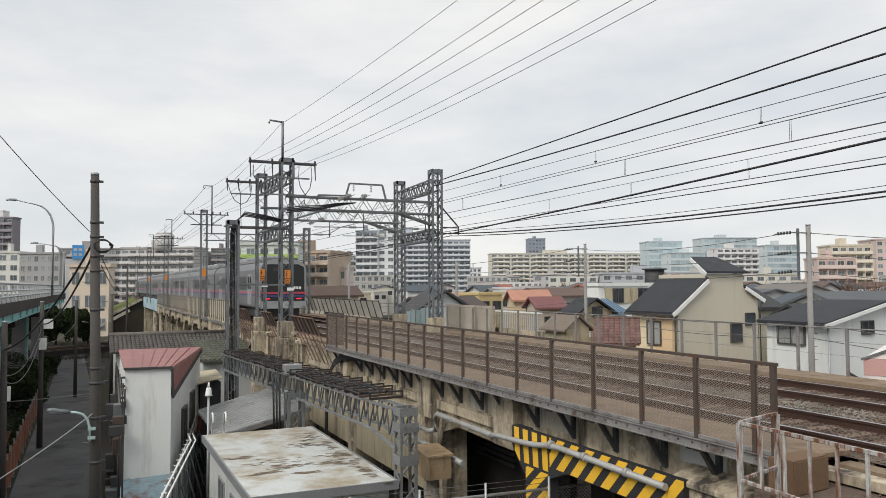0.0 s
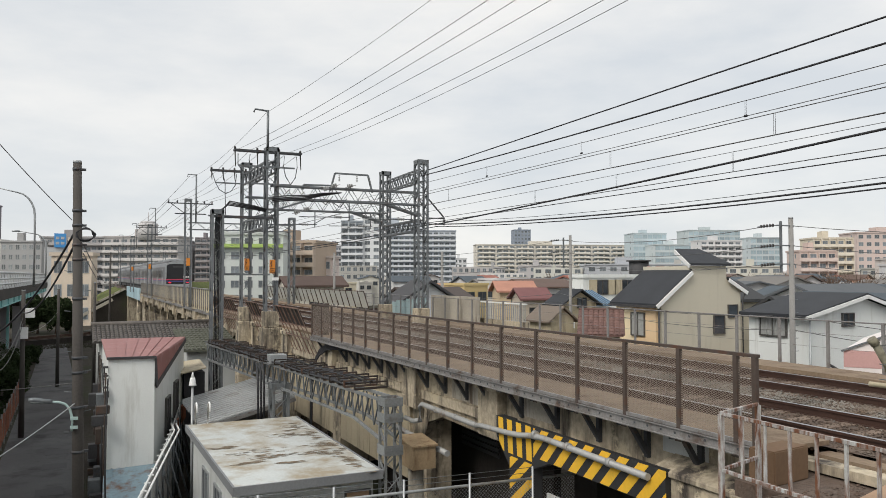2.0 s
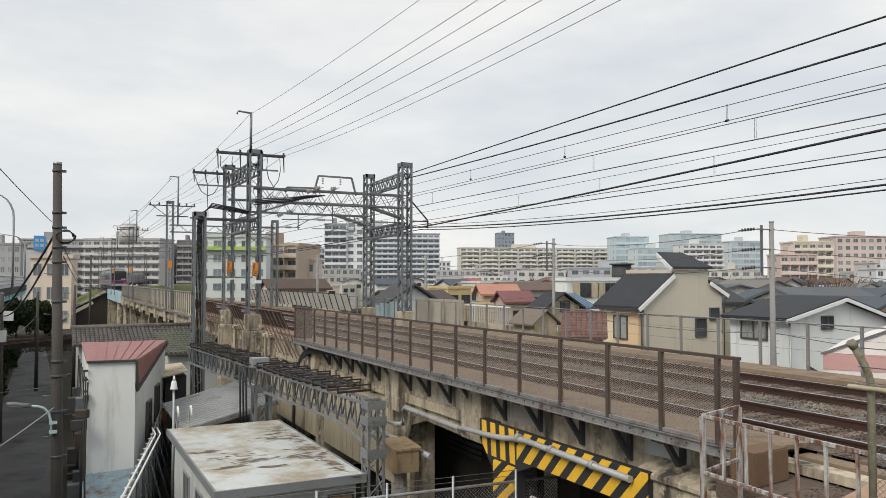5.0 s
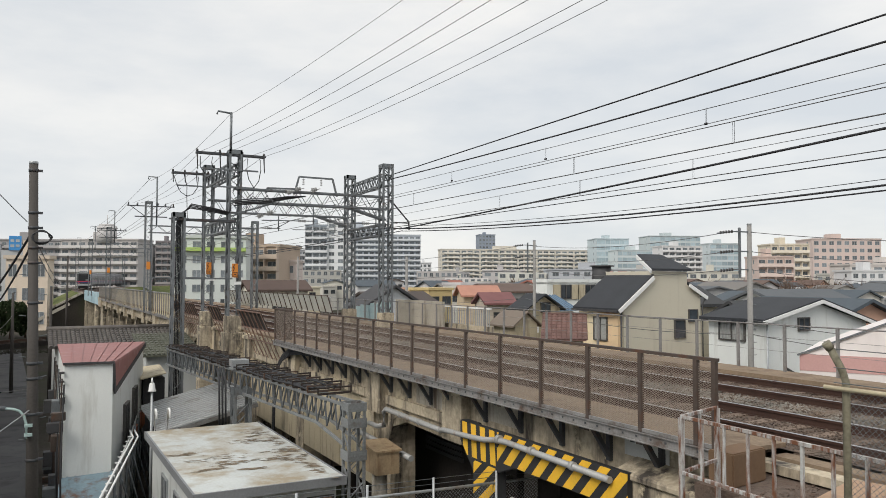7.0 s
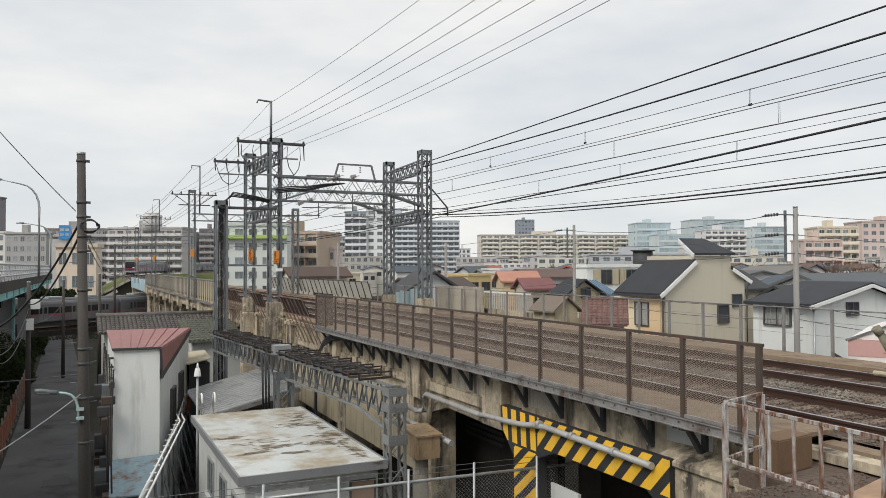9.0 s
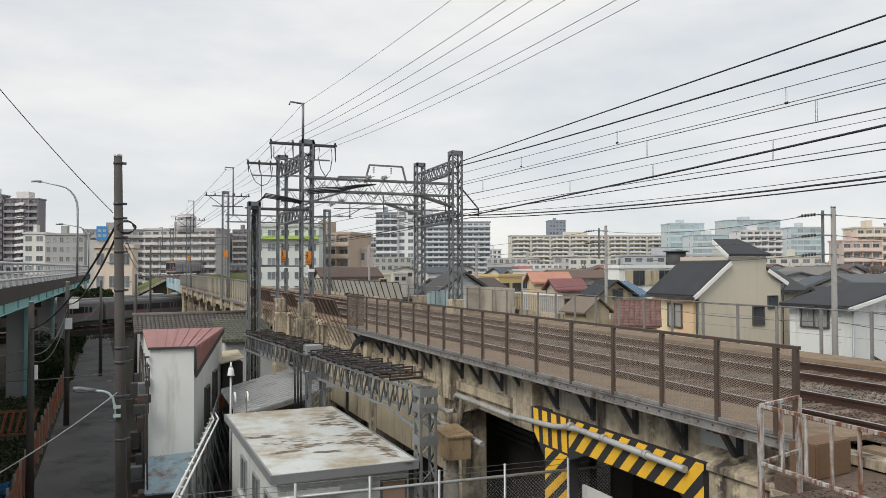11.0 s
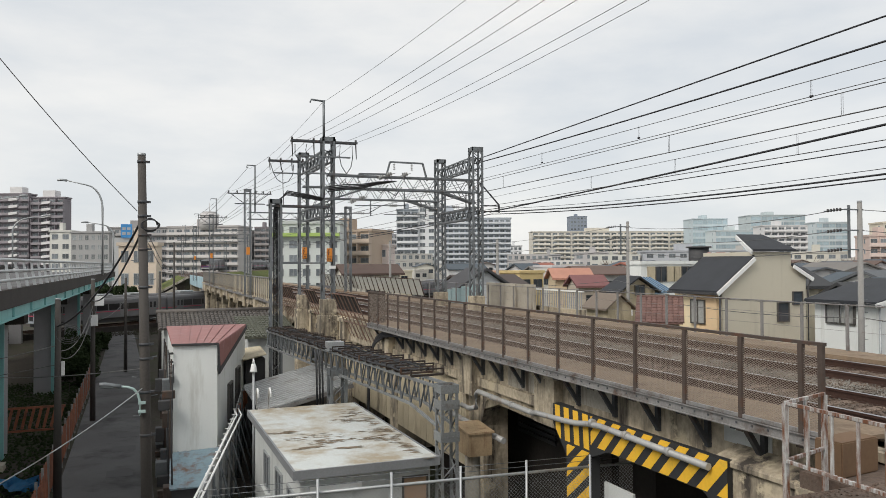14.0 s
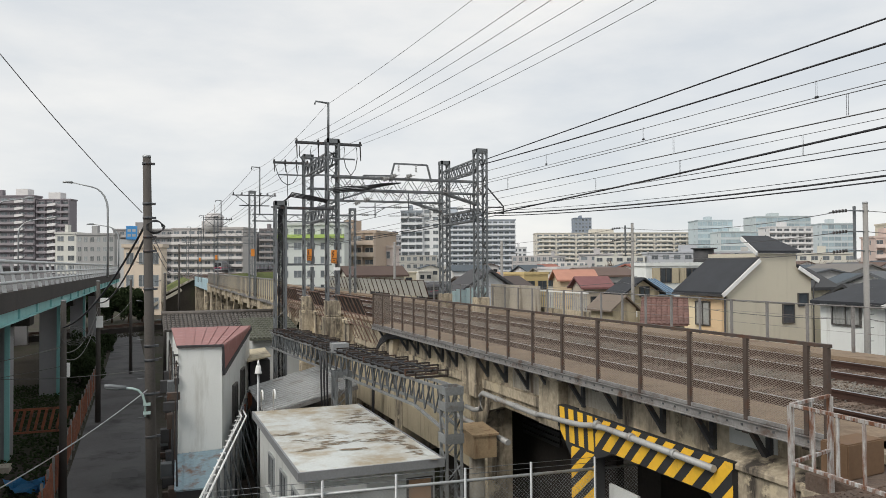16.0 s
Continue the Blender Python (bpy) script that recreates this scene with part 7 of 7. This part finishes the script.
apartment((47, 166), (51.5, 163.5), 12.3, 8, 4, 2, (0.62, 0.54, 0.5), WHITE, "cream building with a brown roof", balcony=False)
apartment((121, 403), (136, 398), 24.3, 12, 8, 7, (0.33, 0.33, 0.35), (0.45, 0.45, 0.46), "distant grey apartment block")
apartment((103, 314), (111.5, 310.5), 31.5, 14, 11, 3, (0.32, 0.36, 0.4), (0.66, 0.68, 0.7), "white and glass apartment tower with balconies")
apartment((111.5, 310.5), (122, 306.5), 33, 14, 11, 3, (0.68, 0.7, 0.71), WHITE, "white apartment tower with few windows", balcony=False)
apartment((134, 355), (171, 340.5), 30.5, 14, 12, 14, (0.46, 0.5, 0.55), (0.62, 0.65, 0.68), "wide apartment block with white balcony bands")
apartment((134, 359), (158, 349), 34.5, 12, 13, 9, (0.46, 0.5, 0.55), (0.62, 0.65, 0.68), "wide apartment block with white balcony bands")
apartment((224, 449), (232, 446), 19.5, 10, 6, 3, WHITE, WHITE, "distant plain white office building", balcony=False)
apartment((264, 492), (373, 455), 30.8, 14, 10, 24, (0.62, 0.59, 0.52), (0.75, 0.72, 0.65), "very long cream apartment slab with balcony rows", segments=8)
apartment((417.6, 694.5), (434, 688), 56.5, 20, 15, 5, (0.25, 0.29, 0.35), LGREY, "distant blue-grey glass tower", balcony=False)
apartment((349, 421), (371, 412.5), 37.5, 20, 9, 7, (0.50, 0.58, 0.61), WHITE, "pale blue glass office building", "blue_glass", balcony=False)
apartment((349.5, 399.5), (377, 388.7), 28.8, 20, 7, 9, (0.58, 0.64, 0.65), WHITE, "pale office building with window bands", "blue_glass", balcony=False)
apartment((400, 422), (436, 408), 41.0, 22, 10, 10, (0.50, 0.56, 0.57), WHITE, "large pale glass block with window bands", "blue_glass", balcony=False)
apartment((318, 326), (340, 317.5), 28.0, 14, 9, 6, (0.66, 0.66, 0.66), (0.7, 0.7, 0.7), "white apartment block with balconies")
apartment((369.4, 337.8), (387, 331), 31.2, 14, 9, 5, (0.54, 0.6, 0.62), WHITE, "pale blue office block", "blue_glass", balcony=False)
# distance haze is put into the paler wall colours of the next three blocks
apartment((217, 178), (227, 172), 16.4, 12, 5, 4, (0.60, 0.48, 0.43), (0.64, 0.53, 0.48), "pink-brown apartment building with balconies")
apartment((255, 203), (268, 196), 22.5, 12, 7, 5, (0.64, 0.58, 0.47), (0.68, 0.62, 0.52), "cream apartment tower with balconies")
apartment((341, 247), (371, 231), 29.0, 18, 8, 9, (0.58, 0.48, 0.44), (0.6, 0.5, 0.45), "large brown office building", balcony=False)
apartment((236, 157), (250, 149), 11.6, 12, 4, 6, WHITE, WHITE, "low white block among houses", balcony=False)
apartment((255, 170), (290, 152), 14, 14, 5, 10, (0.6, 0.56, 0.53), (0.64, 0.6, 0.56), "pinkish block of flats with balconies")
apartment((180, 245), (215, 230), 12.5, 12, 4, 9, (0.45, 0.47, 0.5), WHITE, "low grey-white block among houses", balcony=False)
apartment((-140, 420), (-75, 395), 24.0, 14, 8, 14, GREY, LGREY, "long grey apartment block behind the elevated road")
# low far blocks that fill the foot of the skyline
fr = random.Random(23)
for k in range(26):
    a = math.radians(fr.uniform(17, 60))
    d = fr.uniform(300, 420)
    x, y = d * math.sin(a), d * math.cos(a)
    w = fr.uniform(9, 22)
    v = fr.uniform(0.4, 0.66)
    apartment((x, y), (x + w * math.cos(a), y - w * math.sin(a)), fr.uniform(9.0, 13.0), 8, 4, fr.randint(4, 7), (v, v * fr.uniform(0.95, 1.0), v * fr.uniform(0.86, 1.02)), WHITE, "low pale block on the horizon", balcony=False, top=fr.random() < 0.6)
# bare trees between the roofs on the right
tr = random.Random(4)
for k in range(16):
    a = math.radians(tr.uniform(34, 58))
    d = tr.uniform(120, 210)
    t = thing("bare_tree", pose(d * math.sin(a), d * math.cos(a), 0), "leafless brown winter tree among the houses", "tree", "bare trees")
    bm = B()
    tube(bm, [(0, 0, 0), (0.2, 0, 4)], 0.25, 6, 0.18)
    for j in range(26):
        b, z = tr.uniform(0, 6.28), tr.uniform(3, 5)
        r, e = tr.uniform(1.0, 3.6), tr.uniform(6, 9.6)
        mid = (r * 0.5 * math.cos(b), r * 0.5 * math.sin(b), (z + e) / 2 + 0.5)
        tube(bm, [(0.1, 0, z), mid, (r * math.cos(b), r * math.sin(b), e)], 0.09, 4, 0.02, caps=False)
        for i in range(3):
            c = b + tr.uniform(-0.9, 0.9)
            tube(bm, [mid, (mid[0] + 1.5 * math.cos(c), mid[1] + 1.5 * math.sin(c), mid[2] + tr.uniform(0.3, 2))], 0.05, 4, 0.015, caps=False)
    part("crown", bm, "twig", t)


# ---- trains ----
def train_car(length, tail, second):
    """A steel car, its middle on the rail top at the origin, running along y."""
    c = thing("train_car", pose(0, 0, 0), "silver electric train car with a red side band" if second else "silver electric train car with red and blue side bands", "train car", "lower train" if second else "viaduct train")
    L, w = length / 2 - 0.2, 1.4
    prof = [(-w, 0.95), (-w, 3.2), (-w + 0.12, 3.5), (-w + 0.45, 3.72), (-0.5, 3.82), (0.5, 3.82), (w - 0.45, 3.72), (w - 0.12, 3.5), (w, 3.2), (w, 0.95), (w - 0.1, 0.85), (-w + 0.1, 0.85)]
    bm = B()
    prism(bm, [(x, -L, z) for x, z in prof], (0, 2 * L, 0))
    # lower train: the shade on its silver body and doors is put into darker greys
    part("body", bm, "steel" if not second else paint((0.17, 0.17, 0.18)), c)
    bm = B()
    prism(bm, [(-w + 0.3, -L + 0.1, 3.67), (w - 0.3, -L + 0.1, 3.67), (w - 0.5, -L + 0.1, 3.86), (-w + 0.5, -L + 0.1, 3.86)], (0, 2 * L - 0.2, 0))
    part("roof", bm, "train_roof", c)
    for y in (-L * 0.55, 0, L * 0.55):
        bm = B()
        box(bm, -0.75, y - 1.3, 3.84, 0.75, y + 1.3, 4.12)
        bmesh.ops.bevel(bm, geom=bm.edges[:], offset=0.06, segments=1, affect="EDGES")
        part("air_conditioner", bm, "galv_light", c)
    doors = [-L * 0.67, -L * 0.0, L * 0.67] if not second else [-L * 0.76, -L * 0.26, L * 0.26, L * 0.76]
    gaps = [(a + b) / 2 for a, b in zip(doors, doors[1:])]
    for s in (-1, 1):
        for z0, z1, m in (((1.74, 1.84, "train_red"),) if second else ((1.74, 1.84, "train_red"), (1.6, 1.7, "train_blue"))):
            bm = B()
            box(bm, s * w - 0.006, -L, z0, s * w + 0.006, L, z1)
            part("band", bm, m, c)
        for y in doors:
            bm = B()
            box(bm, s * w - 0.01, y - 0.66, 1.05, s * w + 0.012, y - 0.03, 2.95)
            box(bm, s * w - 0.01, y + 0.03, 1.05, s * w + 0.012, y + 0.66, 2.95)
            d = part("door", bm, "galv_light" if not second else paint((0.2, 0.2, 0.205)), c)
            for q in (-0.34, 0.34):
                bm = B()
                box(bm, s * w - 0.01, y + q - 0.2, 2.0, s * w + 0.018, y + q + 0.2, 2.8)
                part("door_window", bm, "train_black", d)
        for y in gaps:
            for q in (-0.95, 0.95):
                bm = B()
                box(bm, s * w - 0.01, y + q - 0.85, 1.98, s * w + 0.014, y + q + 0.85, 2.8)
                part("window", bm, "train_black", c)
    bm = B()
    box(bm, -1.15, -L + 0.4, 0.35, 1.15, L - 0.4, 0.9)
    part("underframe", bm, "dark", c)
    for y in (-L * 0.68, L * 0.68):
        bm = B()
        box(bm, -1.1, y - 1.6, 0.3, 1.1, y + 1.6, 0.65)
        for q in (-1.05, 1.05):
            for x in (-0.75, 0.75):
                tube(bm, [(x - 0.06, y + q, 0.43), (x + 0.06, y + q, 0.43)], 0.42, 14)
        part("bogie", bm, "dark", c)
    bm = B()
    box(bm, -0.5, -L - 0.2, 0.9, 0.5, -L, 3.2)
    box(bm, -0.5, L, 0.9, 0.5, L + 0.2, 3.2)
    if not tail:
        part("gangway", bm, "train_black", c)
    else:
        bm.free()
        bm = B()
        prism(bm, [(x * 1.0, -L - 0.25, z) for x, z in prof], (0, 0.25, 0))
        face = part("end_face", bm, paint((0.27, 0.3, 0.33)) if second else "galv_light", c, "pale end face of the last car")
        bm = B()
        if second:
            for x0, x1 in ((-1.15, -0.4), (0.42, 1.15)):
                box(bm, x0, -L - 0.27, 2.05, x1, -L - 0.25, 3.1)
            box(bm, -0.35, -L - 0.27, 1.15, 0.35, -L - 0.25, 3.2)
            part("windscreen", bm, "train_black", face)
            bm = B()
            box(bm, -1.3, -L - 0.275, 1.72, 1.3, -L - 0.255, 1.84)
            part("band", bm, "train_red", face)
        else:
            prism(bm, [(-1.28, -L - 0.255, 1.95), (1.28, -L - 0.255, 1.95), (1.25, -L - 0.255, 3.35), (0.9, -L - 0.255, 3.5), (-0.9, -L - 0.255, 3.5), (-1.25, -L - 0.255, 3.35)], (0, -0.02, 0))
            box(bm, -1.3, -L - 0.27, 1.3, 1.3, -L - 0.25, 1.96)
            part("windscreen", bm, "train_black", face)
            bm = B()
            box(bm, -1.36, -L - 0.285, 1.72, 1.36, -L - 0.255, 1.84)
            part("band", bm, "train_red", face)
            bm = B()
            box(bm, -1.36, -L - 0.285, 1.54, 1.36, -L - 0.255, 1.64)
            part("band", bm, "train_blue", face)
            bm = B()
            for k in range(4):
                box(bm, 0.45 + 0.17 * k, -L - 0.29, 2.0, 0.57 + 0.17 * k, -L - 0.275, 2.16)
            part("number_bars", bm, "white", face)
            bm = B()
            box(bm, -0.6, -L - 0.29, 3.1, 0.6, -L - 0.275, 3.3)
            part("destination_display", bm, "dark", face)
        for x in (-0.95, 0.95):
            bm = B()
            box(bm, x - 0.15, -L - 0.29, 1.4, x + 0.15, -L - 0.26, 1.47)
            part("tail_lamp", bm, "tail" if not second else "white", face)
    return c


CAR1, CAR2 = 18.2, 20.2
t1_tail, t1_mid = train_car(CAR1, True, False), train_car(CAR1, False, False)
train1 = [t1_tail, t1_mid] + [copy_thing(t1_mid, pose(0, 0, 0)) for k in range(6)]
t2_tail, t2_mid = train_car(CAR2, True, True), train_car(CAR2, False, True)
train2 = [t2_tail, t2_mid] + [copy_thing(t2_mid, pose(0, 0, 0)) for k in range(4)]


def motions():
    # the train on the viaduct slows as it leaves round the bend
    times = [0, 1.5, 3.5, 5.2, 7.0, 8.2, 8.8, 10.2, 11.6, 12.6, 14.0, 16.0]
    tails = [46.0, 78.6, 119.8, 152.5, 184.0, 199.5, 206.5, 222.0, 236.0, 245.5, 257.5, 272.0]
    for i, car in enumerate(train1):
        rows = []
        for t, y in zip(times, tails):
            m = y + CAR1 * (i + 0.5)
            rows.append((t, pose(10.5 + bend(m), m - bend(m) * 0.08, RAIL, 0, 0, -math.degrees(math.atan(max(0.0, m - 175.0) / 370.0)))))
        walk(car, rows)
    # the train on the lower line runs through at a steady pace
    for i, car in enumerate(train2):
        rows = []
        for k in range(33):
            t = k * 0.5
            x, y, h = low(15.7 * (t - 15.32) + CAR2 * (i + 0.5))
            rows.append((t, pose(x, y, 0.5, 0, 0, -h)))
        walk(car, rows)


motions()
